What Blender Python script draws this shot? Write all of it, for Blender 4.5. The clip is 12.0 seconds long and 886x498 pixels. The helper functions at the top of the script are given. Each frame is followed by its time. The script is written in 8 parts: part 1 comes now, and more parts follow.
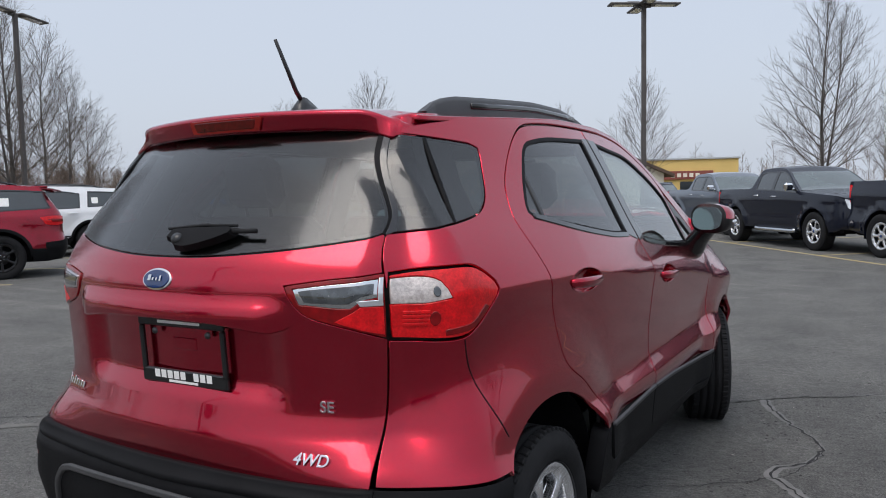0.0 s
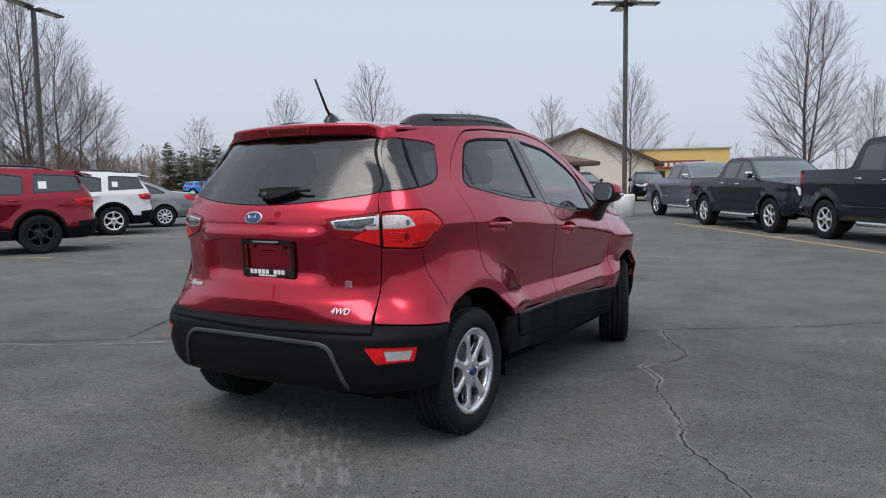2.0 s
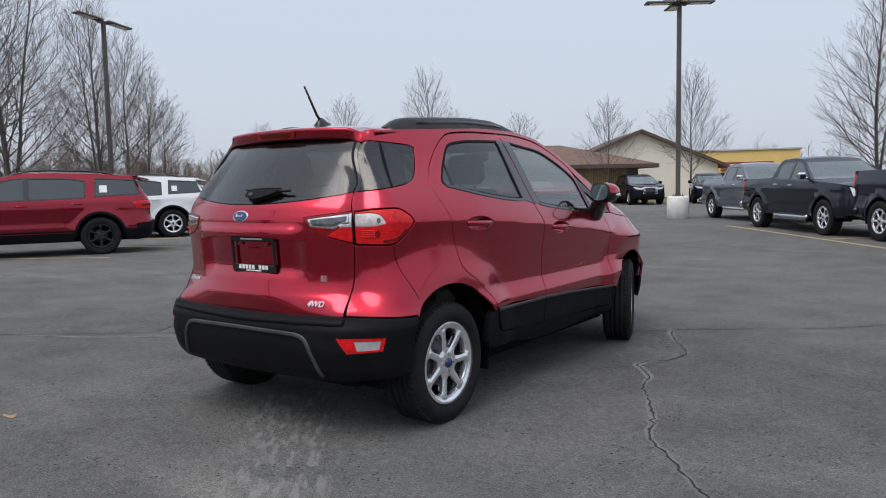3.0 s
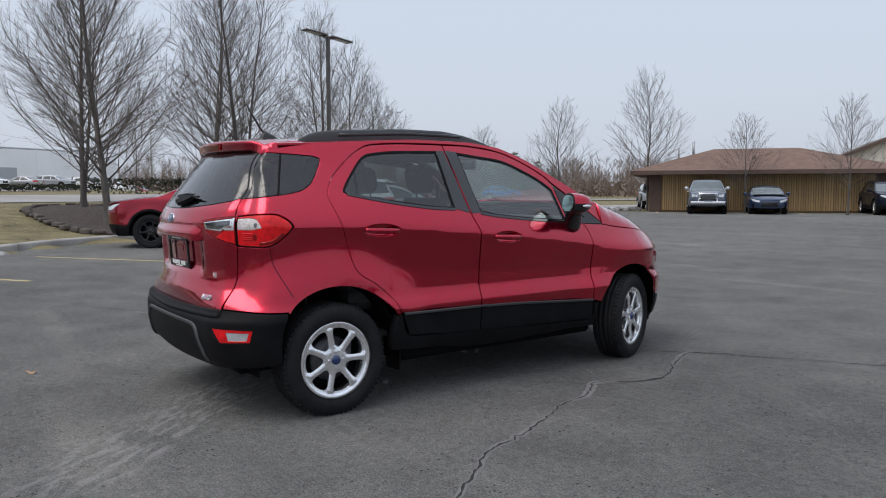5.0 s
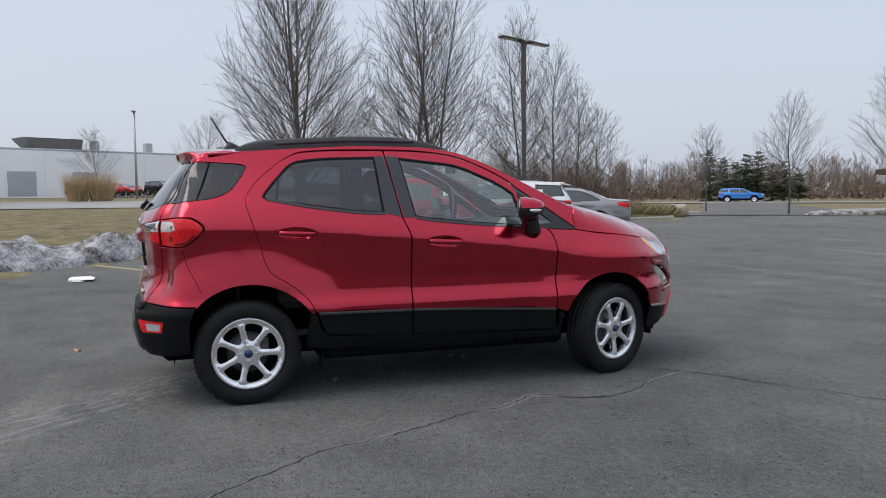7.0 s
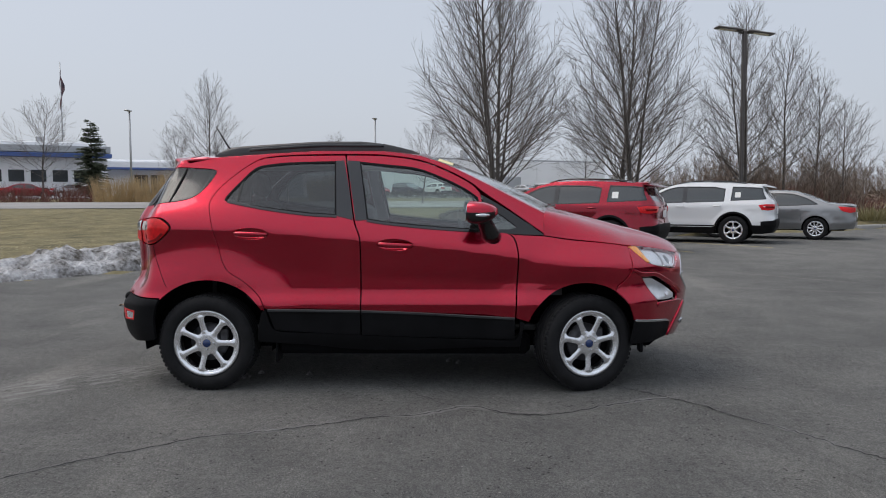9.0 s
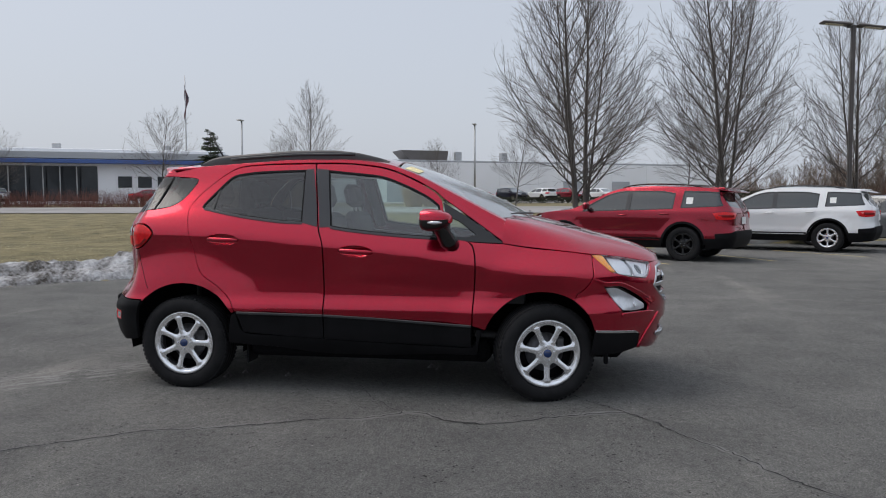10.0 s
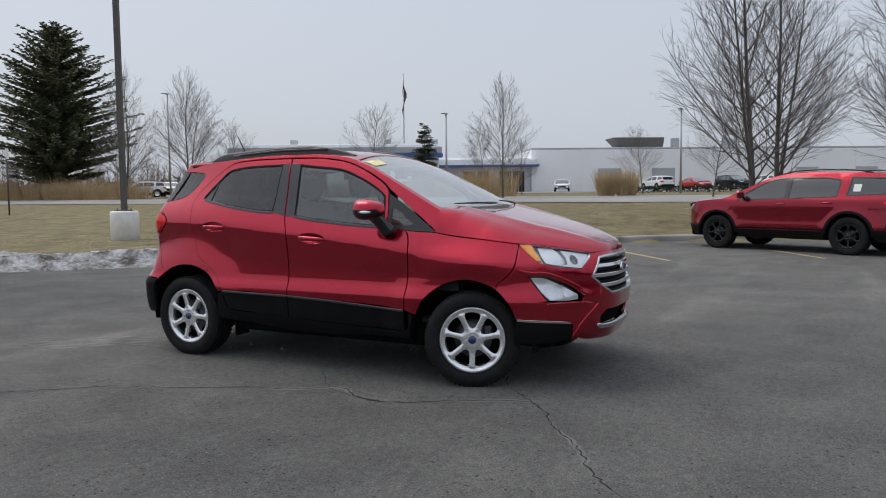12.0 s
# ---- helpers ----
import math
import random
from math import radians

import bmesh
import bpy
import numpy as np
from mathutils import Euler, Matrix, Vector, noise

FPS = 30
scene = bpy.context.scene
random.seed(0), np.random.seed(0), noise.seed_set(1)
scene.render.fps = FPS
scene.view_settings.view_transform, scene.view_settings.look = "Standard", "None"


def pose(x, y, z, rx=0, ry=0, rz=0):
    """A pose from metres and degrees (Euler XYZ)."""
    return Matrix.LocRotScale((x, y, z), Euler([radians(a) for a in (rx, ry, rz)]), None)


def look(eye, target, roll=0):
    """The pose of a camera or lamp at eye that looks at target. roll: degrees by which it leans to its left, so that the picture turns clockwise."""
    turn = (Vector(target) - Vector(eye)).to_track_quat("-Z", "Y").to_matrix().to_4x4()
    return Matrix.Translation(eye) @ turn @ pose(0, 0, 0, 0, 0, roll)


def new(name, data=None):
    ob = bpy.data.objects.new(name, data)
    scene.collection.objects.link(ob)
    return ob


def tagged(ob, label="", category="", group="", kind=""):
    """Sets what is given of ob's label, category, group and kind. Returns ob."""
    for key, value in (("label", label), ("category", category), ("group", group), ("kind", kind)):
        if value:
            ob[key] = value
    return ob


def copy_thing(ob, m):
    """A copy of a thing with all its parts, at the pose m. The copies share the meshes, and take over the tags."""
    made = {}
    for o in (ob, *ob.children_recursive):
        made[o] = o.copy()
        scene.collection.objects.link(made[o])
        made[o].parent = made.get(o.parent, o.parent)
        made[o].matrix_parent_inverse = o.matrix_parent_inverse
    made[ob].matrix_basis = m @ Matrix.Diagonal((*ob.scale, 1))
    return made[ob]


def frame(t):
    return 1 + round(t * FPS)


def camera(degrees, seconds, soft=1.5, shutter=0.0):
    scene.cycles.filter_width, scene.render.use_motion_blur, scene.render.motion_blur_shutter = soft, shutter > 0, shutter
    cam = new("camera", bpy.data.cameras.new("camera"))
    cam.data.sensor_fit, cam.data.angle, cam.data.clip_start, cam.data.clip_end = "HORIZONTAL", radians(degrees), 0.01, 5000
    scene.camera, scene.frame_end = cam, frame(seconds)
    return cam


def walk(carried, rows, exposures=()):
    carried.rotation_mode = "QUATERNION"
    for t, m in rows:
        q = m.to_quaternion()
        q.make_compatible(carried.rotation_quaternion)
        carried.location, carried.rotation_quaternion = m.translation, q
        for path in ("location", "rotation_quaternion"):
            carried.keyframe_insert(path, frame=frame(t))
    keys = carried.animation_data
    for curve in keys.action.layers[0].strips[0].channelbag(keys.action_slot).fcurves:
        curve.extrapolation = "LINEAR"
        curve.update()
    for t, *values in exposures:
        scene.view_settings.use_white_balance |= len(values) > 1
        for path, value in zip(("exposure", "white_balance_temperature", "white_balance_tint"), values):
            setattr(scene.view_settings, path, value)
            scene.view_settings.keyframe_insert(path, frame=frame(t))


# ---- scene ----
cam = camera(60.9, 12.0, soft=1.0)
PATH = [
    (0, (1.695, -3.244, 1.335), (0.668, -1.535, 1.186), -1.1),
    (0.5, (1.939, -3.648, 1.306), (0.923, -1.931, 1.164), -0.9),
    (1, (2.2, -3.975, 1.285), (1.189, -2.256, 1.126), -0.8),
    (1.5, (2.444, -4.343, 1.285), (1.434, -2.626, 1.107), -0.8),
    (2, (2.648, -4.573, 1.282), (1.628, -2.862, 1.102), -0.8),
    (2.5, (2.816, -4.651, 1.273), (1.746, -2.971, 1.097), -0.9),
    (2.7, (2.931, -4.601, 1.26), (1.828, -2.941, 1.087), -1.0),
    (4.3, (4.139, -3.796, 1.259), (2.673, -2.445, 1.103), -0.5),
    (4.5, (4.308, -3.659, 1.274), (2.798, -2.357, 1.119), -0.4),
    (5, (4.623, -3.251, 1.286), (3.009, -2.08, 1.128), -0.1),
    (5.5, (4.942, -2.875, 1.299), (3.24, -1.837, 1.142), -0.1),
    (6, (5.167, -2.41, 1.297), (3.39, -1.506, 1.143), -0.2),
    (6.5, (5.374, -1.99, 1.29), (3.532, -1.226, 1.137), -0.3),
    (6.7, (5.445, -1.795, 1.285), (3.578, -1.094, 1.135), -0.4),
    (8.5, (5.807, -0.078, 1.282), (3.815, 0.041, 1.141), -0.2),
    (9, (5.778, 0.421, 1.286), (3.784, 0.38, 1.148), -0.2),
    (9.5, (5.778, 0.928, 1.304), (3.792, 0.734, 1.167), -0.2),
    (10, (5.723, 1.428, 1.3), (3.755, 1.093, 1.176), -0.2),
    (10.5, (5.663, 1.934, 1.284), (3.723, 1.464, 1.16), -0.5),
    (11, (5.595, 2.413, 1.281), (3.694, 1.805, 1.154), -0.8),
    (11.5, (5.464, 2.911, 1.283), (3.616, 2.157, 1.145), -0.8),
    (12, (5.356, 3.338, 1.295), (3.574, 2.444, 1.147), -0.6),
]
EXPOSURE = ((0.0, 0.24, 6400, 10), (2.5, 0.25, 6400, 10), (6.5, 0.25, 6420, 10), (8.5, 0.12, 6560, 10), (12.0, 0.06, 6560, 10))
walk(cam, [(t, look(eye, target, roll)) for t, eye, target, roll in PATH], EXPOSURE)

# ---- sky and sun: bright haze, soft sun from behind the far side of the parked car
from mathutils import geometry

SUN_ELEVATION, SUN_FROM = 60.0, (-0.08, -1.0)
world = bpy.data.worlds.new("hazy_sky")
scene.world = world
world.use_nodes = True
wn = world.node_tree.nodes
sky = wn.new("ShaderNodeTexSky")
sky.sky_type = "NISHITA"
sky.sun_disc = False
sky.sun_elevation = radians(SUN_ELEVATION)
sky.sun_rotation = math.atan2(SUN_FROM[0], SUN_FROM[1])
sky.air_density, sky.dust_density, sky.ozone_density = 1.0, 6.0, 1.0
gain = wn.new("ShaderNodeMix")
gain.data_type, gain.blend_type = "RGBA", "MULTIPLY"
gain.inputs[0].default_value = 1.0
gain.inputs[7].default_value = (0.11, 0.11, 0.11, 1)
haze = wn.new("ShaderNodeMix")
haze.data_type = "RGBA"
haze.inputs[0].default_value = 0.72
haze.inputs[7].default_value = (0.645, 0.70, 0.795, 1)
links = world.node_tree.links
links.new(sky.outputs[0], gain.inputs[6])
links.new(gain.outputs[2], haze.inputs[6])
height, rise, dome = wn.new("ShaderNodeSeparateXYZ"), wn.new("ShaderNodeMapRange"), wn.new("ShaderNodeVectorMath")
links.new(wn.new("ShaderNodeTexCoord").outputs["Generated"], height.inputs[0])
links.new(height.outputs["Z"], rise.inputs[0])
rise.interpolation_type = "SMOOTHSTEP"
rise.inputs[1].default_value, rise.inputs[2].default_value, rise.inputs[3].default_value, rise.inputs[4].default_value = 0.25, 0.95, 1.0, 1.42
dome.operation = "SCALE"
links.new(haze.outputs[2], dome.inputs[0])
links.new(rise.outputs[0], dome.inputs["Scale"])
links.new(dome.outputs[0], wn["Background"].inputs[0])
wn["Background"].inputs[1].default_value = 1.0

sun = new("sun", bpy.data.lights.new("sun", "SUN"))
sun.data.energy, sun.data.angle, sun.data.color = 0.95, radians(38), (1.0, 0.96, 0.92)
sun.matrix_world = look((SUN_FROM[0] * 40, SUN_FROM[1] * 40, 40 * math.tan(radians(SUN_ELEVATION))), (0, 0, 0))


# ---- materials
def mat(name, color, rough=0.6, metal=0.0, var=0.12, scale=6.0, bump=0.0, bump_scale=60.0, coat=0.0, second=None, alpha=None, spec=0.5, random_tint=0.0, stretch=None, blend=(0.35, 0.65)):
    """Principled material with grain at two scales; second: the colour towards which it varies."""
    m = bpy.data.materials.new(name)
    m.use_nodes = True
    n, ln = m.node_tree.nodes, m.node_tree.links
    b = n["Principled BSDF"]
    b.inputs["Roughness"].default_value, b.inputs["Metallic"].default_value = rough, metal
    b.inputs["Specular IOR Level"].default_value = spec
    if coat:
        b.inputs["Coat Weight"].default_value, b.inputs["Coat Roughness"].default_value, b.inputs["Coat IOR"].default_value = coat, 0.02, 1.5
    co = n.new("ShaderNodeTexCoord")
    vec = co.outputs["Object"]
    if stretch:
        mp = n.new("ShaderNodeMapping")
        mp.inputs["Scale"].default_value = stretch
        ln.new(vec, mp.inputs["Vector"])
        vec = mp.outputs["Vector"]
    big = n.new("ShaderNodeTexNoise")
    big.inputs["Scale"].default_value, big.inputs["Detail"].default_value = scale, 5
    ln.new(vec, big.inputs["Vector"])
    small = n.new("ShaderNodeTexNoise")
    small.inputs["Scale"].default_value, small.inputs["Detail"].default_value = bump_scale, 4
    ln.new(vec, small.inputs["Vector"])
    add = n.new("ShaderNodeMath")
    add.operation = "MULTIPLY_ADD"
    ln.new(small.outputs[0], add.inputs[0])
    add.inputs[1].default_value = 0.35
    sub = n.new("ShaderNodeMath")
    sub.operation = "MULTIPLY_ADD"
    ln.new(big.outputs[0], sub.inputs[0])
    sub.inputs[1].default_value, sub.inputs[2].default_value = 0.65, 0.0
    ln.new(sub.outputs[0], add.inputs[2])
    ramp = n.new("ShaderNodeValToRGB")
    ramp.color_ramp.elements[0].position, ramp.color_ramp.elements[1].position = blend
    dark = tuple(c * (1 - var) for c in color)
    light = second if second else tuple(min(1.0, c * (1 + var)) for c in color)
    ramp.color_ramp.elements[0].color, ramp.color_ramp.elements[1].color = (*dark, 1), (*light, 1)
    ln.new(add.outputs[0], ramp.inputs[0])
    out = ramp.outputs[0]
    if random_tint:
        info = n.new("ShaderNodeObjectInfo")
        mr = n.new("ShaderNodeMapRange")
        mr.inputs[3].default_value, mr.inputs[4].default_value = 1 - random_tint, 1 + random_tint
        ln.new(info.outputs["Random"], mr.inputs[0])
        mx = n.new("ShaderNodeVectorMath")
        mx.operation = "SCALE"
        ln.new(out, mx.inputs[0])
        ln.new(mr.outputs[0], mx.inputs["Scale"])
        out = mx.outputs[0]
    ln.new(out, b.inputs["Base Color"])
    if bump:
        bp = n.new("ShaderNodeBump")
        bp.inputs["Strength"].default_value, bp.inputs["Distance"].default_value = 1.0, bump
        ln.new(small.outputs[0], bp.inputs["Height"])
        ln.new(bp.outputs[0], b.inputs["Normal"])
    return m


def paint(name, color, flake=0.25, metal=0.45, rough=0.32, spec=0.5, coat=1.0):
    m = mat(name, color, rough, metal, flake, 900.0, coat=coat, bump_scale=1800.0, spec=spec)
    return m


def glass(name, color, share=0.75, rough=0.0, film=0.0, face_on=0.07):
    """A pane: a clear share of the colour given, a thin pale film for grime and mirrored sky, and a gloss that grows
    towards grazing angles.
    """
    m = bpy.data.materials.new(name)
    m.use_nodes = True
    n, ln = m.node_tree.nodes, m.node_tree.links
    n.remove(n["Principled BSDF"])
    clear, gloss, mix = n.new("ShaderNodeBsdfTransparent"), n.new("ShaderNodeBsdfGlossy"), n.new("ShaderNodeMixShader")
    clear.inputs[0].default_value = (*(c * share for c in color), 1)
    gloss.inputs[0].default_value, gloss.inputs[1].default_value = (1, 1, 1, 1), rough
    slant, steep, level = n.new("ShaderNodeLayerWeight"), n.new("ShaderNodeMath"), n.new("ShaderNodeMath")
    slant.inputs[0].default_value = 0.5
    steep.operation, level.operation = "POWER", "MULTIPLY_ADD"
    steep.inputs[1].default_value = 4.2
    level.inputs[1].default_value, level.inputs[2].default_value = 1 - face_on, face_on
    ln.new(slant.outputs["Facing"], steep.inputs[0])
    ln.new(steep.outputs[0], level.inputs[0])
    ln.new(level.outputs[0], mix.inputs[0])
    face = clear.outputs[0]
    if film:
        film_diffuse, lit, both, veil = n.new("ShaderNodeBsdfDiffuse"), n.new("ShaderNodeBsdfTranslucent"), n.new("ShaderNodeMixShader"), n.new("ShaderNodeMixShader")
        film_diffuse.inputs[0].default_value = lit.inputs[0].default_value = (0.58, 0.66, 0.64, 1)
        ln.new(film_diffuse.outputs[0], both.inputs[1])
        ln.new(lit.outputs[0], both.inputs[2])
        veil.inputs[0].default_value = film
        ln.new(face, veil.inputs[1])
        ln.new(both.outputs[0], veil.inputs[2])
        face = veil.outputs[0]
    ln.new(face, mix.inputs[1])
    ln.new(gloss.outputs[0], mix.inputs[2])
    ln.new(mix.outputs[0], n["Material Output"].inputs[0])
    return m


RED = paint("ruby_metallic_paint", (0.43, 0.004, 0.027), 0.25, 0.92, 0.20, coat=0.9)
DARK_RED = paint("dark_red_paint", (0.27, 0.004, 0.019), 0.2, 0.9, 0.22, coat=0.8)
WHITE_PAINT = paint("white_paint", (0.74, 0.75, 0.76), 0.03, 0.0)
BLACK_PAINT = paint("blue_black_paint", (0.005, 0.007, 0.016), 0.3, 0.0, 0.5, 0.05, 0.75)
GREY_PAINT = paint("grey_paint", (0.24, 0.245, 0.25), 0.15, 0.6)
SILVER_PAINT = paint("silver_paint", (0.38, 0.39, 0.41), 0.1, 0.6)
SLATE_PAINT = paint("slate_blue_paint", (0.075, 0.095, 0.125), 0.15, 0.5)
BLUE_PAINT = paint("deep_blue_paint", (0.012, 0.032, 0.085), 0.2, 0.4)
SKY_BLUE_PAINT = paint("bright_blue_paint", (0.02, 0.20, 0.62), 0.15, 0.2)
BRIGHT_RED_PAINT = paint("bright_red_paint", (0.55, 0.01, 0.015), 0.15, 0.2)
RAIL_GREY = mat("matt_grey_black_rail", (0.030, 0.030, 0.032), 0.42, 0, 0.2, 10, 0.0003, 500)
# lighter than the plastic: the light a raised edge catches, put into its colour
RIDGE = mat("lit_plastic_edge", (0.04, 0.04, 0.042), 0.5, 0, 0.25, 8)
PLASTIC = mat("grained_black_plastic", (0.007, 0.007, 0.008), 0.55, 0, 0.25, 8, 0.0004, 700, spec=0.11)
SATIN = mat("satin_black_trim", (0.012, 0.012, 0.013), 0.30, 0, 0.15, 8)
GLOSS_BLACK = mat("gloss_black_trim", (0.006, 0.006, 0.007), 0.08, 0, 0.1, 8, coat=0.6)
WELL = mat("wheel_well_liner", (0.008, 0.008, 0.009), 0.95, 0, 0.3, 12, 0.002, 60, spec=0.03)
RUBBER = mat("tyre_rubber", (0.016, 0.016, 0.017), 0.72, 0, 0.25, 14, 0.0008, 260, spec=0.15)
# barrel darker than the wheel face: shade behind the spokes, put into its colour
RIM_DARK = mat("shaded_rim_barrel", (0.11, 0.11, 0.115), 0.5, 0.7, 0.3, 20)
ALLOY = mat("painted_alloy", (0.86, 0.87, 0.89), 0.26, 0.85, 0.05, 20)
BLACK_ALLOY = mat("black_alloy", (0.012, 0.012, 0.013), 0.25, 0.4, 0.1, 20)
STEEL = mat("brake_steel", (0.10, 0.10, 0.105), 0.5, 0.9, 0.2, 30)
CHROME = mat("chrome", (0.72, 0.73, 0.75), 0.09, 1.0, 0.02, 20)
MIRROR = mat("tinted_mirror_glass", (0.50, 0.58, 0.60), 0.03, 1.0, 0.02, 20)
DULL_CHROME = mat("satin_chrome", (0.55, 0.56, 0.58), 0.25, 1.0, 0.05, 20)
CLEAR_GLASS = glass("clear_car_glass", (0.80, 0.92, 0.88), 0.95, film=0.03, face_on=0.10)
TINT_GLASS = glass("privacy_glass", (0.80, 0.90, 0.90), 0.32, film=0.006, face_on=0.07)
REAR_GLASS = glass("dark_rear_glass", (0.80, 0.90, 0.92), 0.20, film=0.006, rough=0.12, face_on=0.06)
# the strong film paints the sky's pale reflection into the windscreen
SCREEN_GLASS = glass("pale_film_windscreen", (0.84, 0.95, 0.92), 0.92, film=0.38, face_on=0.30)
FAR_GLASS = mat("dark_car_glass", (0.018, 0.025, 0.027), 0.03, 0, 0.2, 3, coat=0.8, spec=0.6)
# same glass with a lighter base, standing for the sky reflected in windscreens
FAR_SCREEN = mat("sky_pale_windscreen", (0.060, 0.080, 0.080), 0.03, 0, 0.2, 3, coat=0.8, spec=0.6)
LENS_RED = mat("red_lens", (0.66, 0.006, 0.010), 0.30, 0, 0.25, 40, 0.0006, 160, coat=0.5, spec=0.2)
LENS_DEEP = mat("deep_red_lens", (0.20, 0.002, 0.004), 0.14, 0, 0.3, 40, coat=0.6, spec=0.2)
LENS_PALE = mat("dull_clear_lens", (0.55, 0.50, 0.48), 0.2, 0.1, 0.3, 30, 0.002, 120, coat=0.6)
LENS_BLACK = mat("unlit_red_lens", (0.07, 0.001, 0.002), 0.2, 0, 0.3, 40, coat=0.4, spec=0.2)
LENS_CLEAR = mat("clear_lens", (0.72, 0.74, 0.77), 0.16, 0.60, 0.14, 14, 0.0008, 60, coat=1.0)
LAMP_SILVER = mat("lamp_reflector_silver", (0.72, 0.74, 0.76), 0.22, 0.6, 0.3, 14, 0.003, 60)
LENS_SMOKE = mat("smoked_lens", (0.10, 0.11, 0.12), 0.08, 0.6, 0.5, 18, coat=1.0)
LENS_AMBER = mat("amber_lens", (0.95, 0.36, 0.05), 0.2, 0, 0.15, 60, coat=0.4)
COVER_LENS = glass("lamp_cover", (1, 1, 1), 0.98, face_on=0.04)
SEAT = mat("charcoal_seat_cloth", (0.055, 0.056, 0.058), 0.9, 0, 0.25, 30, 0.001, 500)
CABIN = mat("cabin_plastic", (0.05, 0.05, 0.052), 0.7, 0, 0.2, 20)
PALE_CABIN = mat("pale_headlining", (0.42, 0.41, 0.39), 0.9, 0, 0.08, 20)
BLUE_BADGE = mat("blue_badge_enamel", (0.006, 0.026, 0.11), 0.15, 0, 0.1, 30, coat=0.8)
PAPER = mat("paper_sticker", (0.80, 0.80, 0.78), 0.8, 0, 0.05, 40)
YELLOW_STICKER = mat("yellow_sticker", (0.82, 0.68, 0.36), 0.6, 0, 0.30, 14)
BARK = mat("grey_bark", (0.105, 0.094, 0.086), 0.95, 0, 0.35, 5, 0.01, 40, stretch=(1, 1, 0.25))
TWIG = mat("twig_bark", (0.115, 0.098, 0.088), 0.95, 0, 0.25, 4)
SCRUB = mat("scrub_bark", (0.165, 0.125, 0.10), 0.95, 0, 0.35, 0.4)
NEEDLES = mat("pine_needles", (0.120, 0.120, 0.072), 0.8, 0, 0.45, 2, second=(0.17, 0.19, 0.10))
SPRUCE = mat("spruce_needles", (0.07, 0.095, 0.07), 0.8, 0, 0.4, 2, second=(0.14, 0.16, 0.10))
CONCRETE = mat("pole_base_concrete", (0.74, 0.73, 0.71), 0.9, 0, 0.15, 3, 0.004, 60)
KERB = mat("kerb_concrete", (0.33, 0.32, 0.30), 0.92, 0, 0.25, 1.5, 0.004, 50)
POLE = mat("bronze_pole_metal", (0.10, 0.09, 0.085), 0.55, 0.3, 0.15, 3)
GALV = mat("galvanised_pole", (0.42, 0.43, 0.44), 0.5, 0.6, 0.1, 3)
LINE = mat("worn_yellow_line", (0.56, 0.43, 0.15), 0.85, 0, 0.25, 5, second=(0.40, 0.34, 0.20), bump_scale=90)
FADED = mat("faded_line", (0.13, 0.125, 0.115), 0.9, 0, 0.35, 4, bump_scale=60)
SNOW = mat("dirty_snow", (0.21, 0.185, 0.155), 0.85, 0, 0.75, 3.2, 0.05, 16, second=(0.54, 0.54, 0.55), blend=(0.38, 0.66))
EDGING = mat("dark_edging_stone", (0.085, 0.072, 0.062), 0.9, 0, 0.35, 5, 0.004, 60)
MULCH = mat("bark_mulch", (0.055, 0.040, 0.032), 1.0, 0, 0.5, 9, 0.03, 40)
GRASS = mat("winter_turf", (0.125, 0.112, 0.050), 1.0, 0, 0.5, 1.7, 0.04, 13, second=(0.27, 0.225, 0.115), blend=(0.30, 0.70))
BLADES = mat("winter_grass_blades", (0.26, 0.225, 0.11), 1.0, 0, 0.3, 0.5, second=(0.42, 0.38, 0.22))
STRAW = mat("dry_ornamental_grass", (0.46, 0.34, 0.19), 1.0, 0, 0.3, 2)
RED_TWIG = mat("red_brown_shrub", (0.17, 0.075, 0.06), 1.0, 0, 0.3, 2)
HEDGE = mat("dark_hedge", (0.030, 0.034, 0.020), 1.0, 0, 0.4, 3)
ROAD = mat("pale_old_road", (0.27, 0.26, 0.25), 0.95, 0, 0.15, 0.3, 0.003, 60)
WHITE_WALL = mat("white_metal_wall", (0.88, 0.89, 0.91), 0.6, 0, 0.04, 0.2)
GREY_WALL = mat("grey_metal_wall", (0.42, 0.44, 0.47), 0.5, 0, 0.06, 0.2)
BLUE_BAND = mat("blue_fascia", (0.06, 0.12, 0.34), 0.4, 0, 0.08, 0.5)
CREAM = mat("cream_render", (0.72, 0.68, 0.59), 0.9, 0, 0.06, 0.5)
YELLOW_WALL = mat("yellow_render", (0.68, 0.49, 0.18), 0.85, 0, 0.08, 0.5)
RED_SIGN = mat("brown_red_sign", (0.22, 0.06, 0.045), 0.7, 0, 0.15, 0.6)
WOOD = mat("tan_board_siding", (0.40, 0.27, 0.13), 0.8, 0, 0.25, 1.5, random_tint=0.18, stretch=(1, 1, 0.2))
BACKING = mat("brown_backing_board", (0.21, 0.135, 0.07), 0.85, 0, 0.2, 1.5)
SHINGLE = mat("brown_roof_shingle", (0.155, 0.095, 0.072), 0.95, 0, 0.25, 2.5, 0.01, 12)
FASCIA = mat("brown_fascia", (0.10, 0.065, 0.05), 0.8, 0, 0.15, 2)
WINDOW = mat("dark_window", (0.02, 0.025, 0.03), 0.06, 0, 0.2, 1)
LED = mat("lamp_head_metal", (0.13, 0.12, 0.115), 0.5, 0.3, 0.1, 3)
PIPE = mat("pale_concrete_pipe", (0.45, 0.40, 0.32), 0.9, 0, 0.15, 3)
FLAG = mat("flag_cloth", (0.06, 0.06, 0.10), 0.9, 0, 0.4, 2, second=(0.22, 0.12, 0.12))
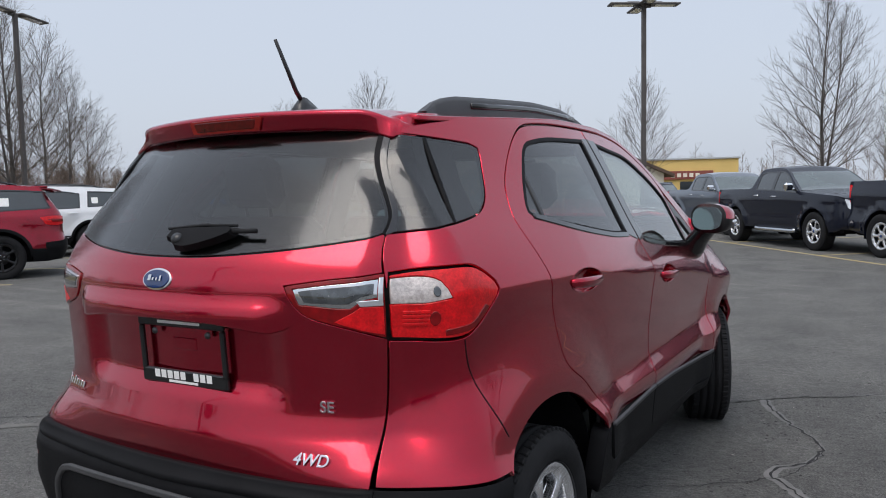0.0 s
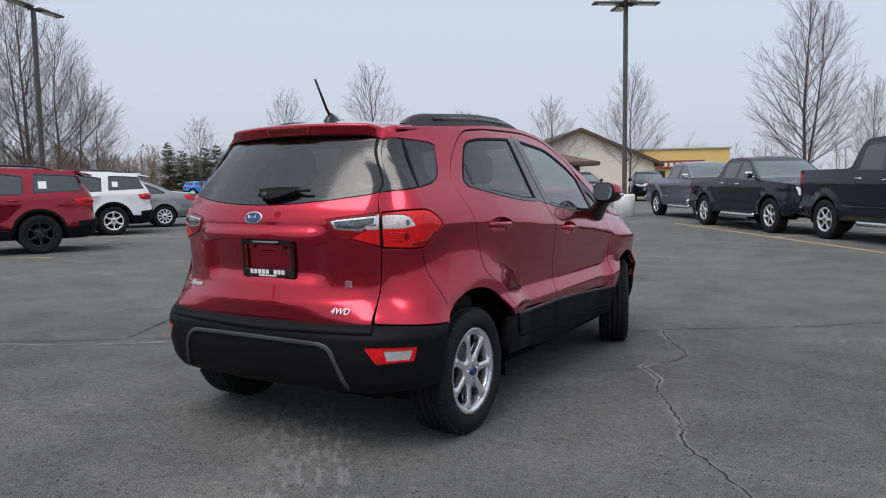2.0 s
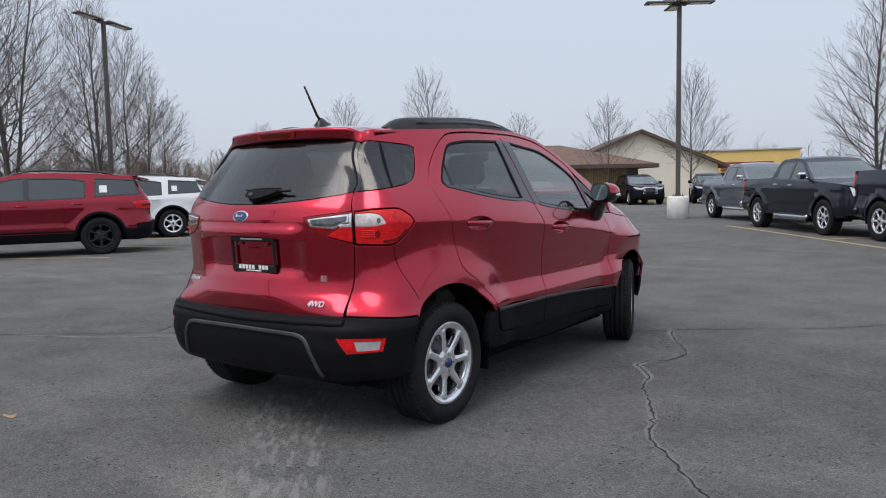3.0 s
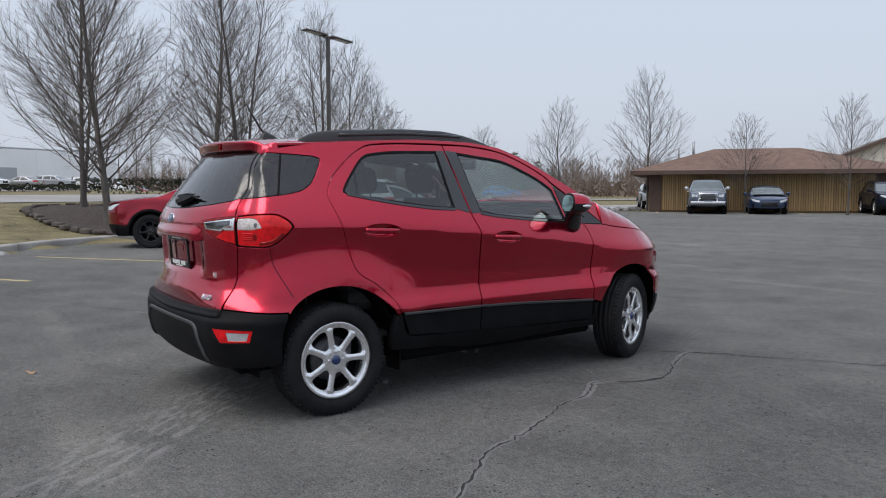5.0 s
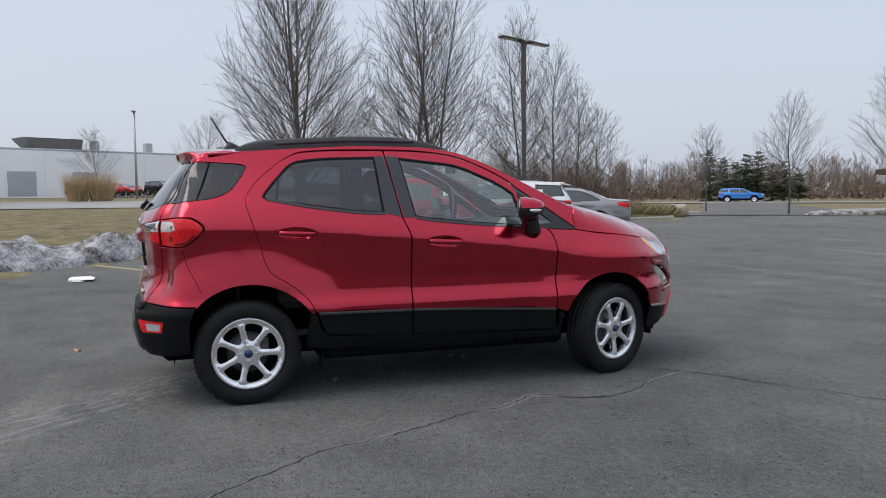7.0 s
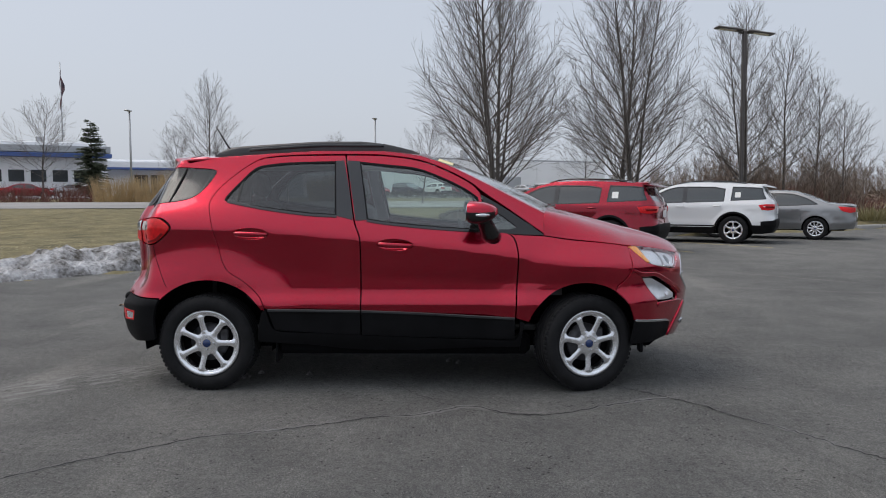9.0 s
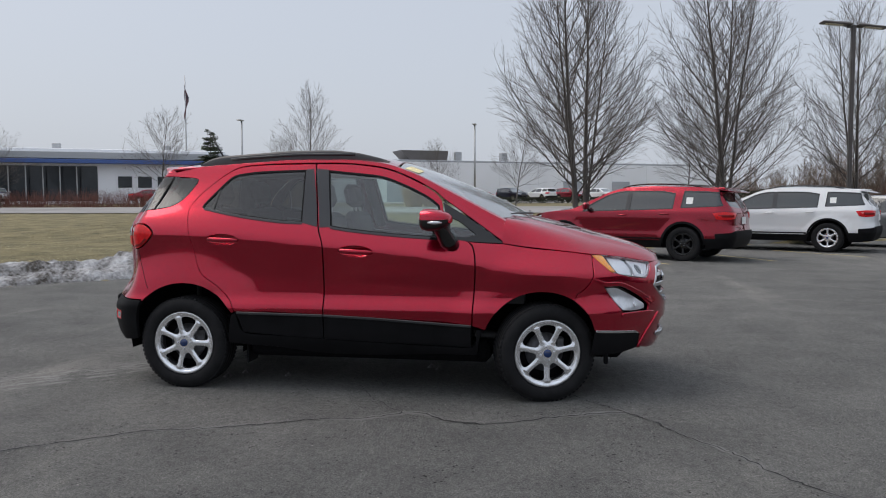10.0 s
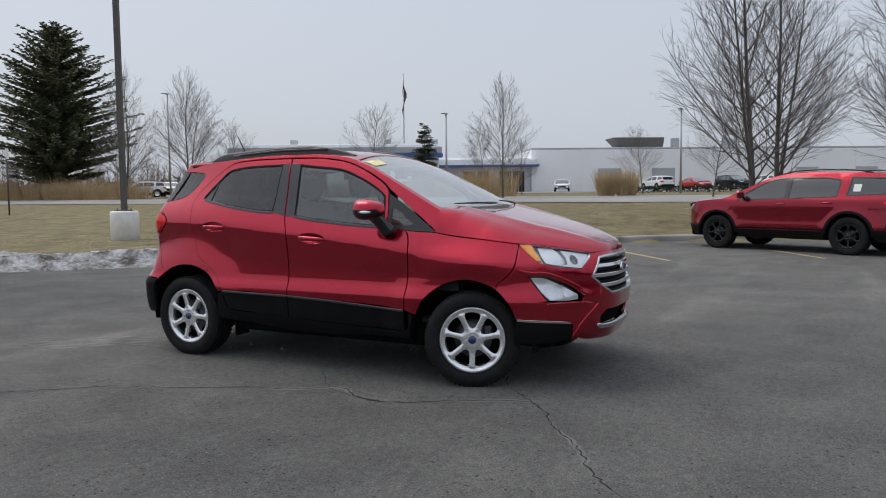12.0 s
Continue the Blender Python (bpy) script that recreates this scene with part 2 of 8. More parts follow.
LEAF = mat("dead_leaf", (0.36, 0.24, 0.15), 0.9, 0, 0.2, 20)


def asphalt():
    """Worn seal-coated asphalt: aggregate specks, broad stains, faint tyre-polished streaks."""
    m = bpy.data.materials.new("worn_asphalt")
    m.use_nodes = True
    n, ln = m.node_tree.nodes, m.node_tree.links
    b = n["Principled BSDF"]
    co = n.new("ShaderNodeTexCoord").outputs["Object"]

    def noise_of(scale, detail=4.0, rough=0.55, vec=co):
        t = n.new("ShaderNodeTexNoise")
        t.inputs["Scale"].default_value, t.inputs["Detail"].default_value, t.inputs["Roughness"].default_value = scale, detail, rough
        ln.new(vec, t.inputs["Vector"])
        return t.outputs[0]

    def ramp(v, a, ca, c, cc):
        r = n.new("ShaderNodeValToRGB")
        r.color_ramp.elements[0].position, r.color_ramp.elements[1].position = a, c
        r.color_ramp.elements[0].color, r.color_ramp.elements[1].color = (*ca, 1), (*cc, 1)
        ln.new(v, r.inputs[0])
        return r.outputs[0]

    def mixed(kind, f, x, y):
        k = n.new("ShaderNodeMix")
        k.data_type, k.blend_type = "RGBA", kind
        k.inputs[0].default_value = 1.0
        if not isinstance(f, float):
            ln.new(f, k.inputs[0])
        else:
            k.inputs[0].default_value = f
        ln.new(x, k.inputs[6])
        ln.new(y, k.inputs[7])
        return k.outputs[2]

    base = ramp(noise_of(0.22, 6), 0.35, (0.128, 0.128, 0.127), 0.68, (0.176, 0.174, 0.170))
    mid = ramp(noise_of(1.7, 6, 0.6), 0.30, (0.82, 0.82, 0.82), 0.72, (1.16, 1.155, 1.14))
    c = mixed("MULTIPLY", 1.0, base, mid)
    fine = ramp(noise_of(85.0, 3, 0.7), 0.30, (0.55, 0.55, 0.55), 0.72, (1.5, 1.5, 1.48))
    c = mixed("MULTIPLY", 1.0, c, fine)
    coarse = ramp(noise_of(21.0, 3, 0.65), 0.30, (0.80, 0.80, 0.80), 0.70, (1.2, 1.2, 1.19))
    c = mixed("MULTIPLY", 1.0, c, coarse)
    grit = ramp(noise_of(260.0, 2, 0.7), 0.32, (0.55, 0.55, 0.55), 0.70, (1.5, 1.5, 1.48))
    c = mixed("MULTIPLY", 1.0, c, grit)
    vor = n.new("ShaderNodeTexVoronoi")
    vor.inputs["Scale"].default_value = 55.0
    ln.new(co, vor.inputs["Vector"])
    speck = ramp(vor.outputs["Distance"], 0.10, (1, 1, 1), 0.17, (0, 0, 0))
    patchy = ramp(noise_of(1.1, 3), 0.46, (0, 0, 0), 0.66, (1, 1, 1))
    both = mixed("MULTIPLY", 1.0, speck, patchy)
    pale = n.new("ShaderNodeRGB")
    pale.outputs[0].default_value = (0.30, 0.29, 0.27, 1)
    c = mixed("MIX", both, c, pale.outputs[0])
    pit = n.new("ShaderNodeTexVoronoi")
    pit.inputs["Scale"].default_value = 24.0
    ln.new(co, pit.inputs["Vector"])
    few = ramp(noise_of(3.1, 3), 0.42, (1, 1, 1), 0.60, (0, 0, 0))
    hole = mixed("SCREEN", 1.0, ramp(pit.outputs["Distance"], 0.10, (0.18, 0.18, 0.18), 0.22, (1, 1, 1)), few)
    c = mixed("MULTIPLY", 1.0, c, hole)
    mp = n.new("ShaderNodeMapping")
    mp.inputs["Rotation"].default_value = (0, 0, radians(38))
    mp.inputs["Scale"].default_value = (0.35, 2.2, 1)
    ln.new(co, mp.inputs["Vector"])
    streak = ramp(noise_of(0.6, 3, 0.5, mp.outputs[0]), 0.58, (1, 1, 1), 0.72, (1.35, 1.34, 1.3))
    c = mixed("MULTIPLY", 1.0, c, streak)
    # dried salt dragged out behind the parked car's wheel
    place = n.new("ShaderNodeMapping")
    place.vector_type = "TEXTURE"
    place.inputs["Location"].default_value = (-.42, -1.16, 0)
    place.inputs["Rotation"].default_value = (0, 0, math.atan2(-.73, .683))
    ln.new(co, place.inputs["Vector"])
    xyz = n.new("ShaderNodeSeparateXYZ")
    ln.new(place.outputs[0], xyz.inputs[0])

    def window(v, a, b2, c2, d):
        up, down, both_ = n.new("ShaderNodeMapRange"), n.new("ShaderNodeMapRange"), n.new("ShaderNodeMath")
        up.interpolation_type = down.interpolation_type = "SMOOTHSTEP"
        for q, lo, hi, o0, o1 in ((up, a, b2, 0, 1), (down, c2, d, 1, 0)):
            q.inputs[1].default_value, q.inputs[2].default_value, q.inputs[3].default_value, q.inputs[4].default_value = lo, hi, o0, o1
            ln.new(v, q.inputs[0])
        both_.operation = "MULTIPLY"
        ln.new(up.outputs[0], both_.inputs[0])
        ln.new(down.outputs[0], both_.inputs[1])
        return both_.outputs[0]
    area = n.new("ShaderNodeMath")
    area.operation = "MULTIPLY"
    ln.new(window(xyz.outputs["X"], 0.0, 0.5, 1.9, 2.7), area.inputs[0])
    ln.new(window(xyz.outputs["Y"], -.30, -.12, .16, .32), area.inputs[1])
    long = n.new("ShaderNodeMapping")
    long.inputs["Scale"].default_value = (5.0, 17.0, 1)
    ln.new(place.outputs[0], long.inputs["Vector"])
    trail = n.new("ShaderNodeMath")
    trail.operation = "MULTIPLY"
    ln.new(ramp(noise_of(1.0, 4, 0.65, long.outputs[0]), 0.49, (0, 0, 0), 0.60, (1, 1, 1)), trail.inputs[0])
    ln.new(area.outputs[0], trail.inputs[1])
    soft_ = n.new("ShaderNodeMath")
    soft_.operation = "MULTIPLY"
    soft_.inputs[1].default_value = 0.5
    ln.new(trail.outputs[0], soft_.inputs[0])
    white = n.new("ShaderNodeRGB")
    white.outputs[0].default_value = (0.36, 0.358, 0.345, 1)
    c = mixed("MIX", soft_.outputs[0], c, white.outputs[0])
    ln.new(c, b.inputs["Base Color"])
    b.inputs["Roughness"].default_value = 0.95
    b.inputs["Specular IOR Level"].default_value = 0.08
    bp = n.new("ShaderNodeBump")
    bp.inputs["Strength"].default_value, bp.inputs["Distance"].default_value = 1.0, 0.022
    ln.new(noise_of(42.0, 5, 0.75), bp.inputs["Height"])
    ln.new(bp.outputs[0], b.inputs["Normal"])
    return m


ASPHALT = asphalt()
# flat strips: the shade down in the open cracks is put into this colour
CRACK = mat("crack_shade", (0.014, 0.014, 0.014), 0.9, 0, 0.4, 30)
MARGIN = mat("worn_crack_margin", (0.150, 0.148, 0.143), 0.95, 0, 0.2, 7, bump_scale=120)
CHIP = mat("pale_grit", (0.26, 0.25, 0.23), 0.9, 0, 0.3, 30)


# ---- mesh helpers
class Geo:
    """Collects faces of one mesh; smooth faces by flag."""

    def __init__(self):
        self.v, self.f, self.s = [], [], []

    def add(self, verts, faces, smooth=False, m=None):
        k = len(self.v)
        self.v += [tuple(m @ Vector(p)) for p in verts] if m is not None else [tuple(p) for p in verts]
        self.f += [tuple(i + k for i in f) for f in faces]
        self.s += [smooth] * len(faces)
        return self

    def box(self, centre, size, edge=0.0, m=None):
        """A box with chamfered edges."""
        hx, hy, hz = (d / 2 for d in size)
        e = min(edge, 0.49 * min(size)) if edge else 0.0
        if not e:
            vs = [(centre[0] + a * hx, centre[1] + b * hy, centre[2] + c * hz) for a in (-1, 1) for b in (-1, 1) for c in (-1, 1)]
            return self.add(vs, [(0, 1, 3, 2), (4, 6, 7, 5), (0, 4, 5, 1), (2, 3, 7, 6), (0, 2, 6, 4), (1, 5, 7, 3)], False, m)
        vs, key = [], {}
        for a in (-1, 1):
            for b in (-1, 1):
                for c in (-1, 1):
                    for ax in range(3):
                        d = [hx - e, hy - e, hz - e]
                        d[ax] += e
                        key[a, b, c, ax] = len(vs)
                        vs.append((centre[0] + a * d[0], centre[1] + b * d[1], centre[2] + c * d[2]))
        fs = []
        for s in (-1, 1):
            r = [(-1, -1), (1, -1), (1, 1), (-1, 1)]
            r = r if s > 0 else r[::-1]
            fs.append([key[s, p, q, 0] for p, q in r])
            fs.append([key[q, s, p, 1] for p, q in r])
            fs.append([key[p, q, s, 2] for p, q in r])
        for p in (-1, 1):
            for q in (-1, 1):
                o = [key[p, q, -1, 0], key[p, q, 1, 0], key[p, q, 1, 1], key[p, q, -1, 1]]
                fs.append(o if p * q < 0 else o[::-1])
                o = [key[-1, p, q, 1], key[1, p, q, 1], key[1, p, q, 2], key[-1, p, q, 2]]
                fs.append(o if p * q < 0 else o[::-1])
                o = [key[q, -1, p, 2], key[q, 1, p, 2], key[q, 1, p, 0], key[q, -1, p, 0]]
                fs.append(o if p * q < 0 else o[::-1])
        for a in (-1, 1):
            for b in (-1, 1):
                for c in (-1, 1):
                    o = [key[a, b, c, 0], key[a, b, c, 1], key[a, b, c, 2]]
                    fs.append(o if a * b * c > 0 else o[::-1])
        return self.add(vs, fs, False, m)

    def tube(self, pts, radii, sides=8, caps=True, m=None, smooth=True, flat=(1.0, 1.0)):
        """A tube along points; flat scales its section."""
        pts = [Vector(p) for p in pts]
        if not hasattr(radii, "__len__"):
            radii = [radii] * len(pts)
        vs, fs, up = [], [], None
        for i, p in enumerate(pts):
            d = (pts[min(i + 1, len(pts) - 1)] - pts[max(i - 1, 0)]).normalized()
            if up is None:
                up = d.cross(Vector((0, 0, 1)) if abs(d.z) < 0.9 else Vector((1, 0, 0))).normalized()
            up = (up - d * up.dot(d)).normalized()
            w = d.cross(up)
            for k in range(sides):
                a = 2 * math.pi * k / sides
                vs.append(p + radii[i] * (flat[0] * math.cos(a) * up + flat[1] * math.sin(a) * w))
        for i in range(len(pts) - 1):
            for k in range(sides):
                a, b = i * sides + k, i * sides + (k + 1) % sides
                fs.append((a, b, b + sides, a + sides))
        if caps:
            fs += [tuple(range(sides))[::-1], tuple(range((len(pts) - 1) * sides, len(pts) * sides))]
        return self.add(vs, fs, smooth, m)

    def lathe(self, profile, segs=32, m=None, smooth=True, arc=(0.0, 2 * math.pi)):
        """Turns (radius, height) rows round z."""
        whole = arc[1] - arc[0] > 6.28
        n = segs if whole else segs + 1
        vs = [(r * math.cos(arc[0] + (arc[1] - arc[0]) * k / segs), r * math.sin(arc[0] + (arc[1] - arc[0]) * k / segs), h) for r, h in profile for k in range(n)]
        fs = []
        for i in range(len(profile) - 1):
            for k in range(segs):
                a, b = i * n + k, i * n + (k + 1) % n
                fs.append((a, b, b + n, a + n))
        return self.add(vs, fs, smooth, m)

    def prism(self, outline, low, high, m=None, taper=0.0):
        """A flat outline (x, y) with thickness from low to high along z; taper: chamfer on the upper edge."""
        n = len(outline)
        cx, cy = sum(p[0] for p in outline) / n, sum(p[1] for p in outline) / n
        up = [(x + (cx - x) * taper, y + (cy - y) * taper, high) for x, y in outline]
        vs = [(x, y, low) for x, y in outline] + up
        fs = [tuple(range(n))[::-1], tuple(range(n, 2 * n))] + [(i, (i + 1) % n, n + (i + 1) % n, n + i) for i in range(n)]
        return self.add(vs, fs, False, m)

    def obj(self, name, material, parent=None, label="", at=None):
        me = bpy.data.meshes.new(name)
        me.from_pydata(self.v, [], self.f)
        me.polygons.foreach_set("use_smooth", self.s)
        me.materials.append(material)
        me.update()
        ob = new(name, me)
        if parent is not None:
            ob.parent = parent
        if at is not None:
            ob.matrix_basis = at
        if label:
            ob["label"] = label
        return ob


def thing(name, m, label, category, group="", kind=""):
    """The Empty at a thing's base, under which its parts hang."""
    ob = new(name)
    ob.empty_display_size = 0.2
    ob.matrix_basis = m
    return tagged(ob, label, category, group, kind)


def spline(pts, gap=0.03, closed=True):
    """A smooth line through points; a third value of 1 marks a sharp corner."""
    n = len(pts)
    P = [Vector(p[:2]) for p in pts]
    sharp = [len(p) > 2 for p in pts]
    out = []
    for i in range(n if closed else n - 1):
        a, b = P[i], P[(i + 1) % n]
        p0 = P[i - 1] if (closed or i) else a
        p3 = P[(i + 2) % n] if (closed or i + 2 < n) else b
        if sharp[i]:
            p0 = a - (b - a) * 0.6
        if sharp[(i + 1) % n]:
            p3 = b + (b - a) * 0.6
        ta, tb = (b - p0) / 2, (p3 - a) / 2
        lim = (b - a).length
        ta, tb = (v if v.length < lim else v * (lim / v.length) for v in (ta, tb))
        k = max(1, int(lim / gap + 0.5))
        for j in range(k):
            t = j / k
            out.append(a * (2 * t**3 - 3 * t**2 + 1) + ta * (t**3 - 2 * t**2 + t) + b * (-2 * t**3 + 3 * t**2) + tb * (t**3 - t**2))
    if not closed:
        out.append(P[-1])
    return [(p.x, p.y) for p in out]


def inset(poly, d):
    """The outline drawn in by d on all sides."""
    n = len(poly)
    area = sum(poly[i][0] * poly[(i + 1) % n][1] - poly[(i + 1) % n][0] * poly[i][1] for i in range(n))
    s = 1 if area > 0 else -1
    out = []
    for i in range(n):
        (ax, ay), (bx, by), (cx, cy) = poly[i - 1], poly[i], poly[(i + 1) % n]
        n1, n2 = Vector((ay - by, bx - ax)).normalized(), Vector((by - cy, cx - bx)).normalized()
        m = n1 + n2
        if m.length < 0.3:
            m = n1
        m = m / max(0.35, m.length_squared / 2)
        out.append((bx + s * d * m.x, by + s * d * m.y))
    return out


def inside(poly, P):
    """Which rows of P lie in the outline."""
    x, y = P[:, 0], P[:, 1]
    r = np.zeros(len(P), bool)
    n = len(poly)
    for i in range(n):
        (ax, ay), (bx, by) = poly[i], poly[(i + 1) % n]
        if ay == by:
            continue
        c = (ay > y) != (by > y)
        r ^= c & (x < (bx - ax) * (y - ay) / (by - ay) + ax)
    return r


def sheet(fn, outer, holes=(), grid=0.06, lift=0.0, lip=0.014, edge=0.0025):
    """A curved panel: the flat outline with its holes, filled and laid on the surface fn(u, w), with rolled edges. Returns verts, faces, normals."""
    rings = [outer, *holes]
    V, E = [], []
    for ring in rings:
        k = len(V)
        V += ring
        E += [(k + i, k + (i + 1) % len(ring)) for i in range(len(ring))]
    P = np.array(outer)
    lo, hi = P.min(0), P.max(0)
    gx, gy = np.meshgrid(np.arange(lo[0] + grid / 2, hi[0], grid), np.arange(lo[1] + grid / 2, hi[1], grid))
    G = np.stack([gx.ravel(), gy.ravel()], 1)
    if len(G):
        keep = inside(outer, G)
        for h in holes:
            keep &= ~inside(h, G)
        G = G[keep]
    if len(G):
        B = np.array([p for r in rings for p in r])
        far = np.array([((B - g) ** 2).sum(1).min() > (grid * 0.35) ** 2 for g in G])
        G = G[far]
    V = V + [tuple(g) for g in G]
    vs, _, fs, *_ = geometry.delaunay_2d_cdt([Vector(p) for p in V], E, [], 0, 1e-6)
    Q = np.array([(p.x, p.y) for p in vs])
    F = [tuple(f) for f in fs]
    C = np.array([Q[list(f)].mean(0) for f in F])
    keep = inside(outer, C)
    for h in holes:
        keep &= ~inside(h, C)
    F = [f for f, k in zip(F, keep) if k]

    def normal(u, w, e=0.004):
        a, b = Vector(fn(u + e, w)) - Vector(fn(u - e, w)), Vector(fn(u, w + e)) - Vector(fn(u, w - e))
        return a.cross(b).normalized()

    pts, nor = [], []
    for u, w in Q:
        nn = normal(u, w)
        pts.append(Vector(fn(u, w)) + nn * lift)
        nor.append(nn)
    # rolled edges
    used = {}
    for f in F:
        for i in range(3):
            a, b = f[i], f[(i + 1) % 3]
            used[a, b] = used.get((a, b), 0) + 1
    rim = [(a, b) for (a, b) in used if (b, a) not in used]
    nxt = dict(rim)
    prv = {b: a for a, b in rim}
    ring_id = {}
    for a in nxt:
        t = (pts[nxt[a]] - pts[prv.get(a, a)])
        out = t.cross(nor[a])
        out = out.normalized() if out.length > 1e-9 else Vector((0, 0, 0))
        k = len(pts)
        ring_id[a] = k
        pts.append(pts[a] + out * edge - nor[a] * edge)
        nor.append((out * 1.0 + nor[a] * 0.5).normalized())
        pts.append(pts[a] + out * edge - nor[a] * lip)
        nor.append(out if out.length > 0.5 else nor[a])
    for a, b in rim:
        if a in ring_id and b in ring_id:
            ka, kb = ring_id[a], ring_id[b]
            F.append((b, a, ka, kb))
            F.append((kb, ka, ka + 1, kb + 1))
    return pts, F, nor


def panel(name, fn, outer, material, parent, holes=(), grid=0.06, gap=0.0034, lift=0.0, lip=0.014, label="", both=True, edge=0.0018):
    """A body panel and, where asked, its twin on the other side."""
    o = inset(outer, gap)
    hs = [inset(h, -gap) for h in holes]
    pts, F, nor = sheet(fn, o, hs, grid, lift, lip, edge)
    made = []
    for side in ((1, -1) if both else (1,)):
        me = bpy.data.meshes.new(name)
        me.from_pydata([(side * p.x, p.y, p.z) for p in pts], [], F if side > 0 else [f[::-1] for f in F])
        me.polygons.foreach_set("use_smooth", [True] * len(F))
        me.normals_split_custom_set_from_vertices([(side * q.x, q.y, q.z) for q in nor])
        me.materials.append(material)
        me.update()
        ob = new(name, me)
        ob.parent = parent
        if label:
            ob["label"] = label
        made.append(ob)
    return made


def step(a, b, v):
    v = min(1.0, max(0.0, (v - a) / (b - a)))
    return v * v * (3 - 2 * v)


def table(rows, z):
    if z <= rows[0][0]:
        return rows[0][1]
    for (a, va), (b, vb) in zip(rows, rows[1:]):
        if z <= b:
            return va + (vb - va) * (z - a) / (b - a)
    return rows[-1][1]


def eased(rows, z, h=0.015):
    return (table(rows, z - h) + 2 * table(rows, z - h / 2) + 2 * table(rows, z) + 2 * table(rows, z + h / 2) + table(rows, z + h)) / 8


# ---- ground: the lot is level, the verge and the land beyond it rise away to the west
KERB_LINE = [(9.0, -24.0), (3.0, -16.4), (0.0, -12.7), (-3.0, -9.6), (-6.3, -6.4), (-9.5, -4.2), (-12.4, -2.1), (-14.3, -0.5), (-15.6, 1.5), (-18.0, 6.0), (-21.2, 11.8), (-24.0, 17.0), (-24.6, 19.2), (-26.0, 20.2), (-31.0, 21.0), (-60.0, 24.0)]
KERB_PATH = spline(KERB_LINE, 0.5, closed=False)
RISE = ((-500, 3.0), (-150, 1.7), (-90, 1.35), (-52, 1.12), (-37, 1.02), (-29, .78), (-22, .62), (-17, .42), (-14, .22), (-8, .16), (0, .13))


def beyond(x, y):
    """Distance past the kerb (negative inside the lot)."""
    best, side = 1e9, 1.0
    for (ax, ay), (bx, by) in zip(KERB_PATH[::2], KERB_PATH[2::2]):
        dx, dy = bx - ax, by - ay
        t = min(1.0, max(0.0, ((x - ax) * dx + (y - ay) * dy) / (dx * dx + dy * dy)))
        d = math.hypot(x - ax - t * dx, y - ay - t * dy)
        if d < best:
            best, side = d, 1.0 if dx * (y - ay) - dy * (x - ax) > 0 else -1.0
    return best * side


def land(x, y):
    d = beyond(x, y)
    if d <= 0.05:
        return -0.05
    far = table(RISE, x) * (1 - step(14, 26, y))
    return 0.13 + (far - 0.13) * step(0, 5, d) if y < 26 else 0.02


def ground():
    xs = [-1500, -700, -350, -220, -150, -110, -90, -75, -62, -52, -44, -40, -37, -34, -31.5, -29, -27, -25, *np.arange(-23.5, 12, 1.0), 14, 20, 30, 50, 90, 200, 600, 1500]
    ys = [-1500, -600, -250, -120, -80, -55, -40, -30, -25, *np.arange(-22, 27, 1.0), 28, 32, 40, 60, 100, 200, 500, 1500]
    g = Geo()
    n = len(ys)
    vs = [(x, y, land(x, y)) for x in xs for y in ys]
    fs = [(i * n + j, (i + 1) * n + j, (i + 1) * n + j + 1, i * n + j + 1) for i in range(len(xs) - 1) for j in range(n - 1)]
    g.add(vs, fs, True)
    return tagged(g.obj("ground", GRASS), "flattened winter turf, straw and dull green", "ground", kind="structure")


ground()


def lot():
    """The asphalt: bounded by the kerb on the west, and running on past the camera on the other sides."""
    edge = [(x, y) for x, y in KERB_PATH if x > -40]
    outer = edge + [(-40, 27.5), (-27.2, 28.0), (-23.0, 31.4), (-13.6, 38.4), (-4.0, 46.0), (40, 60), (90, 40), (90, -60), (20, -60)]
    vs, _, fs, *_ = geometry.delaunay_2d_cdt([Vector(p) for p in outer], [(i, (i + 1) % len(outer)) for i in range(len(outer))], [], 1, 1e-6)
    up = [f if (vs[f[1]] - vs[f[0]]).cross(vs[f[2]] - vs[f[0]]) > 0 else f[::-1] for f in (list(f) for f in fs)]
    g = Geo().add([(v.x, v.y, 0.0) for v in vs], up)
    return tagged(g.obj("parking_lot", ASPHALT), "worn dark asphalt parking lot with cracks", "asphalt", kind="structure")


lot()


def offset_path(path, d):
    out = []
    for i, (x, y) in enumerate(path):
        (ax, ay), (bx, by) = path[max(0, i - 1)], path[min(len(path) - 1, i + 1)]
        q = Vector((-(by - ay), bx - ax)).normalized() * d
        out.append((x + q.x, y + q.y))
    return out


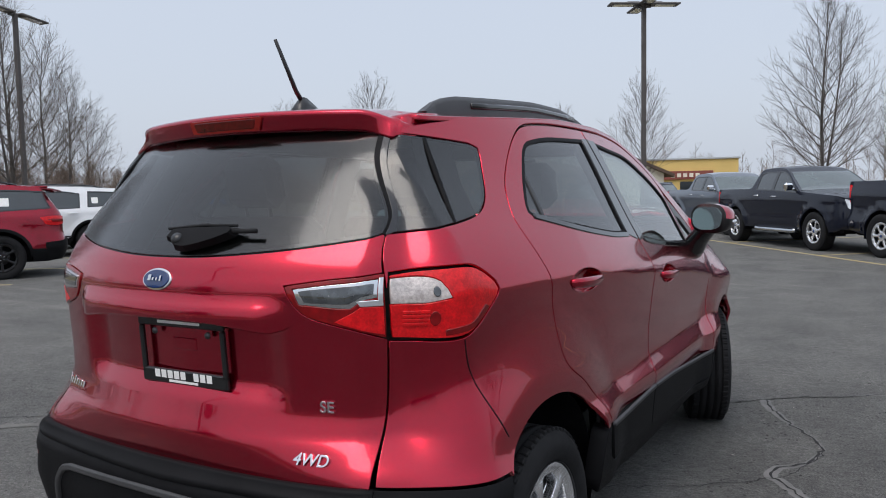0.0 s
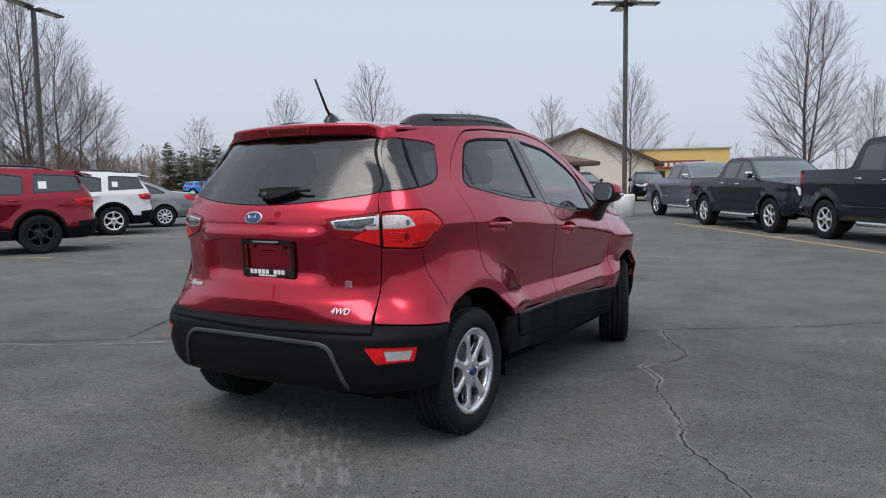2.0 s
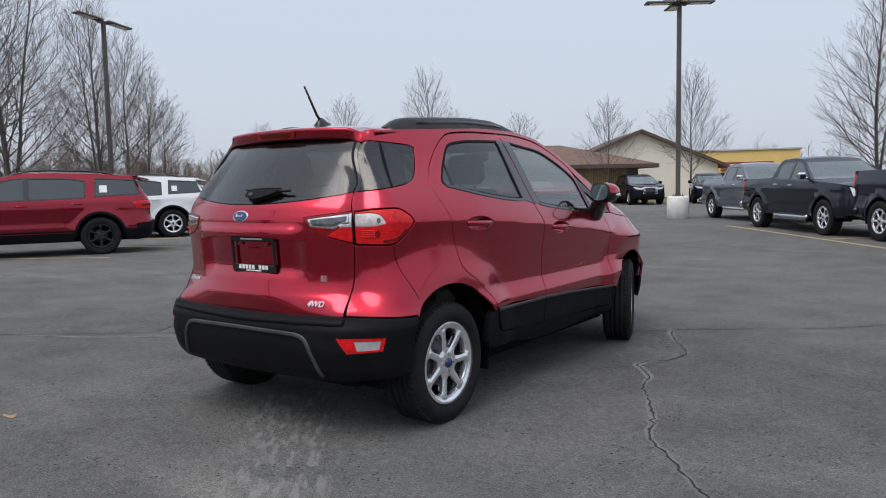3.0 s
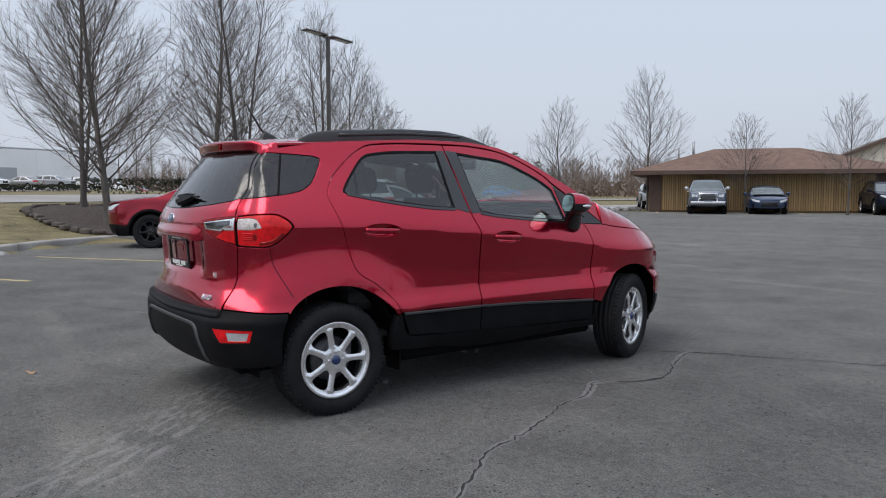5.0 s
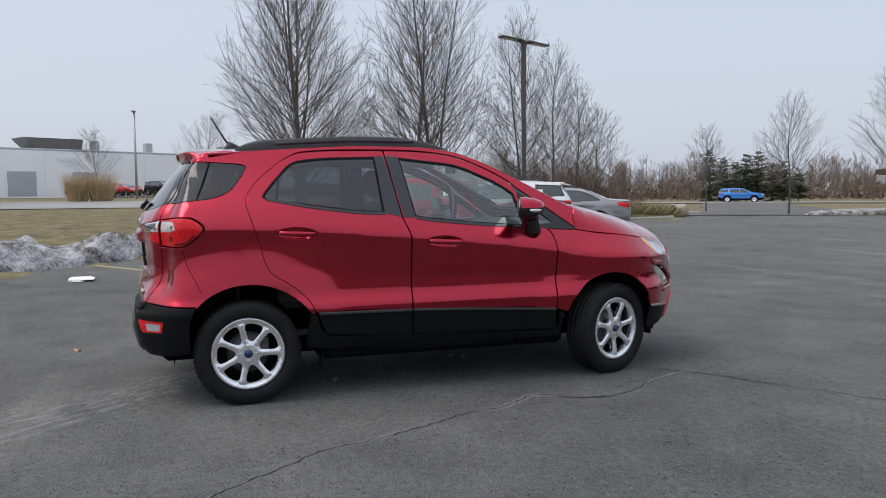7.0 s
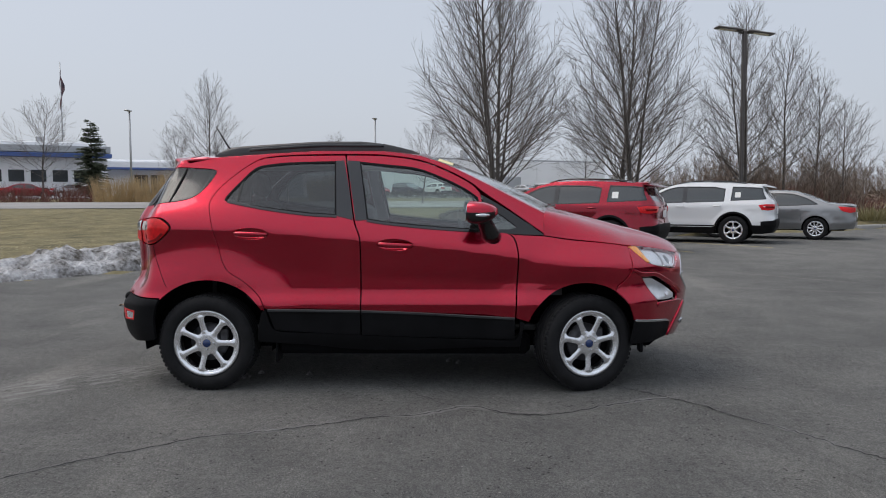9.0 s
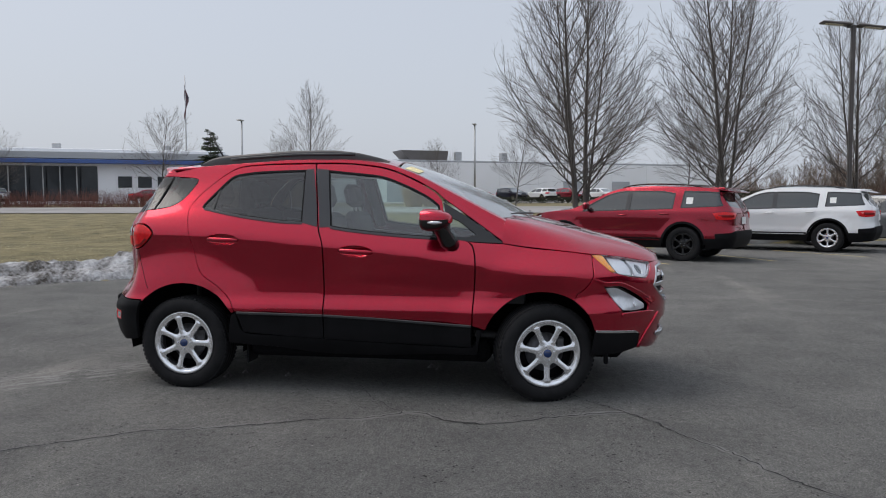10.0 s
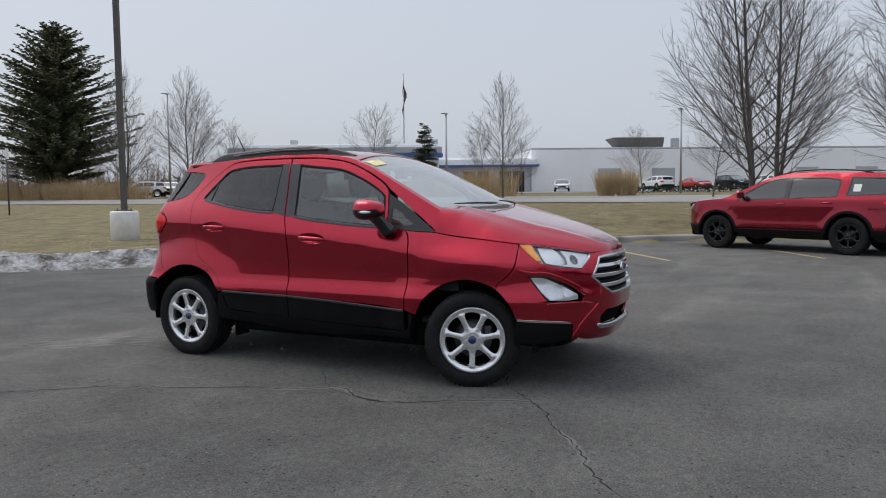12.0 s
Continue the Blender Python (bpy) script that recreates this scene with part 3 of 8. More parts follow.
def kerb(path, name="kerb"):
    """A concrete kerb with a rounded nose, cast in lengths of about 3 m with open joints."""
    prof = [(-0.005, -0.02), (0.0, 0.10), (0.012, 0.135), (0.04, 0.15), (0.15, 0.155), (0.165, 0.14), (0.17, -0.02)]
    top = tagged(Geo().tube([(path[0][0], path[0][1], -0.3), (path[1][0], path[1][1], -0.3)], 0.03).obj(name, KERB), "weathered concrete kerb with open joints", "kerb", kind="structure")
    i = 0
    while i < len(path) - 1:
        part_pts = path[i:i + 7]
        if len(part_pts) < 2:
            break
        q0, q1 = Vector(part_pts[0]), Vector(part_pts[-1])
        part_pts = [tuple(q0 + (Vector(part_pts[1]) - q0) * 0.02)] + part_pts[1:-1] + [tuple(q1 + (Vector(part_pts[-2]) - q1) * 0.02)]
        rows = [offset_path(part_pts, d) for d, _ in prof]
        vs = [(*rows[k][j], prof[k][1]) for j in range(len(part_pts)) for k in range(len(prof))]
        n = len(prof)
        fs = [(j * n + k, j * n + k + 1, (j + 1) * n + k + 1, (j + 1) * n + k) for j in range(len(part_pts) - 1) for k in range(n - 1)]
        fs += [tuple(range(n)), tuple(range((len(part_pts) - 1) * n, len(part_pts) * n))[::-1]]
        Geo().add(vs, [f[::-1] for f in fs], True).obj("kerb_stone", KERB, top)
        i += 6
    return top


kerb([p for p in KERB_PATH if p[1] > -20 and p[0] > -40])


def strip(name, pts, width, z, material, label, category, land_z=False, kind="structure", ragged=0.0, rng=random.Random(3)):
    """A band painted or laid along points."""
    g = Geo()
    vs = []
    for i, (x, y) in enumerate(pts):
        (ax, ay), (bx, by) = pts[max(0, i - 1)], pts[min(len(pts) - 1, i + 1)]
        q = Vector((-(by - ay), bx - ax)).normalized() * width / 2
        wa, wb = 1 + ragged * rng.uniform(-1, 1), 1 + ragged * rng.uniform(-1, 1)
        for s, w in ((1, wa), (-1, wb)):
            px, py = x + s * w * q.x, y + s * w * q.y
            vs.append((px, py, (land(px, py) if land_z else 0.0) + z))
    fs = [(2 * i, 2 * i + 1, 2 * i + 3, 2 * i + 2) for i in range(len(pts) - 1)]
    return tagged(g.add(vs, fs, land_z).obj(name, material), label, category, kind=kind)


def straight(a, b, n=12):
    return [(a[0] + (b[0] - a[0]) * i / n, a[1] + (b[1] - a[1]) * i / n) for i in range(n + 1)]


# the street across the verge, and the far drive to the north-west
strip("street", [(-33.0, y) for y in (-400, -200, -120, -80, -60, -45, -35, -28, -22, -16, -10, -5, 0, 5, 10, 15, 20, 26, 32, 40, 60, 100)], 8.0, 0.03, ROAD, "pale weathered asphalt street", "road", True)
strip("far_lot", [(-72.0, y) for y in (-130, -100, -80, -60, -50, -40, -30, -20, -10, 0, 10, 20, 30)], 22.0, 0.04, ROAD, "pale asphalt lot before the white building", "road", True)
strip("far_road", spline([(-105, 10), (-82, 38), (-66, 57), (-45, 82), (-10, 120)], 4, False), 9.0, 0.045, ROAD, "pale asphalt road across the far lawn", "road")
strip("side_drive", spline([(-26.5, 26.5), (-38, 36), (-52, 46), (-66, 57)], 2, False), 8.0, 0.03, ASPHALT, "grey asphalt drive between the island and the road", "road")
strip("entrance_drive", [(-40, 24.3), (-60, 27), (-120, 34), (-200, 40)], 9.0, 0.03, ROAD, "pale asphalt drive", "road")

# stall lines
for a, b in (((-11.7, -1.10), (-8.95, .85)), ((-13.0, 1.95), (-10.35, 3.44)), ((-13.4, 4.85), (-11.5, 5.80)), ((-15.3, 6.65), (-13.0, 8.20)), ((-10.6, -4.0), (-7.36, -1.76))):
    strip("stall_line", straight(a, b), 0.10, 0.004, LINE, "worn yellow painted stall line on asphalt", "painted line", ragged=0.06)
strip("aisle_line", straight((-2.6, 17.0), (6.4, 4.4), 30), 0.11, 0.004, LINE, "long yellow painted line beside the parked pickups", "painted line", ragged=0.06)
for a in ((0.50, 12.75), (-1.75, 15.9), (2.9, 9.35)):
    strip("stall_line", straight(a, (a[0] + 3.4, a[1] + 3.6)), 0.10, 0.004, LINE, "worn yellow painted stall line on asphalt", "painted line", ragged=0.06)
for k in range(6):
    a = (-21.2 + 2.85 * k, 29.6 + 2.15 * k)
    strip("stall_line", straight(a, (a[0] - 1.5, a[1] + 1.9)), 0.11, 0.004, LINE, "worn yellow painted stall line on asphalt", "painted line", ragged=0.06)
for a, b in (((-7.9, 4.4), (-5.4, 6.3)), ((-4.9, 3.9), (-3.9, 7.6)), ((-3.85, -1.31), (-2.4, -.50)), ((-15, 12), (-11, 17)), ((-9, 18), (-7, 24)), ((-13, 21), (-10, 23))):
    strip("faded_line", spline([a, ((a[0] + b[0]) / 2 + .1, (a[1] + b[1]) / 2 - .06), b], 0.2, False), 0.07, 0.003, FADED, "almost worn away line on asphalt", "painted line", ragged=0.5)


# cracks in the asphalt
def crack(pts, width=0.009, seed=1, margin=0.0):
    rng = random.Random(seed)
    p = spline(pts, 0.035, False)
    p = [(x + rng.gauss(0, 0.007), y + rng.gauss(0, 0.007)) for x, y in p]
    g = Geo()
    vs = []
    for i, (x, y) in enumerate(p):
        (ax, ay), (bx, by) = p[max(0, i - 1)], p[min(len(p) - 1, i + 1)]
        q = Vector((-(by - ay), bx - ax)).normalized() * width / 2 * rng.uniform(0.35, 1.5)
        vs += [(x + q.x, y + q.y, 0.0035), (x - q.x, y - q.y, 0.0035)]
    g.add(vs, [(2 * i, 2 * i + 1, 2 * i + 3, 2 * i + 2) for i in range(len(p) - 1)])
    if margin:
        vs = []
        for i, (x, y) in enumerate(p):
            (ax, ay), (bx, by) = p[max(0, i - 1)], p[min(len(p) - 1, i + 1)]
            q = Vector((-(by - ay), bx - ax)).normalized()
            a, b = (margin * max(.05, .55 + .9 * noise.noise(Vector((x * 1.4, y * 1.4, seed + k)))) for k in (0, 9))
            vs += [(x + q.x * a, y + q.y * a, 0.0016), (x - q.x * b, y - q.y * b, 0.0016)]
        rim = Geo().add(vs, [(2 * i, 2 * i + 1, 2 * i + 3, 2 * i + 2) for i in range(len(p) - 1)])
        tagged(rim.obj("crack_margin", MARGIN), "paler worn margin along a crack in the asphalt", "crack", kind="structure")
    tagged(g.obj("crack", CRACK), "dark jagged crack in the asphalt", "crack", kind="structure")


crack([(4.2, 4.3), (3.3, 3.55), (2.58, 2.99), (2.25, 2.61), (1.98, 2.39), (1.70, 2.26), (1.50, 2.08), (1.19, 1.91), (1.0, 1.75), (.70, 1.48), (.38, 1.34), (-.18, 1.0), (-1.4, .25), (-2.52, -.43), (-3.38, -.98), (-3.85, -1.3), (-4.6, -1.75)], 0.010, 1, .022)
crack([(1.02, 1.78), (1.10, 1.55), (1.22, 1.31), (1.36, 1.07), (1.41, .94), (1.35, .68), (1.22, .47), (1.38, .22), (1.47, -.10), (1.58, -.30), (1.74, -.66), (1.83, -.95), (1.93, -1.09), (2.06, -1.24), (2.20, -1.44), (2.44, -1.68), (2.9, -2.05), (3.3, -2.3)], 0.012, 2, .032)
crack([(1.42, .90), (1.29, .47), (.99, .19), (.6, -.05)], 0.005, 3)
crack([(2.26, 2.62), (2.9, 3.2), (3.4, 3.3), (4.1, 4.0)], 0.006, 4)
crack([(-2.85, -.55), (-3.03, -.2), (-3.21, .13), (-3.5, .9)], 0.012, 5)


# ---- body surfaces of vehicles: u runs round the plan from the tail's middle to the nose's middle
class Skin:
    def __init__(self, rear, front, half, rr, rf, side, tail, nose, crease, wheels, flare=0.026, bow=(0.12, 0.33, 0.12), taper=(0.012, 0.030, 0.03, 0.05), arch=(0.47, 0.66), hub=0.32, waist=0.0):
        self.rear, self.front, self.half, self.rr, self.rf = rear, front, half, rr, rf
        self.side, self.tail, self.nose, self.crease, self.wheels = side, tail, nose, crease, wheels
        self.flare, self.bow, self.taper, self.arch, self.hub, self.waist = flare, bow, taper, arch, hub, waist
        self.u1 = half - rr
        self.u2 = self.u1 + rr * math.pi / 2
        self.u3 = self.u2 + (front - rf) - (rear + rr)
        self.u4 = self.u3 + rf * math.pi / 2
        self.u5 = self.u4 + half - rf

    def at(self, y):
        """u of the flank at y."""
        return self.u2 + y - self.rear - self.rr

    def plan(self, u):
        if u < self.u1:
            return u, self.rear, 0.0, -1.0
        if u < self.u2:
            a = (u - self.u1) / self.rr
            return self.u1 + self.rr * math.sin(a), self.rear + self.rr * (1 - math.cos(a)), math.sin(a), -math.cos(a)
        if u < self.u3:
            return self.half, self.rear + self.rr + u - self.u2, 1.0, 0.0
        if u < self.u4:
            a = (u - self.u3) / self.rf
            return self.half - self.rf * (1 - math.cos(a)), self.front - self.rf * (1 - math.sin(a)), math.cos(a), math.sin(a)
        return self.half - self.rf - (u - self.u4), self.front, 0.0, 1.0

    def point(self, u, z):
        if u < 0:
            x, y, z = self.point(-u, z)
            return -x, y, z
        if u > self.u5:
            x, y, z = self.point(2 * self.u5 - u, z)
            return -x, y, z
        x, y, nx, ny = self.plan(u)
        lift = (table(self.crease, y) - 1.006) * step(.66, .85, z) if self.crease else 0.0
        side = eased(self.side, z - lift)
        t = max(0.0, -0.3 - y)
        side -= (self.taper[1] * step(.6, .95, z) + self.taper[0] + self.waist * step(1.12, 1.5, z)) * t * t
        t = max(0.0, y - 0.7)
        side -= (self.taper[3] * step(.75, 1.0, z) + self.taper[2]) * t * t
        for wy in self.wheels:
            r = math.hypot(y - wy, z - self.hub)
            side += self.flare * (1 - step(self.arch[0], self.arch[1], r)) * step(0.12, 0.3, z)
        if ny < 0:
            end = eased(self.tail, z) - (self.bow[0] + (self.bow[1] - self.bow[0]) * step(.62, .75, z)) * x * x
        else:
            end = eased(self.nose, z) - self.bow[2] * x * x
        d = nx * nx * side + ny * ny * end
        px, py = x + nx * d, y + ny * d
        k = step(1.12, 1.42, z) if self.waist and y < self.rear + self.rr + .5 and ny <= 0 else 0.0
        if k:
            # high up the tail slopes forward, and the corners close in behind the narrow roof
            edge = self.half + side
            tail = lambda q: self.rear - eased(self.tail, z) + self.bow[1] * q * q
            flat = min(self.u1, edge - .06)
            if u < self.u1:
                qx, qy = u * flat / self.u1, tail(u * flat / self.u1)
            elif u < self.u2:
                a = (u - self.u1) / self.rr
                qx = flat + (edge - flat) * math.sin(a)
                qy = tail(qx) + .012 * (u - self.u1) + max(0.0, self.rear + self.rr - tail(edge)) * (1 - math.cos(a))
            else:
                b = tail(edge) + .012 * (self.u2 - self.u1)
                qx, qy = edge, b if y < b - .02 else max(y, b) if y > b + .02 else b + (y - b + .02) ** 2 / .08
                qy += .0002 * (u - self.u2)
            px, py = px + (qx - px) * k, py + (qy - py) * k
        return px, py, z


def sym(half_line, axis):
    """A closed outline from its half and the mirror image about u = axis."""
    return list(half_line) + [(2 * axis - p[0], *p[1:]) for p in reversed(half_line)]


def arc(cx, cy, r, a0, a1, n=14):
    return [(cx + r * math.cos(radians(a0 + (a1 - a0) * i / n)), cy + r * math.sin(radians(a0 + (a1 - a0) * i / n))) for i in range(n + 1)]


def sharp(p):
    return (p[0], p[1], 1)


# ---- the parked subject: a compact red SUV
SUV = Skin(
    -1.90, 2.08, 0.875, 0.30, 0.75,
    ((0.15, -.10), (.27, -.06), (.30, -.04), (.38, -.018), (.47, -.010), (.53, -.004), (.585, .005), (.665, -.030), (.76, -.031), (.93, -.012), (1.006, .0), (1.05, -.018), (1.12, -.052), (1.20, -.093), (1.30, -.14), (1.40, -.186), (1.50, -.235), (1.60, -.29), (1.75, -.38)),
    ((0.15, -.20), (.27, -.05), (.36, .03), (.47, .058), (.58, .055), (.62, .012), (.66, .024), (.712, .033), (.785, .007), (.85, .006), (1.0, .016), (1.10, .022), (1.17, -.005), (1.25, -.066), (1.40, -.18), (1.55, -.308), (1.75, -.46)),
    ((0.15, -.20), (.25, -.07), (.34, -.02), (.45, .012), (.60, .026), (.75, .02), (.85, -.01), (.92, -.06), (1.0, -.16), (1.1, -.30), (1.75, -1.0)),
    ((-2.0, 1.085), (-1.4, 1.082), (-.92, 1.07), (-.23, 1.008), (.4, .947), (.95, .873), (1.4, .83), (2.2, .80)),
    (-1.26, 1.26), bow=(0.12, 0.33, 0.13), arch=(0.46, 0.70), flare=0.030, waist=0.046)
SP = SUV.point
NOSE_U = SUV.u5
RAIL = ((-1.70, 1.538), (-1.35, 1.556), (-.935, 1.580), (-.55, 1.602), (-.086, 1.600), (.162, 1.570), (.368, 1.496), (.59, 1.383), (.895, 1.224), (1.0, 1.172), (1.12, 1.11))


def rail_u(u):
    return eased(RAIL, u - SUV.u2 + SUV.rear + SUV.rr, 0.05)


def suv_top(y, v):
    """Roof and windscreen: y runs along the rail, v from the middle (0) to the rail (1)."""
    s = 1 if v < 0 else -1
    v = abs(v)
    u = SUV.at(y)
    ze = rail_u(u)
    xe, ye, _ = SP(u, ze)
    if y < -1.2:
        xe, ye = SP(SUV.at(-1.2), ze)[0] - 0.06 * (-1.2 - y), y
    bulge = 0.16 * step(.1, .8, y)
    zc = ze + 0.047 - 0.022 * step(0, .8, y)
    return s * xe * v, ye + bulge * (1 - v * v), zc + (ze - zc) * v**2.4


HOOD_EDGE = ((3.63, 1.024), (3.8, 1.004), (4.0, .985), (4.265, .957), (4.40, .948), (4.6, .928), (4.865, .888), (5.0, .886), (5.3, .884))


def suv_hood(u, v):
    s = 1 if v < 0 else -1
    v = abs(v)
    ze = table(HOOD_EDGE, u)
    xe, ye, _ = SP(u, ze)
    yc = table(((3.6, 1.03), (4.0, 1.40), (4.265, 1.62), (4.6, 1.85), (4.865, 1.985), (NOSE_U, SP(NOSE_U, .884)[1])), u)
    zc = eased(((1.0, 1.206), (1.12, 1.188), (1.40, 1.122), (1.72, 1.048), (1.90, .993), (2.0, .948), (2.09, .887)), yc, 0.05)
    if u > 4.865:
        zc = max(zc, ze) if u < NOSE_U - 1e-4 else ze
    k = table(((3.63, 22.0), (3.75, 12.0), (3.95, 7.0), (4.25, 4.0)), u)
    ridge = 0.012 * math.exp(-((v - 0.62) / 0.07) ** 2) * step(5.1, 4.3, u) if u < 5.1 else 0.0
    return s * xe * v, yc + (ye - yc) * v * v, zc + (ze - zc) * v**k + ridge


HANDLES = {"rear_door": (1.697, 1.048, -2.0), "front_door": (2.652, .974, -3.0)}


def handle_ring(u, z, tilt):
    c, k = math.cos(radians(tilt)), math.sin(radians(tilt))
    return [(u + .120 * math.cos(a) * c - .037 * math.sin(a) * k, z + .120 * math.cos(a) * k + .037 * math.sin(a) * c) for a in np.linspace(0, 2 * math.pi, 30, endpoint=False)]


def cup_face(u0, z0, tilt):
    def fn(u, z):
        r = math.hypot((u - u0) / .122, (z - z0) / .039)
        x, y, z2 = SP(u, z)
        return x - .030 * max(0.0, 1 - r * r) ** .7, y, z2
    return fn


WU_R, WU_F, WZ = SUV.at(-1.26), SUV.at(1.26), 0.322
ARCH_R = ((30, .446), (60, .428), (90, .416), (120, .414), (137, .414), (150, .385), (165, .348), (176, .334))
ARCH_F = ((20, .358), (40, .380), (60, .394), (90, .397), (120, .402), (159, .406))


def arch_line(u, radii, a0, a1, n):
    """A wheel arch's edge: its radius changes with the angle."""
    out = []
    for i in range(n + 1):
        a = a0 + (a1 - a0) * i / n
        r = eased(radii, a, 6)
        out.append((u + r * math.cos(radians(a)), WZ + r * math.sin(radians(a))))
    return out



def hull_x(y, z):
    """Half width of the body at a place along it."""
    k = (y - SUV.front + SUV.rf) / SUV.rf
    return SP(SUV.u3 + SUV.rf * math.asin(min(.95, k)) if k > 0 else SUV.at(y), max(z, .3))[0]


def build_suv(hero):
    S = spline
    door_rear_edge = [(1.791, .558), (1.759, .631), (1.647, .732), (1.527, .817), (1.470, .980), (1.438, 1.089), (1.399, 1.225), (1.404, 1.275), (1.461, 1.362), (1.606, 1.485), (1.712, 1.548)]
    # rear quarter with the roof side frame, one pressing
    rail_pts = [(u, rail_u(u) - 0.002) for u in (3.55, 3.4, 3.236, 3.1, 3.014, 2.9, 2.808, 2.7, 2.56, 2.3, 2.096, 1.9, 1.711, 1.5, 1.3)]
    quarter = ([(.668, .640, 1), (.85, .632), (1.088, .622, 1)] + [sharp(p) if i in (0, 18) else p for i, p in enumerate(arch_line(WU_R, ARCH_R, 136, 30, 18))]
               + [(1.793, .548, 1)] + door_rear_edge + [(1.80, 1.566), (1.982, 1.577), (2.30, 1.580), (2.56, 1.574), (2.808, 1.538), (3.014, 1.458), (3.17, 1.372), (3.225, 1.325), (3.40, 1.205), (3.642, 1.035, 1), (3.638, rail_u(3.638), 1)]
               + rail_pts + [(1.02, 1.545, 1), (.90, 1.49), (.78, 1.36), (.665, 1.228), (.690, 1.10), (.694, .98), (.684, .82), (.668, .72)])
    d_glass = [(.672, 1.236, 1), (.85, 1.240), (1.06, 1.250), (1.235, 1.276), (1.322, 1.325), (1.395, 1.425), (1.412, 1.468), (1.38, 1.480), (1.2, 1.493), (.965, 1.505, 1), (.80, 1.37)]
    tail_out = [(.694, 1.142, 1), (.9, 1.152), (1.07, 1.153), (1.125, 1.125), (1.155, 1.085), (1.115, 1.035), (1.05, .985), (.97, .970), (.80, .972), (.70, .975, 1)]
    q, dg, to = S(quarter, .028), S(d_glass, .028), S(tail_out, .022)
    panel("quarter_panel", SP, q, RED, hero, [dg, to], grid=0.028)
    # tail lamps in the quarters: clear upper inner window over red
    for lens, outline, material in (
            ("red_lens", [(.700, 1.136, 1), (.9, 1.146), (1.06, 1.147), (1.115, 1.12), (1.143, 1.085), (1.105, 1.037), (1.045, .991), (.97, .977), (.80, .979), (.708, .982, 1)], LENS_RED),):
        white = [(.705, 1.128, 1), (.86, 1.130), (.925, 1.118), (.955, 1.078, 1), (.86, 1.066), (.708, 1.066, 1)]
        panel("tail_lamp", SP, S(outline, .022), material, hero, [S(white, .022)], gap=0.003, lift=0.004, label="bright red moulded tail lamp")
        panel("reversing_lens", SP, S(white, .022), LENS_PALE, hero, gap=0.002, lift=0.002, label="clear reversing lamp window")
        panel("dark_bulb", SP, S(arc(.905, 1.094, .011, 0, 330, 9), .01), LENS_SMOKE, hero, gap=0, lift=0.005, lip=0.004)
        panel("lower_bulb", SP, S(arc(.90, 1.028, .017, 0, 330, 9), .01), LENS_DEEP, hero, gap=0, lift=0.007, lip=0.004)
        for zz in (1.012, 1.022, 1.032, 1.042):
            panel("lens_rib", SP, [(.76, zz), (.88, zz), (.88, zz + .005), (.76, zz + .005)], LENS_RED, hero, gap=0, lift=0.007, lip=0.004, grid=0.1)
        panel("lens_blade", SP, S([(.94, .985, 1), (1.05, 1.0), (1.10, 1.045, 1), (1.085, 1.05, 1), (1.04, 1.012), (.94, .997, 1)], .02), LENS_DEEP, hero, gap=0, lift=0.0065, lip=0.004)
    panel("d_pillar_glass", SP, dg, REAR_GLASS, hero, gap=0.004, lift=-0.001)
    panel("glass_split_strip", SP, [(1.108, 1.258), (1.116, 1.259), (1.196, 1.489), (1.188, 1.490)], PLASTIC, hero, gap=0, lift=0.0015)
    # rear door
    rdoor = [(1.795, .556, 1), *door_rear_edge[1:-1], (1.712, 1.545), (1.80, 1.560), (1.982, 1.570), (2.296, 1.573, 1), (2.335, 1.36), (2.377, 1.13), (2.415, 1.03), (2.421, .98), (2.421, .538, 1)]
    rwin = [(1.500, 1.271), (1.545, 1.338), (1.604, 1.404), (1.665, 1.468), (1.72, 1.498), (1.894, 1.520), (2.236, 1.530, 1), (2.260, 1.166, 1), (2.080, 1.176), (1.791, 1.214), (1.56, 1.250)]
    fdoor = [(2.304, 1.573, 1), (2.56, 1.567), (2.808, 1.531), (3.014, 1.451), (3.165, 1.366), (3.214, 1.312, 1), (3.238, 1.20), (3.262, 1.062, 1), (3.390, 1.047, 1), (3.430, 1.015), (3.450, .955), (3.457, .87), (3.444, .651), (3.438, .495, 1), (2.727, .527), (2.426, .538, 1), (2.426, .98), (2.420, 1.03), (2.382, 1.13), (2.34, 1.36)]
    fwin = [(2.395, 1.526, 1), (2.564, 1.507), (2.787, 1.479), (2.968, 1.412), (3.113, 1.340), (3.195, 1.282, 1), (3.215, 1.20), (3.243, 1.062, 1), (2.90, 1.085), (2.579, 1.118), (2.462, 1.137, 1)]
    rw, fw = S(rwin, .028), S(fwin, .028)
    doors = []
    for name, outline, win, pane in (("rear_door", rdoor, rw, TINT_GLASS), ("front_door", fdoor, fw, CLEAR_GLASS)):
        cup = handle_ring(*HANDLES[name])
        made = panel(name, SP, S(outline, .028), RED, hero, [win, cup], grid=0.028)
        for ob, d in zip(panel("handle_cup", cup_face(*HANDLES[name]), cup, RED, hero, gap=-0.001, grid=0.012, lip=0.002, edge=0.0005), made):
            ob.parent = d
        doors.append(made)
        trim = panel("window_trim", SP, inset(win, -0.002), PLASTIC, hero, [inset(win, 0.009)], gap=0, lift=0.0, lip=0.02)
        gl = panel("window_glass", SP, win, pane, hero, gap=0.008, lift=-0.006, lip=0.004)
        for d, kids in zip(made, zip(trim, gl)):
            for k in kids:
                k.parent = d
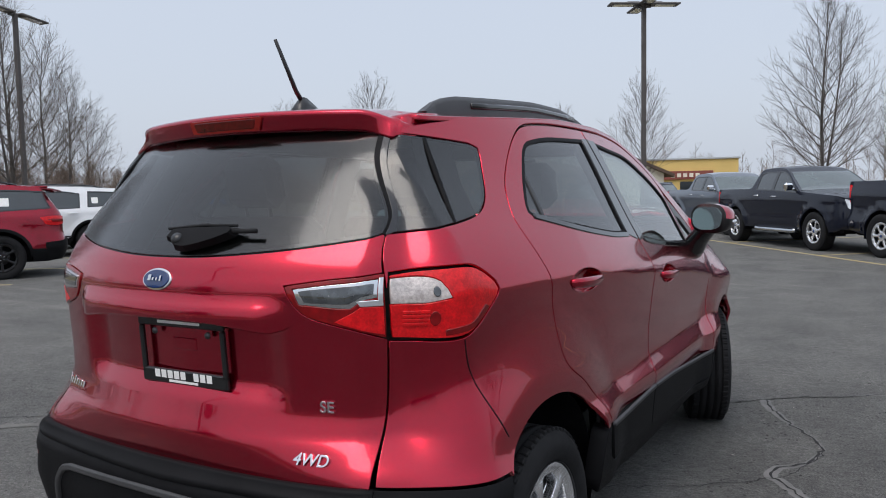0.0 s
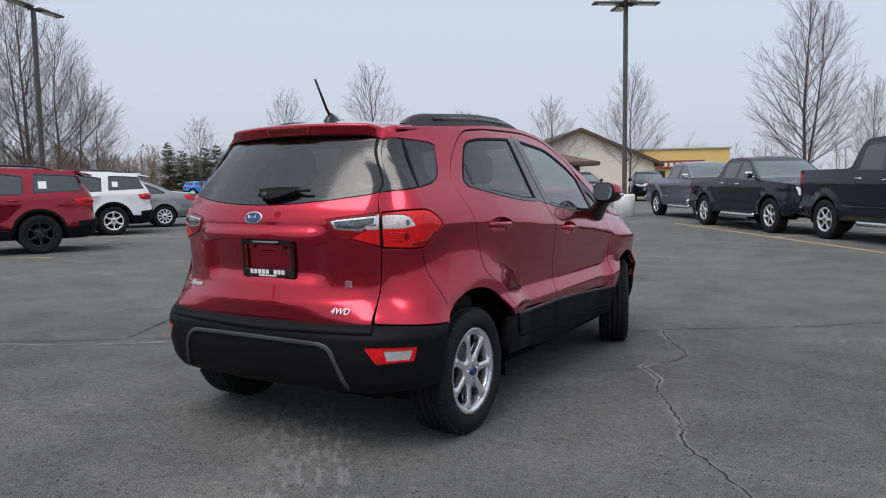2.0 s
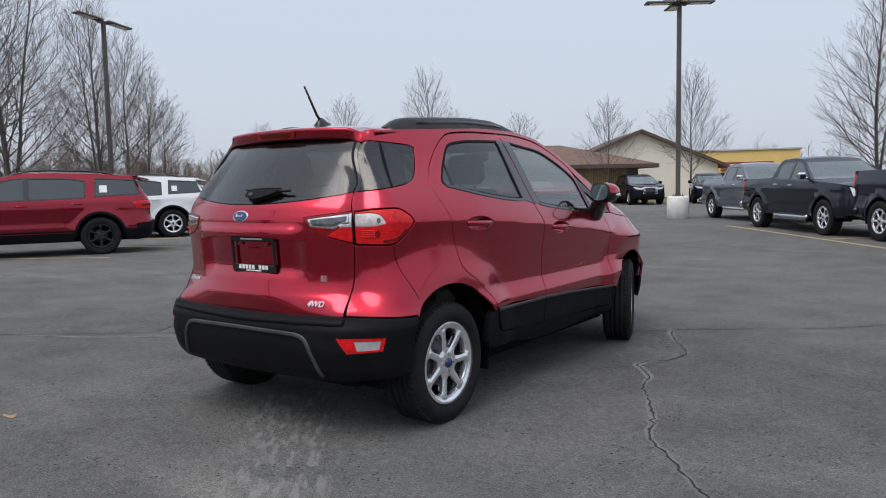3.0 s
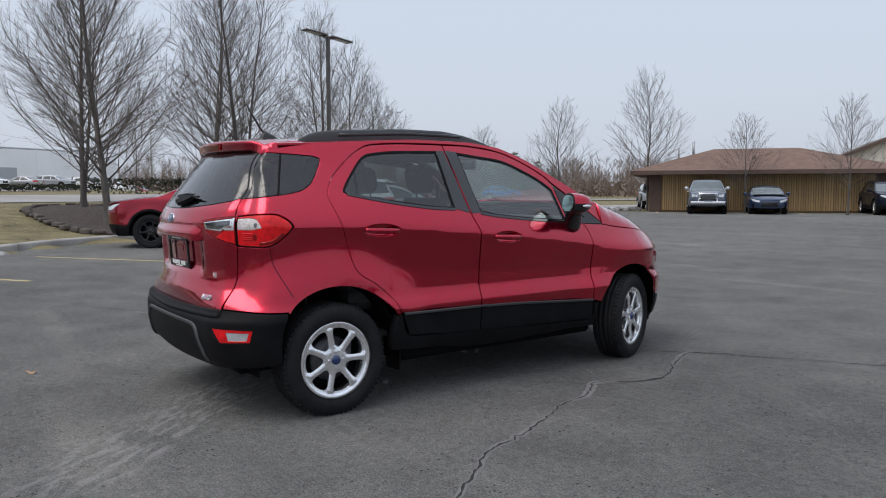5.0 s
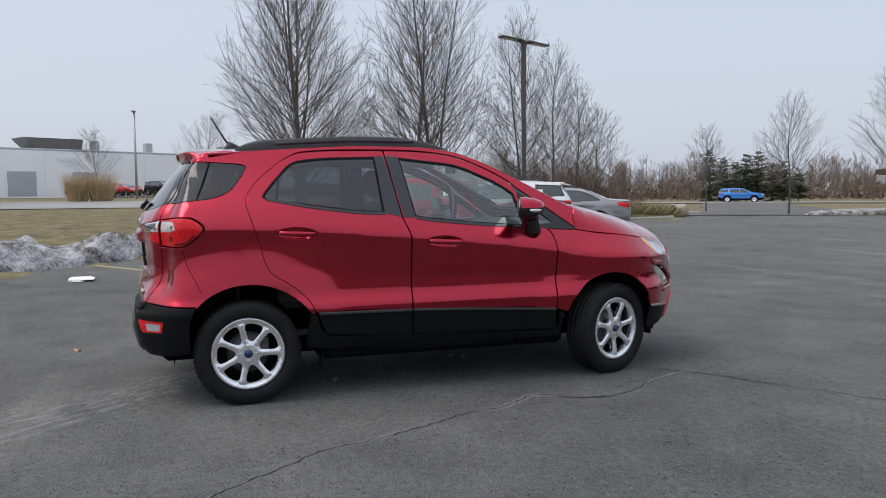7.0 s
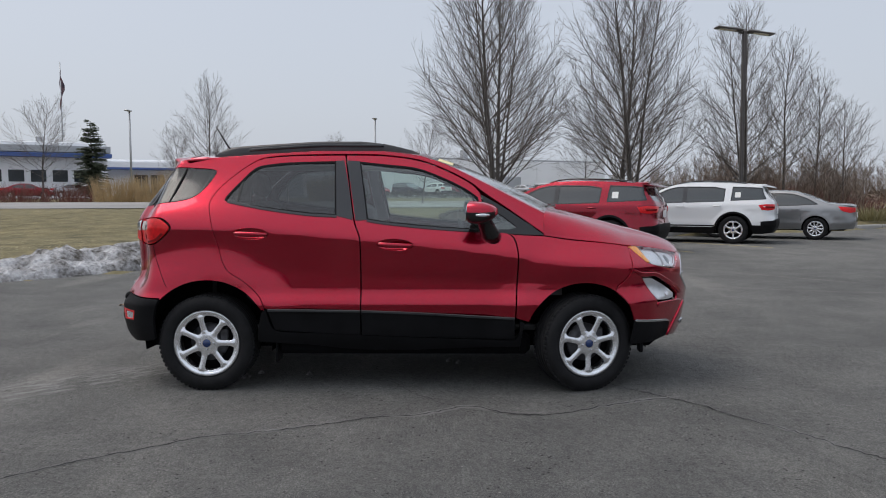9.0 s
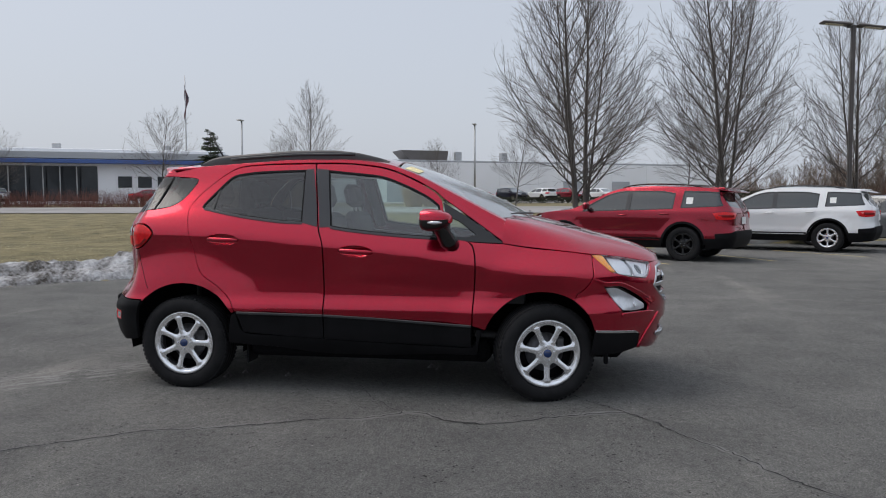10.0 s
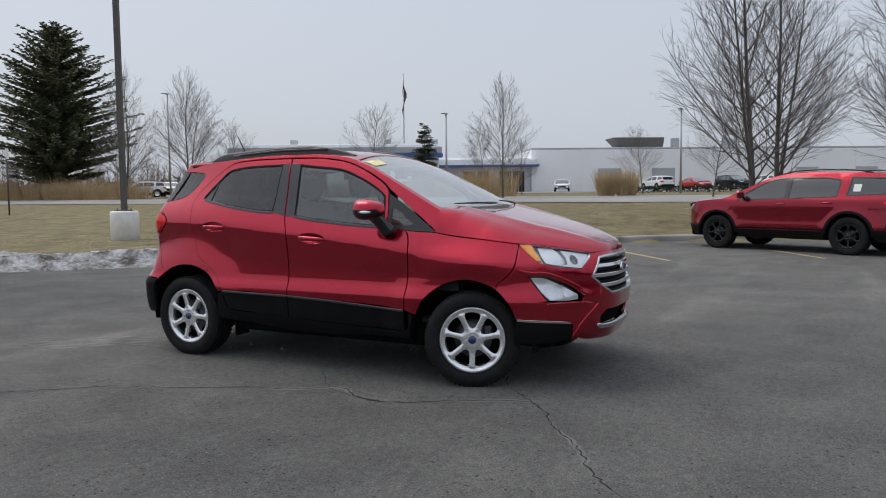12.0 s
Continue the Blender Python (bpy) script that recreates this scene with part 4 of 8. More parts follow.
    # black pillar covers between the doors
    for nm, pts, di in (("pillar_cover", [(2.236, 1.533, 1), (2.291, 1.536, 1), (2.331, 1.36), (2.371, 1.135, 1), (2.262, 1.163, 1)], 0), ("pillar_cover", [(2.309, 1.536, 1), (2.396, 1.530, 1), (2.463, 1.134, 1), (2.388, 1.131, 1), (2.345, 1.36)], 1)):
        for ob, d in zip(panel(nm, SP, S(pts, .03), GLOSS_BLACK, hero, gap=0.001, lift=0.003), doors[di]):
            ob.parent = d
    for ob, d in zip(panel("glass_divider", SP, [(1.578, 1.248), (1.590, 1.246), (1.612, 1.402), (1.600, 1.400)], SATIN, hero, gap=0, lift=-0.002), doors[0]):
        ob.parent = d
    # belt trim
    for k, (a, b) in enumerate((([(1.52, 1.262), (1.791, 1.211), (2.080, 1.173), (2.262, 1.163)], 0), ([(2.462, 1.134), (2.579, 1.115), (2.90, 1.082), (3.243, 1.059)], 1))):
        line = S(a, .05, False)
        band = [(u, z + .004) for u, z in line] + [(u, z - .010) for u, z in reversed(line)]
        for ob, d in zip(panel("belt_trim", SP, band, GLOSS_BLACK, hero, gap=0, lift=0.005), doors[b]):
            ob.parent = d
    # fixed front quarter light
    panel("quarter_light_trim", SP, S([(3.224, 1.300, 1), (3.40, 1.195), (3.640, 1.030, 1), (3.447, 1.038), (3.268, 1.054, 1), (3.245, 1.20)], .03), SATIN, hero, [S([(3.275, 1.195, 1), (3.33, 1.178), (3.455, 1.085, 1), (3.40, 1.072), (3.285, 1.075, 1)], .03)], gap=0.002, lift=0.0)
    panel("quarter_light_glass", SP, S([(3.275, 1.195, 1), (3.33, 1.178), (3.455, 1.085, 1), (3.40, 1.072), (3.285, 1.075, 1)], .03), CLEAR_GLASS, hero, gap=-0.004, lift=-0.008, lip=0.003)
    # front wing
    fender = ([(3.442, .493, 1), (3.449, .651), (3.462, .87), (3.455, .955), (3.436, 1.015), (3.400, 1.044, 1), (3.447, 1.036), (3.640, 1.026, 1)] + [(u, table(HOOD_EDGE, u) - .003) for u in (3.8, 4.0, 4.12)] + [(4.262, .952, 1), (4.245, .875), (4.222, .80), (4.165, .735), (4.120, .706, 1)]
              + [sharp(p) if i in (0, 16) else p for i, p in enumerate(arch_line(WU_F, ARCH_F, 60, 159, 16))])
    panel("front_wing", SP, S(fender, .028), RED, hero, grid=0.028)
    # front bumper, painted
    head = [(4.268, .956, 1), (4.40, .947), (4.6, .926), (4.862, .887, 1), (4.80, .835), (4.728, .788, 1), (4.55, .808), (4.389, .845, 1)]
    grille = sym([(NOSE_U, .868), (5.0, .866), (4.91, .858, 1), (4.862, .80), (4.806, .730, 1), (4.90, .66), (5.0, .604, 1), (NOSE_U, .598)][::-1], NOSE_U)
    fog_pod = [(4.318, .752, 1), (4.45, .752), (4.62, .690), (4.735, .610, 1), (4.728, .568, 1), (4.47, .568, 1)]
    intake = sym([(NOSE_U, .375), (4.93, .385, 1), (4.90, .45), (4.96, .495, 1), (NOSE_U, .500)], NOSE_U)
    bumper_half = ([(NOSE_U, .888), (5.0, .889), (4.862, .885, 1), (4.80, .833), (4.728, .785, 1), (4.55, .805), (4.389, .842, 1), (4.268, .95, 1), (4.250, .875), (4.227, .80), (4.170, .735), (4.125, .706, 1)]
                   + arch_line(WU_F, ARCH_F, 60, 24, 7)[:-1] + [(*arch_line(WU_F, ARCH_F, 60, 24, 7)[-1], 1), (4.60, .440), (4.660, .415, 1), (4.672, .335, 1), (4.80, .300), (5.0, .290), (NOSE_U, .288)])
    bump = S(sym(bumper_half, NOSE_U), .03)
    g_o, i_o, f_o = S(grille, .03), S(intake, .03), S(fog_pod, .025)
    f_m = [(2 * NOSE_U - a, b) for a, b in f_o]
    panel("front_bumper", SP, bump, RED, hero, [g_o, i_o, f_o, f_m], both=False, grid=0.028)
    panel("lower_front_cladding", SP, S([(4.246, .466, 1), (4.335, .460), (4.60, .434), (4.655, .410, 1), (4.668, .318, 1), (4.45, .300), (4.228, .305, 1), (4.236, .38)], .03), PLASTIC, hero, gap=0.001, lift=0.002, label="grained black lower cladding")
    panel("cladding_lip", SP, S([(4.25, .470, 1), (4.60, .441), (4.648, .424, 1), (4.60, .430), (4.25, .458, 1)], .03), DULL_CHROME, hero, gap=0, lift=0.006)
    # deep creases of the bumper: raised blade beside the lower mouth
    panel("bumper_blade", SP, S([(4.858, .545, 1), (4.872, .535, 1), (4.760, .435), (4.690, .318, 1), (4.668, .322, 1), (4.742, .440)], .03), RED, hero, gap=0, lift=0.012, lip=0.02, edge=0.006)
    panel("fog_brow", SP, S([(4.245, .800, 1), (4.32, .775), (4.47, .765), (4.64, .702), (4.79, .622, 1), (4.775, .612, 1), (4.62, .690), (4.46, .752), (4.318, .757)], .03), RED, hero, gap=0, lift=0.012, lip=0.02, edge=0.006)
    panel("fog_sill", SP, S([(4.46, .566, 1), (4.728, .566, 1), (4.80, .556, 1), (4.79, .535, 1), (4.46, .548, 1)], .03), RED, hero, gap=0, lift=0.010, lip=0.02, edge=0.006)
    # recessed backs of the openings
    panel("fog_pod_back", SP, f_o, GLOSS_BLACK, hero, gap=-0.01, lift=-0.035)
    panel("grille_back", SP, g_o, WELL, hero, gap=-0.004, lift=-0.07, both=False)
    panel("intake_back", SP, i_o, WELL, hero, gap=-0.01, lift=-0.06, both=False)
    # fog lamp: bright lens filling the pod
    panel("fog_lamp", SP, S([(4.352, .732, 1), (4.445, .728), (4.60, .668), (4.696, .618, 1), (4.695, .588, 1), (4.60, .580), (4.484, .590, 1), (4.42, .650)], .025), LENS_CLEAR, hero, gap=0, lift=-0.012, label="bright fog lamp unit with a clear lens")
    panel("fog_bulb", SP, S(arc(4.60, .622, .016, 0, 330, 9), .01), CHROME, hero, gap=0, lift=-0.006, lip=0.006)
    # grille: chrome surround, three bars, badge
    panel("grille_surround", SP, inset(g_o, 0.001), DULL_CHROME, hero, [inset(g_o, 0.011)], gap=0, lift=0.004, lip=0.05, both=False, grid=0.02)
    for zb, ub in ((.800, 4.872), (.732, 4.828), (.664, 4.906)):
        panel("grille_bar", SP, S([(ub, zb + .008, 1), (2 * NOSE_U - ub, zb + .008, 1), (2 * NOSE_U - ub - .02, zb - .008, 1), (ub + .02, zb - .008, 1)][::-1], .025), CHROME, hero, gap=0, lift=-0.012, lip=0.03, both=False, grid=0.05, edge=0.005)
    for zb in (.845, .822, .777, .755, .710, .688, .642, .622):
        ub = 4.90 if zb > .73 else 4.86 + (.73 - zb) * .9
        panel("grille_mesh", SP, S([(ub, zb + .004, 1), (2 * NOSE_U - ub, zb + .004, 1), (2 * NOSE_U - ub, zb - .004, 1), (ub, zb - .004, 1)][::-1], .04), PLASTIC, hero, gap=0, lift=-0.032, lip=0.015, both=False, grid=0.06)
    panel("front_badge", SP, [(NOSE_U + .062 * math.cos(a), .766 + .026 * math.sin(a)) for a in np.linspace(0, 2 * math.pi, 20, endpoint=False)], BLUE_BADGE, hero, gap=0, lift=-0.002, both=False)
    panel("badge_rim", SP, [(NOSE_U + .070 * math.cos(a), .766 + .032 * math.sin(a)) for a in np.linspace(0, 2 * math.pi, 20, endpoint=False)], CHROME, hero, [[(NOSE_U + .061 * math.cos(a), .766 + .025 * math.sin(a)) for a in np.linspace(0, 2 * math.pi, 20, endpoint=False)]], gap=0, lift=0.0, both=False)
    panel("bumper_lip", SP, S(sym([(NOSE_U, .372), (4.94, .372), (4.89, .385, 1), (4.885, .402, 1), (4.95, .392), (NOSE_U, .392)], NOSE_U), .03), DULL_CHROME, hero, gap=0, lift=0.012, lip=0.03, both=False, edge=0.006)
    # headlamps: clear cover over a bright housing with an amber corner
    ho = S(head, .025)
    panel("headlamp_cover", SP, ho, COVER_LENS, hero, gap=0.003, lift=0.003, lip=0.03)
    panel("headlamp_housing", SP, ho, LAMP_SILVER, hero, gap=-0.004, lift=-0.045)
    panel("amber_corner", SP, S([(4.276, .950, 1), (4.365, .945), (4.392, .90), (4.426, .846, 1), (4.392, .850, 1)], .02), LENS_AMBER, hero, gap=0, lift=-0.004, lip=0.02)
    panel("reflector_bowl", SP, S([(4.425, .938, 1), (4.56, .926), (4.60, .87), (4.585, .812, 1), (4.465, .842, 1), (4.44, .89)], .02), LENS_CLEAR, hero, gap=0, lift=-0.022, lip=0.02)
    panel("projector_surround", SP, S([(4.615, .918, 1), (4.84, .886, 1), (4.79, .84), (4.725, .797, 1), (4.63, .806, 1), (4.64, .87)], .02), LENS_CLEAR, hero, [S(arc(4.70, .855, .036, 0, 345, 16), .01)], gap=0, lift=-0.022, lip=0.02)
    panel("projector_lens", SP, S(arc(4.70, .855, .035, 0, 345, 16), .01), LENS_SMOKE, hero, gap=0, lift=-0.03, lip=0.02)
    panel("light_blade", SP, S([(4.60, .816, 1), (4.722, .800, 1), (4.84, .878, 1), (4.856, .880, 1), (4.732, .791, 1), (4.60, .806, 1)], .02), CHROME, hero, gap=0, lift=-0.012, lip=0.012)
    # bonnet
    us = [(3.632, -.998), (3.8, -.998), (4.0, -.997), (4.265, -.996), (4.6, -.994), (4.865, -.992), (5.0, -.99), (5.15, -.98), (NOSE_U - .012, -.9)]
    outline = us + [(a, -b) for a, b in reversed(us)]
    panel("bonnet", suv_hood, S([sharp(p) for p in outline], .04), RED, hero, gap=0.0, grid=0.045, both=False, lip=0.02)
    # roof, windscreen, black cowl
    panel("roof", suv_top, S([(.235, -.992, 1), (-.2, -.992), (-1.0, -.992), (-1.46, -.992, 1), (-1.46, .992, 1), (-1.0, .992), (-.2, .992), (.235, .992, 1), (.20, .5), (.19, 0), (.20, -.5)][::-1], .05), RED, hero, gap=0, grid=0.10, both=False)
    ws = S([(.245, -.955, 1), (.21, -.5), (.20, 0), (.21, .5), (.245, .955, 1), (.6, .95), (.955, .945, 1), (.985, .5), (.99, 0), (.985, -.5), (.955, -.945, 1), (.6, -.95)], .05)
    panel("windscreen", suv_top, ws[::-1], SCREEN_GLASS, hero, gap=0.004, grid=0.10, both=False, lift=-0.004, lip=0.004)
    for sgn in (1, -1):
        o = [(.238, sgn * .952), (.6, sgn * .947), (1.0, sgn * .942), (1.0, sgn * .994), (.6, sgn * .994), (.238, sgn * .994)]
        o = spline([sharp(p) for p in o], .05)
        panel("windscreen_pillar", suv_top, o if sgn < 0 else o[::-1], RED, hero, gap=0.0, grid=0.06, both=False)
        o = [(.245, sgn * .930), (.6, sgn * .925), (.97, sgn * .92), (.97, sgn * .953), (.6, sgn * .953), (.245, sgn * .957)]
        o = spline([sharp(p) for p in o], .05)
        panel("windscreen_band", suv_top, o if sgn < 0 else o[::-1], GLOSS_BLACK, hero, gap=0.0, grid=0.06, both=False, lift=-0.008, lip=0.002)
    o = S([(.25, -.93, 1), (.215, -.5), (.205, 0), (.215, .5), (.25, .93, 1), (.265, .93, 1), (.235, .5), (.226, 0), (.235, -.5), (.265, -.93, 1)], .05)
    panel("windscreen_band", suv_top, o[::-1], GLOSS_BLACK, hero, gap=0.0, grid=0.06, both=False, lift=-0.008, lip=0.002)
    o = S([(.93, -.94, 1), (.955, -.5), (.965, 0), (.955, .5), (.93, .94, 1), (1.0, .94, 1), (1.03, .5), (1.035, 0), (1.03, -.5), (1.0, -.94, 1)], .05)
    panel("cowl", suv_top, o[::-1], SATIN, hero, gap=0.0, grid=0.08, both=False, lift=-0.036, lip=0.02)
    # tailgate with its glass
    gate = [(0, .602), (.40, .604), (.652, .612, 1), (.660, .72), (.677, .82), (.687, .98), (.683, 1.10), (.658, 1.228), (.77, 1.36), (.89, 1.49), (.985, 1.535, 1), (.5, 1.548), (0, 1.552)]
    hglass = [(0, 1.178), (.188, 1.183), (.42, 1.203), (.648, 1.236, 1), (.76, 1.362), (.928, 1.520, 1), (.45, 1.536), (0, 1.540)]
    tail_in = [(.405, 1.112, 1), (.52, 1.128), (.676, 1.142, 1), (.684, 1.06), (.683, .982, 1), (.60, 1.000), (.47, 1.034), (.43, 1.065)]
    recess = [(0, .810), (.20, .810), (.325, .830), (.345, .90), (.352, 1.010, 1), (.2, 1.030), (0, 1.034)]
    hg, ti = S(sym(hglass, 0)[:-1], .03), S(tail_in, .022)
    rc = S(sym(recess, 0)[:-1], .03)
    tim = [(-a, b) for a, b in ti]
    def gate_face(u, z):
        """Tailgate skin with the sunk field for the plate and a bowed shelf over it."""
        x, y, z2 = SP(u, z)
        d = 0.032 * step(0, .11, .425 - abs(u)) * step(0, .075, z - .785) * step(0, .04, 1.075 - z)
        return x, y + d, z2

    panel("tailgate", gate_face, S(sym(gate, 0)[:-1], .03), RED, hero, [hg, ti, tim], both=False, grid=0.022)

    def ledge_face(u, z):
        x, y, z2 = SP(u, z)
        return x, y - 0.026 * step(1.088, 1.038, z) * (1 - step(.33, .425, abs(u))) - .001, z2
    panel("tailgate_ledge", ledge_face, S(sym([(0, 1.022), (.2, 1.018), (.372, .998, 1), (.425, 1.02), (.405, 1.072), (.37, 1.088, 1), (.2, 1.090), (0, 1.090)], 0), .03), RED, hero, gap=0, both=False, lip=0.05, edge=0.006, grid=0.018)
    panel("rear_glass", SP, hg, REAR_GLASS, hero, gap=0.004, both=False, lift=-0.001, lip=0.004)
    panel("glass_shadow_band", SP, inset(hg, 0.002), GLOSS_BLACK, hero, [inset(hg, 0.016)], gap=0, lift=-0.008, lip=0.002, both=False)
    panel("inner_tail_lamp", SP, ti, LENS_DEEP, hero, [S([(.430, 1.104, 1), (.52, 1.115), (.655, 1.128, 1), (.655, 1.085, 1), (.60, 1.078), (.57, 1.060), (.445, 1.068, 1)], .02)], gap=0.003, lift=0.004, label="tailgate lamp with smoked and red lens")
    panel("chrome_window", SP, S([(.430, 1.104, 1), (.52, 1.115), (.655, 1.128, 1), (.655, 1.085, 1), (.60, 1.078), (.57, 1.060), (.445, 1.068, 1)], .02), CHROME, hero, gap=0.001, lift=0.003, lip=0.006)
    panel("chrome_window_glass", SP, S([(.445, 1.099, 1), (.52, 1.107), (.640, 1.117, 1), (.640, 1.094, 1), (.60, 1.088), (.565, 1.072), (.46, 1.074, 1)], .02), LENS_SMOKE, hero, gap=0.0, lift=0.0045, lip=0.004)
    panel("chrome_edge", SP, S([(.66, 1.130, 1), (.672, 1.131, 1), (.674, 1.066, 1), (.60, 1.066, 1), (.59, 1.076, 1), (.66, 1.078, 1)], .02), LENS_CLEAR, hero, gap=0.0, lift=0.006, lip=0.004)
    panel("red_lens", SP, S([(.60, 1.062, 1), (.674, 1.062, 1), (.676, .992, 1), (.60, 1.006), (.53, 1.025, 1)], .02), LENS_RED, hero, gap=0.001, lift=0.0055, lip=0.004)
    for o, finish in zip(([(.646, 1.236, 1), (.657, 1.232, 1), (.788, 1.360), (.920, 1.488), (.975, 1.532, 1), (.945, 1.534, 1), (.876, 1.488), (.756, 1.362)], [(.661, 1.232, 1), (.725, 1.240, 1), (.855, 1.372), (.995, 1.503, 1), (.985, 1.532, 1), (.924, 1.488), (.792, 1.360)]), (PLASTIC, GLOSS_BLACK)):
        panel("pillar_strip", SP, S(o, .03), finish, hero, gap=0, lift=0.0028, lip=0.006, grid=0.03, edge=0.001)
    # spoiler, one piece that wraps the corners and thins out over the side glass
    g, rows = Geo(), []
    for u in np.linspace(-1.30, 1.30, 81):
        w, sg = abs(u), 1 if u >= 0 else -1
        x, y, z = SP(w, 1.535)
        phi = .20 * w if w < SUV.u1 else .115 + 1.35 * step(SUV.u1, SUV.u2 + .1, w)
        nx, ny = math.sin(phi), -math.cos(phi)
        f = step(.74, 1.02, w)
        zt = (1.576 - .050 * x * x) * (1 - f) + (rail_u(max(w, 1.0)) + .002 - .016 * step(1.04, 1.16, w)) * f
        e, h = .060 * (1 - step(.60, 1.30, w)) - .006, .058 - .022 * step(.95, 1.30, w)
        hug = step(.72, .98, w)
        back = max(-1.44, y + .035)
        ix, iy, iz = suv_top(back, -min(.93, x / .56) if w > SUV.u1 else -min(.93, x / .565))
        rows.append([(sg * ix, iy, iz + .003)] + [(sg * (SP(w, 1.535 + hug * (min(zz, 1.535) - 1.535))[0] + nx * d), SP(w, 1.535 + hug * (min(zz, 1.535) - 1.535))[1] + ny * d, zz) for d, zz in ((-.006, zt + .004), (e - .012, zt), (e - .003, zt - .005), (e, zt - .012), (e - .002, zt - .018), (e - .008, zt - h + .004), (e - .014, zt - h - .001), (e - .024, zt - h - .003), (-.004, zt - h + .002), (-.03, zt - .03))])
    n = len(rows[0])
    g.add([p for r in rows for p in r], [(i * n + k, i * n + k + 1, (i + 1) * n + k + 1, (i + 1) * n + k) for i in range(len(rows) - 1) for k in range(n - 1)] + [tuple(range(n))[::-1], tuple(range((len(rows) - 1) * n, len(rows) * n))], True)
    g.obj("spoiler", RED, hero, "body-coloured roof spoiler")

    def lamp_face(u, z):
        x, y, _ = SP(u, 1.535)
        zt = 1.576 - .050 * x * x
        return x, y - (.058 - .14 * max(0.0, zt - .012 - z)), z
    panel("brake_lamp_housing", lamp_face, S([(-.225, 1.559, 1), (-.205, 1.523, 1), (.205, 1.523, 1), (.225, 1.559, 1)], .03), LENS_DEEP, hero, gap=0, both=False, lift=0.0015, lip=0.01)
    panel("high_brake_lamp", lamp_face, S([(-.190, 1.553, 1), (-.178, 1.530, 1), (.178, 1.530, 1), (.190, 1.553, 1)], .03), LENS_BLACK, hero, gap=0, both=False, lift=0.0035, lip=0.01, label="dark red high brake lamp")
    # rear bumper
    bumper = [(0, .598), (.40, .600), (.655, .608, 1), (.664, .637, 1), (.86, .629), (1.086, .618, 1)] + arch_line(WU_R, ARCH_R, 137, 176, 8)[1:] + [(1.0, .335, 1), (.8, .318), (.5, .305, 1), (0, .300)]
    rl = [(.630, .538, 1), (.885, .533, 1), (.868, .470, 1), (.685, .462, 1)]
    rls = S(rl, .03)
    panel("rear_bumper", SP, S(sym(bumper, 0), .03), PLASTIC, hero, [rls, [(-a, b) for a, b in rls]], both=False, grid=0.03, lip=0.03, label="grained black rear bumper")
    panel("reflector_frame", SP, rls, LENS_RED, hero, [S([(.72, .522, 1), (.862, .520, 1), (.85, .478, 1), (.735, .474, 1)], .03)], gap=0.001, lift=-0.003, label="red bumper reflector")
    panel("reflector_lens", SP, S([(.72, .522, 1), (.862, .520, 1), (.85, .478, 1), (.735, .474, 1)], .03), LENS_CLEAR, hero, gap=0.001, lift=-0.006)
    for pts in ([(-.53, .34), (-.475, .50), (-.44, .535), (-.40, .545), (0, .552), (.40, .545), (.44, .535), (.475, .50), (.53, .34)],):
        line = S(pts, .03, False)
        band = inset([(u, z) for u, z in line] + [(u * .99, z - .008) for u, z in reversed(line)], 0)
        panel("bumper_ridge", SP, band, RIDGE, hero, gap=0, lift=0.012, lip=0.02, both=False, edge=0.006)
    panel("step_ledge", SP, S(sym([(0, .618), (.40, .620), (.655, .628, 1), (.655, .602, 1), (0, .592)], 0), .03), PLASTIC, hero, gap=0, lift=0.018, lip=0.05, both=False, edge=0.012)
    # door cladding and sill
    for pts, nm in (([(1.812, .546, 1), (2.10, .541), (2.419, .533, 1), (2.419, .378, 1), (2.1, .395), (1.86, .415, 1)], "door_cladding"), ([(2.428, .533, 1), (2.727, .522), (3.434, .487, 1), (3.434, .352, 1), (2.9, .362), (2.428, .378, 1)], "door_cladding")):
        panel(nm, SP, S(pts, .04), PLASTIC, hero, gap=0.0015, lift=0.004, lip=0.02, label="grained black door cladding")
    for pts in ([(1.815, .552), (2.419, .541), (2.419, .533), (1.815, .544)], [(2.428, .541), (2.727, .530), (3.434, .495), (3.434, .487), (2.727, .522), (2.428, .533)]):
        panel("cladding_ridge", SP, pts[::-1], RIDGE, hero, gap=0, lift=0.010, lip=0.012, edge=0.004)
    panel("sill", SP, S([(1.80, .545, 1), (1.86, .41), (2.2, .385), (2.727, .360), (3.442, .345), (3.47, .47, 1), (3.50, .455, 1), (3.482, .38), (3.47, .30, 1), (2.7, .268), (2.355, .275), (2.114, .305), (1.742, .335, 1), (1.748, .42), (1.772, .53, 1)], .04), PLASTIC, hero, gap=0.001, lip=0.06)
    # black core sheets added behind the shut lines to keep the gaps dark, underbody
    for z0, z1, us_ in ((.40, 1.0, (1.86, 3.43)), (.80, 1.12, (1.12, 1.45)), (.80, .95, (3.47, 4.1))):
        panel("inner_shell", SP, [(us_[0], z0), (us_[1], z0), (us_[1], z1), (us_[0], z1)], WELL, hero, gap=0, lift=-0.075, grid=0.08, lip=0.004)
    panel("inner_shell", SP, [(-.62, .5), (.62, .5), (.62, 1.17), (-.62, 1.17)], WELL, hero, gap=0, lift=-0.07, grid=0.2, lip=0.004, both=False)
    g = Geo().box((0, 0, .34), (1.30, 3.55, .16), .04).box((0, 0.05, .30), (1.56, 1.7, .14), .03).box((0, 1.66, .50), (0.92, .30, .28), .05).box((0.0, -1.55, .40), (.86, .4, .18), .05)
    g.obj("underbody", WELL, hero)
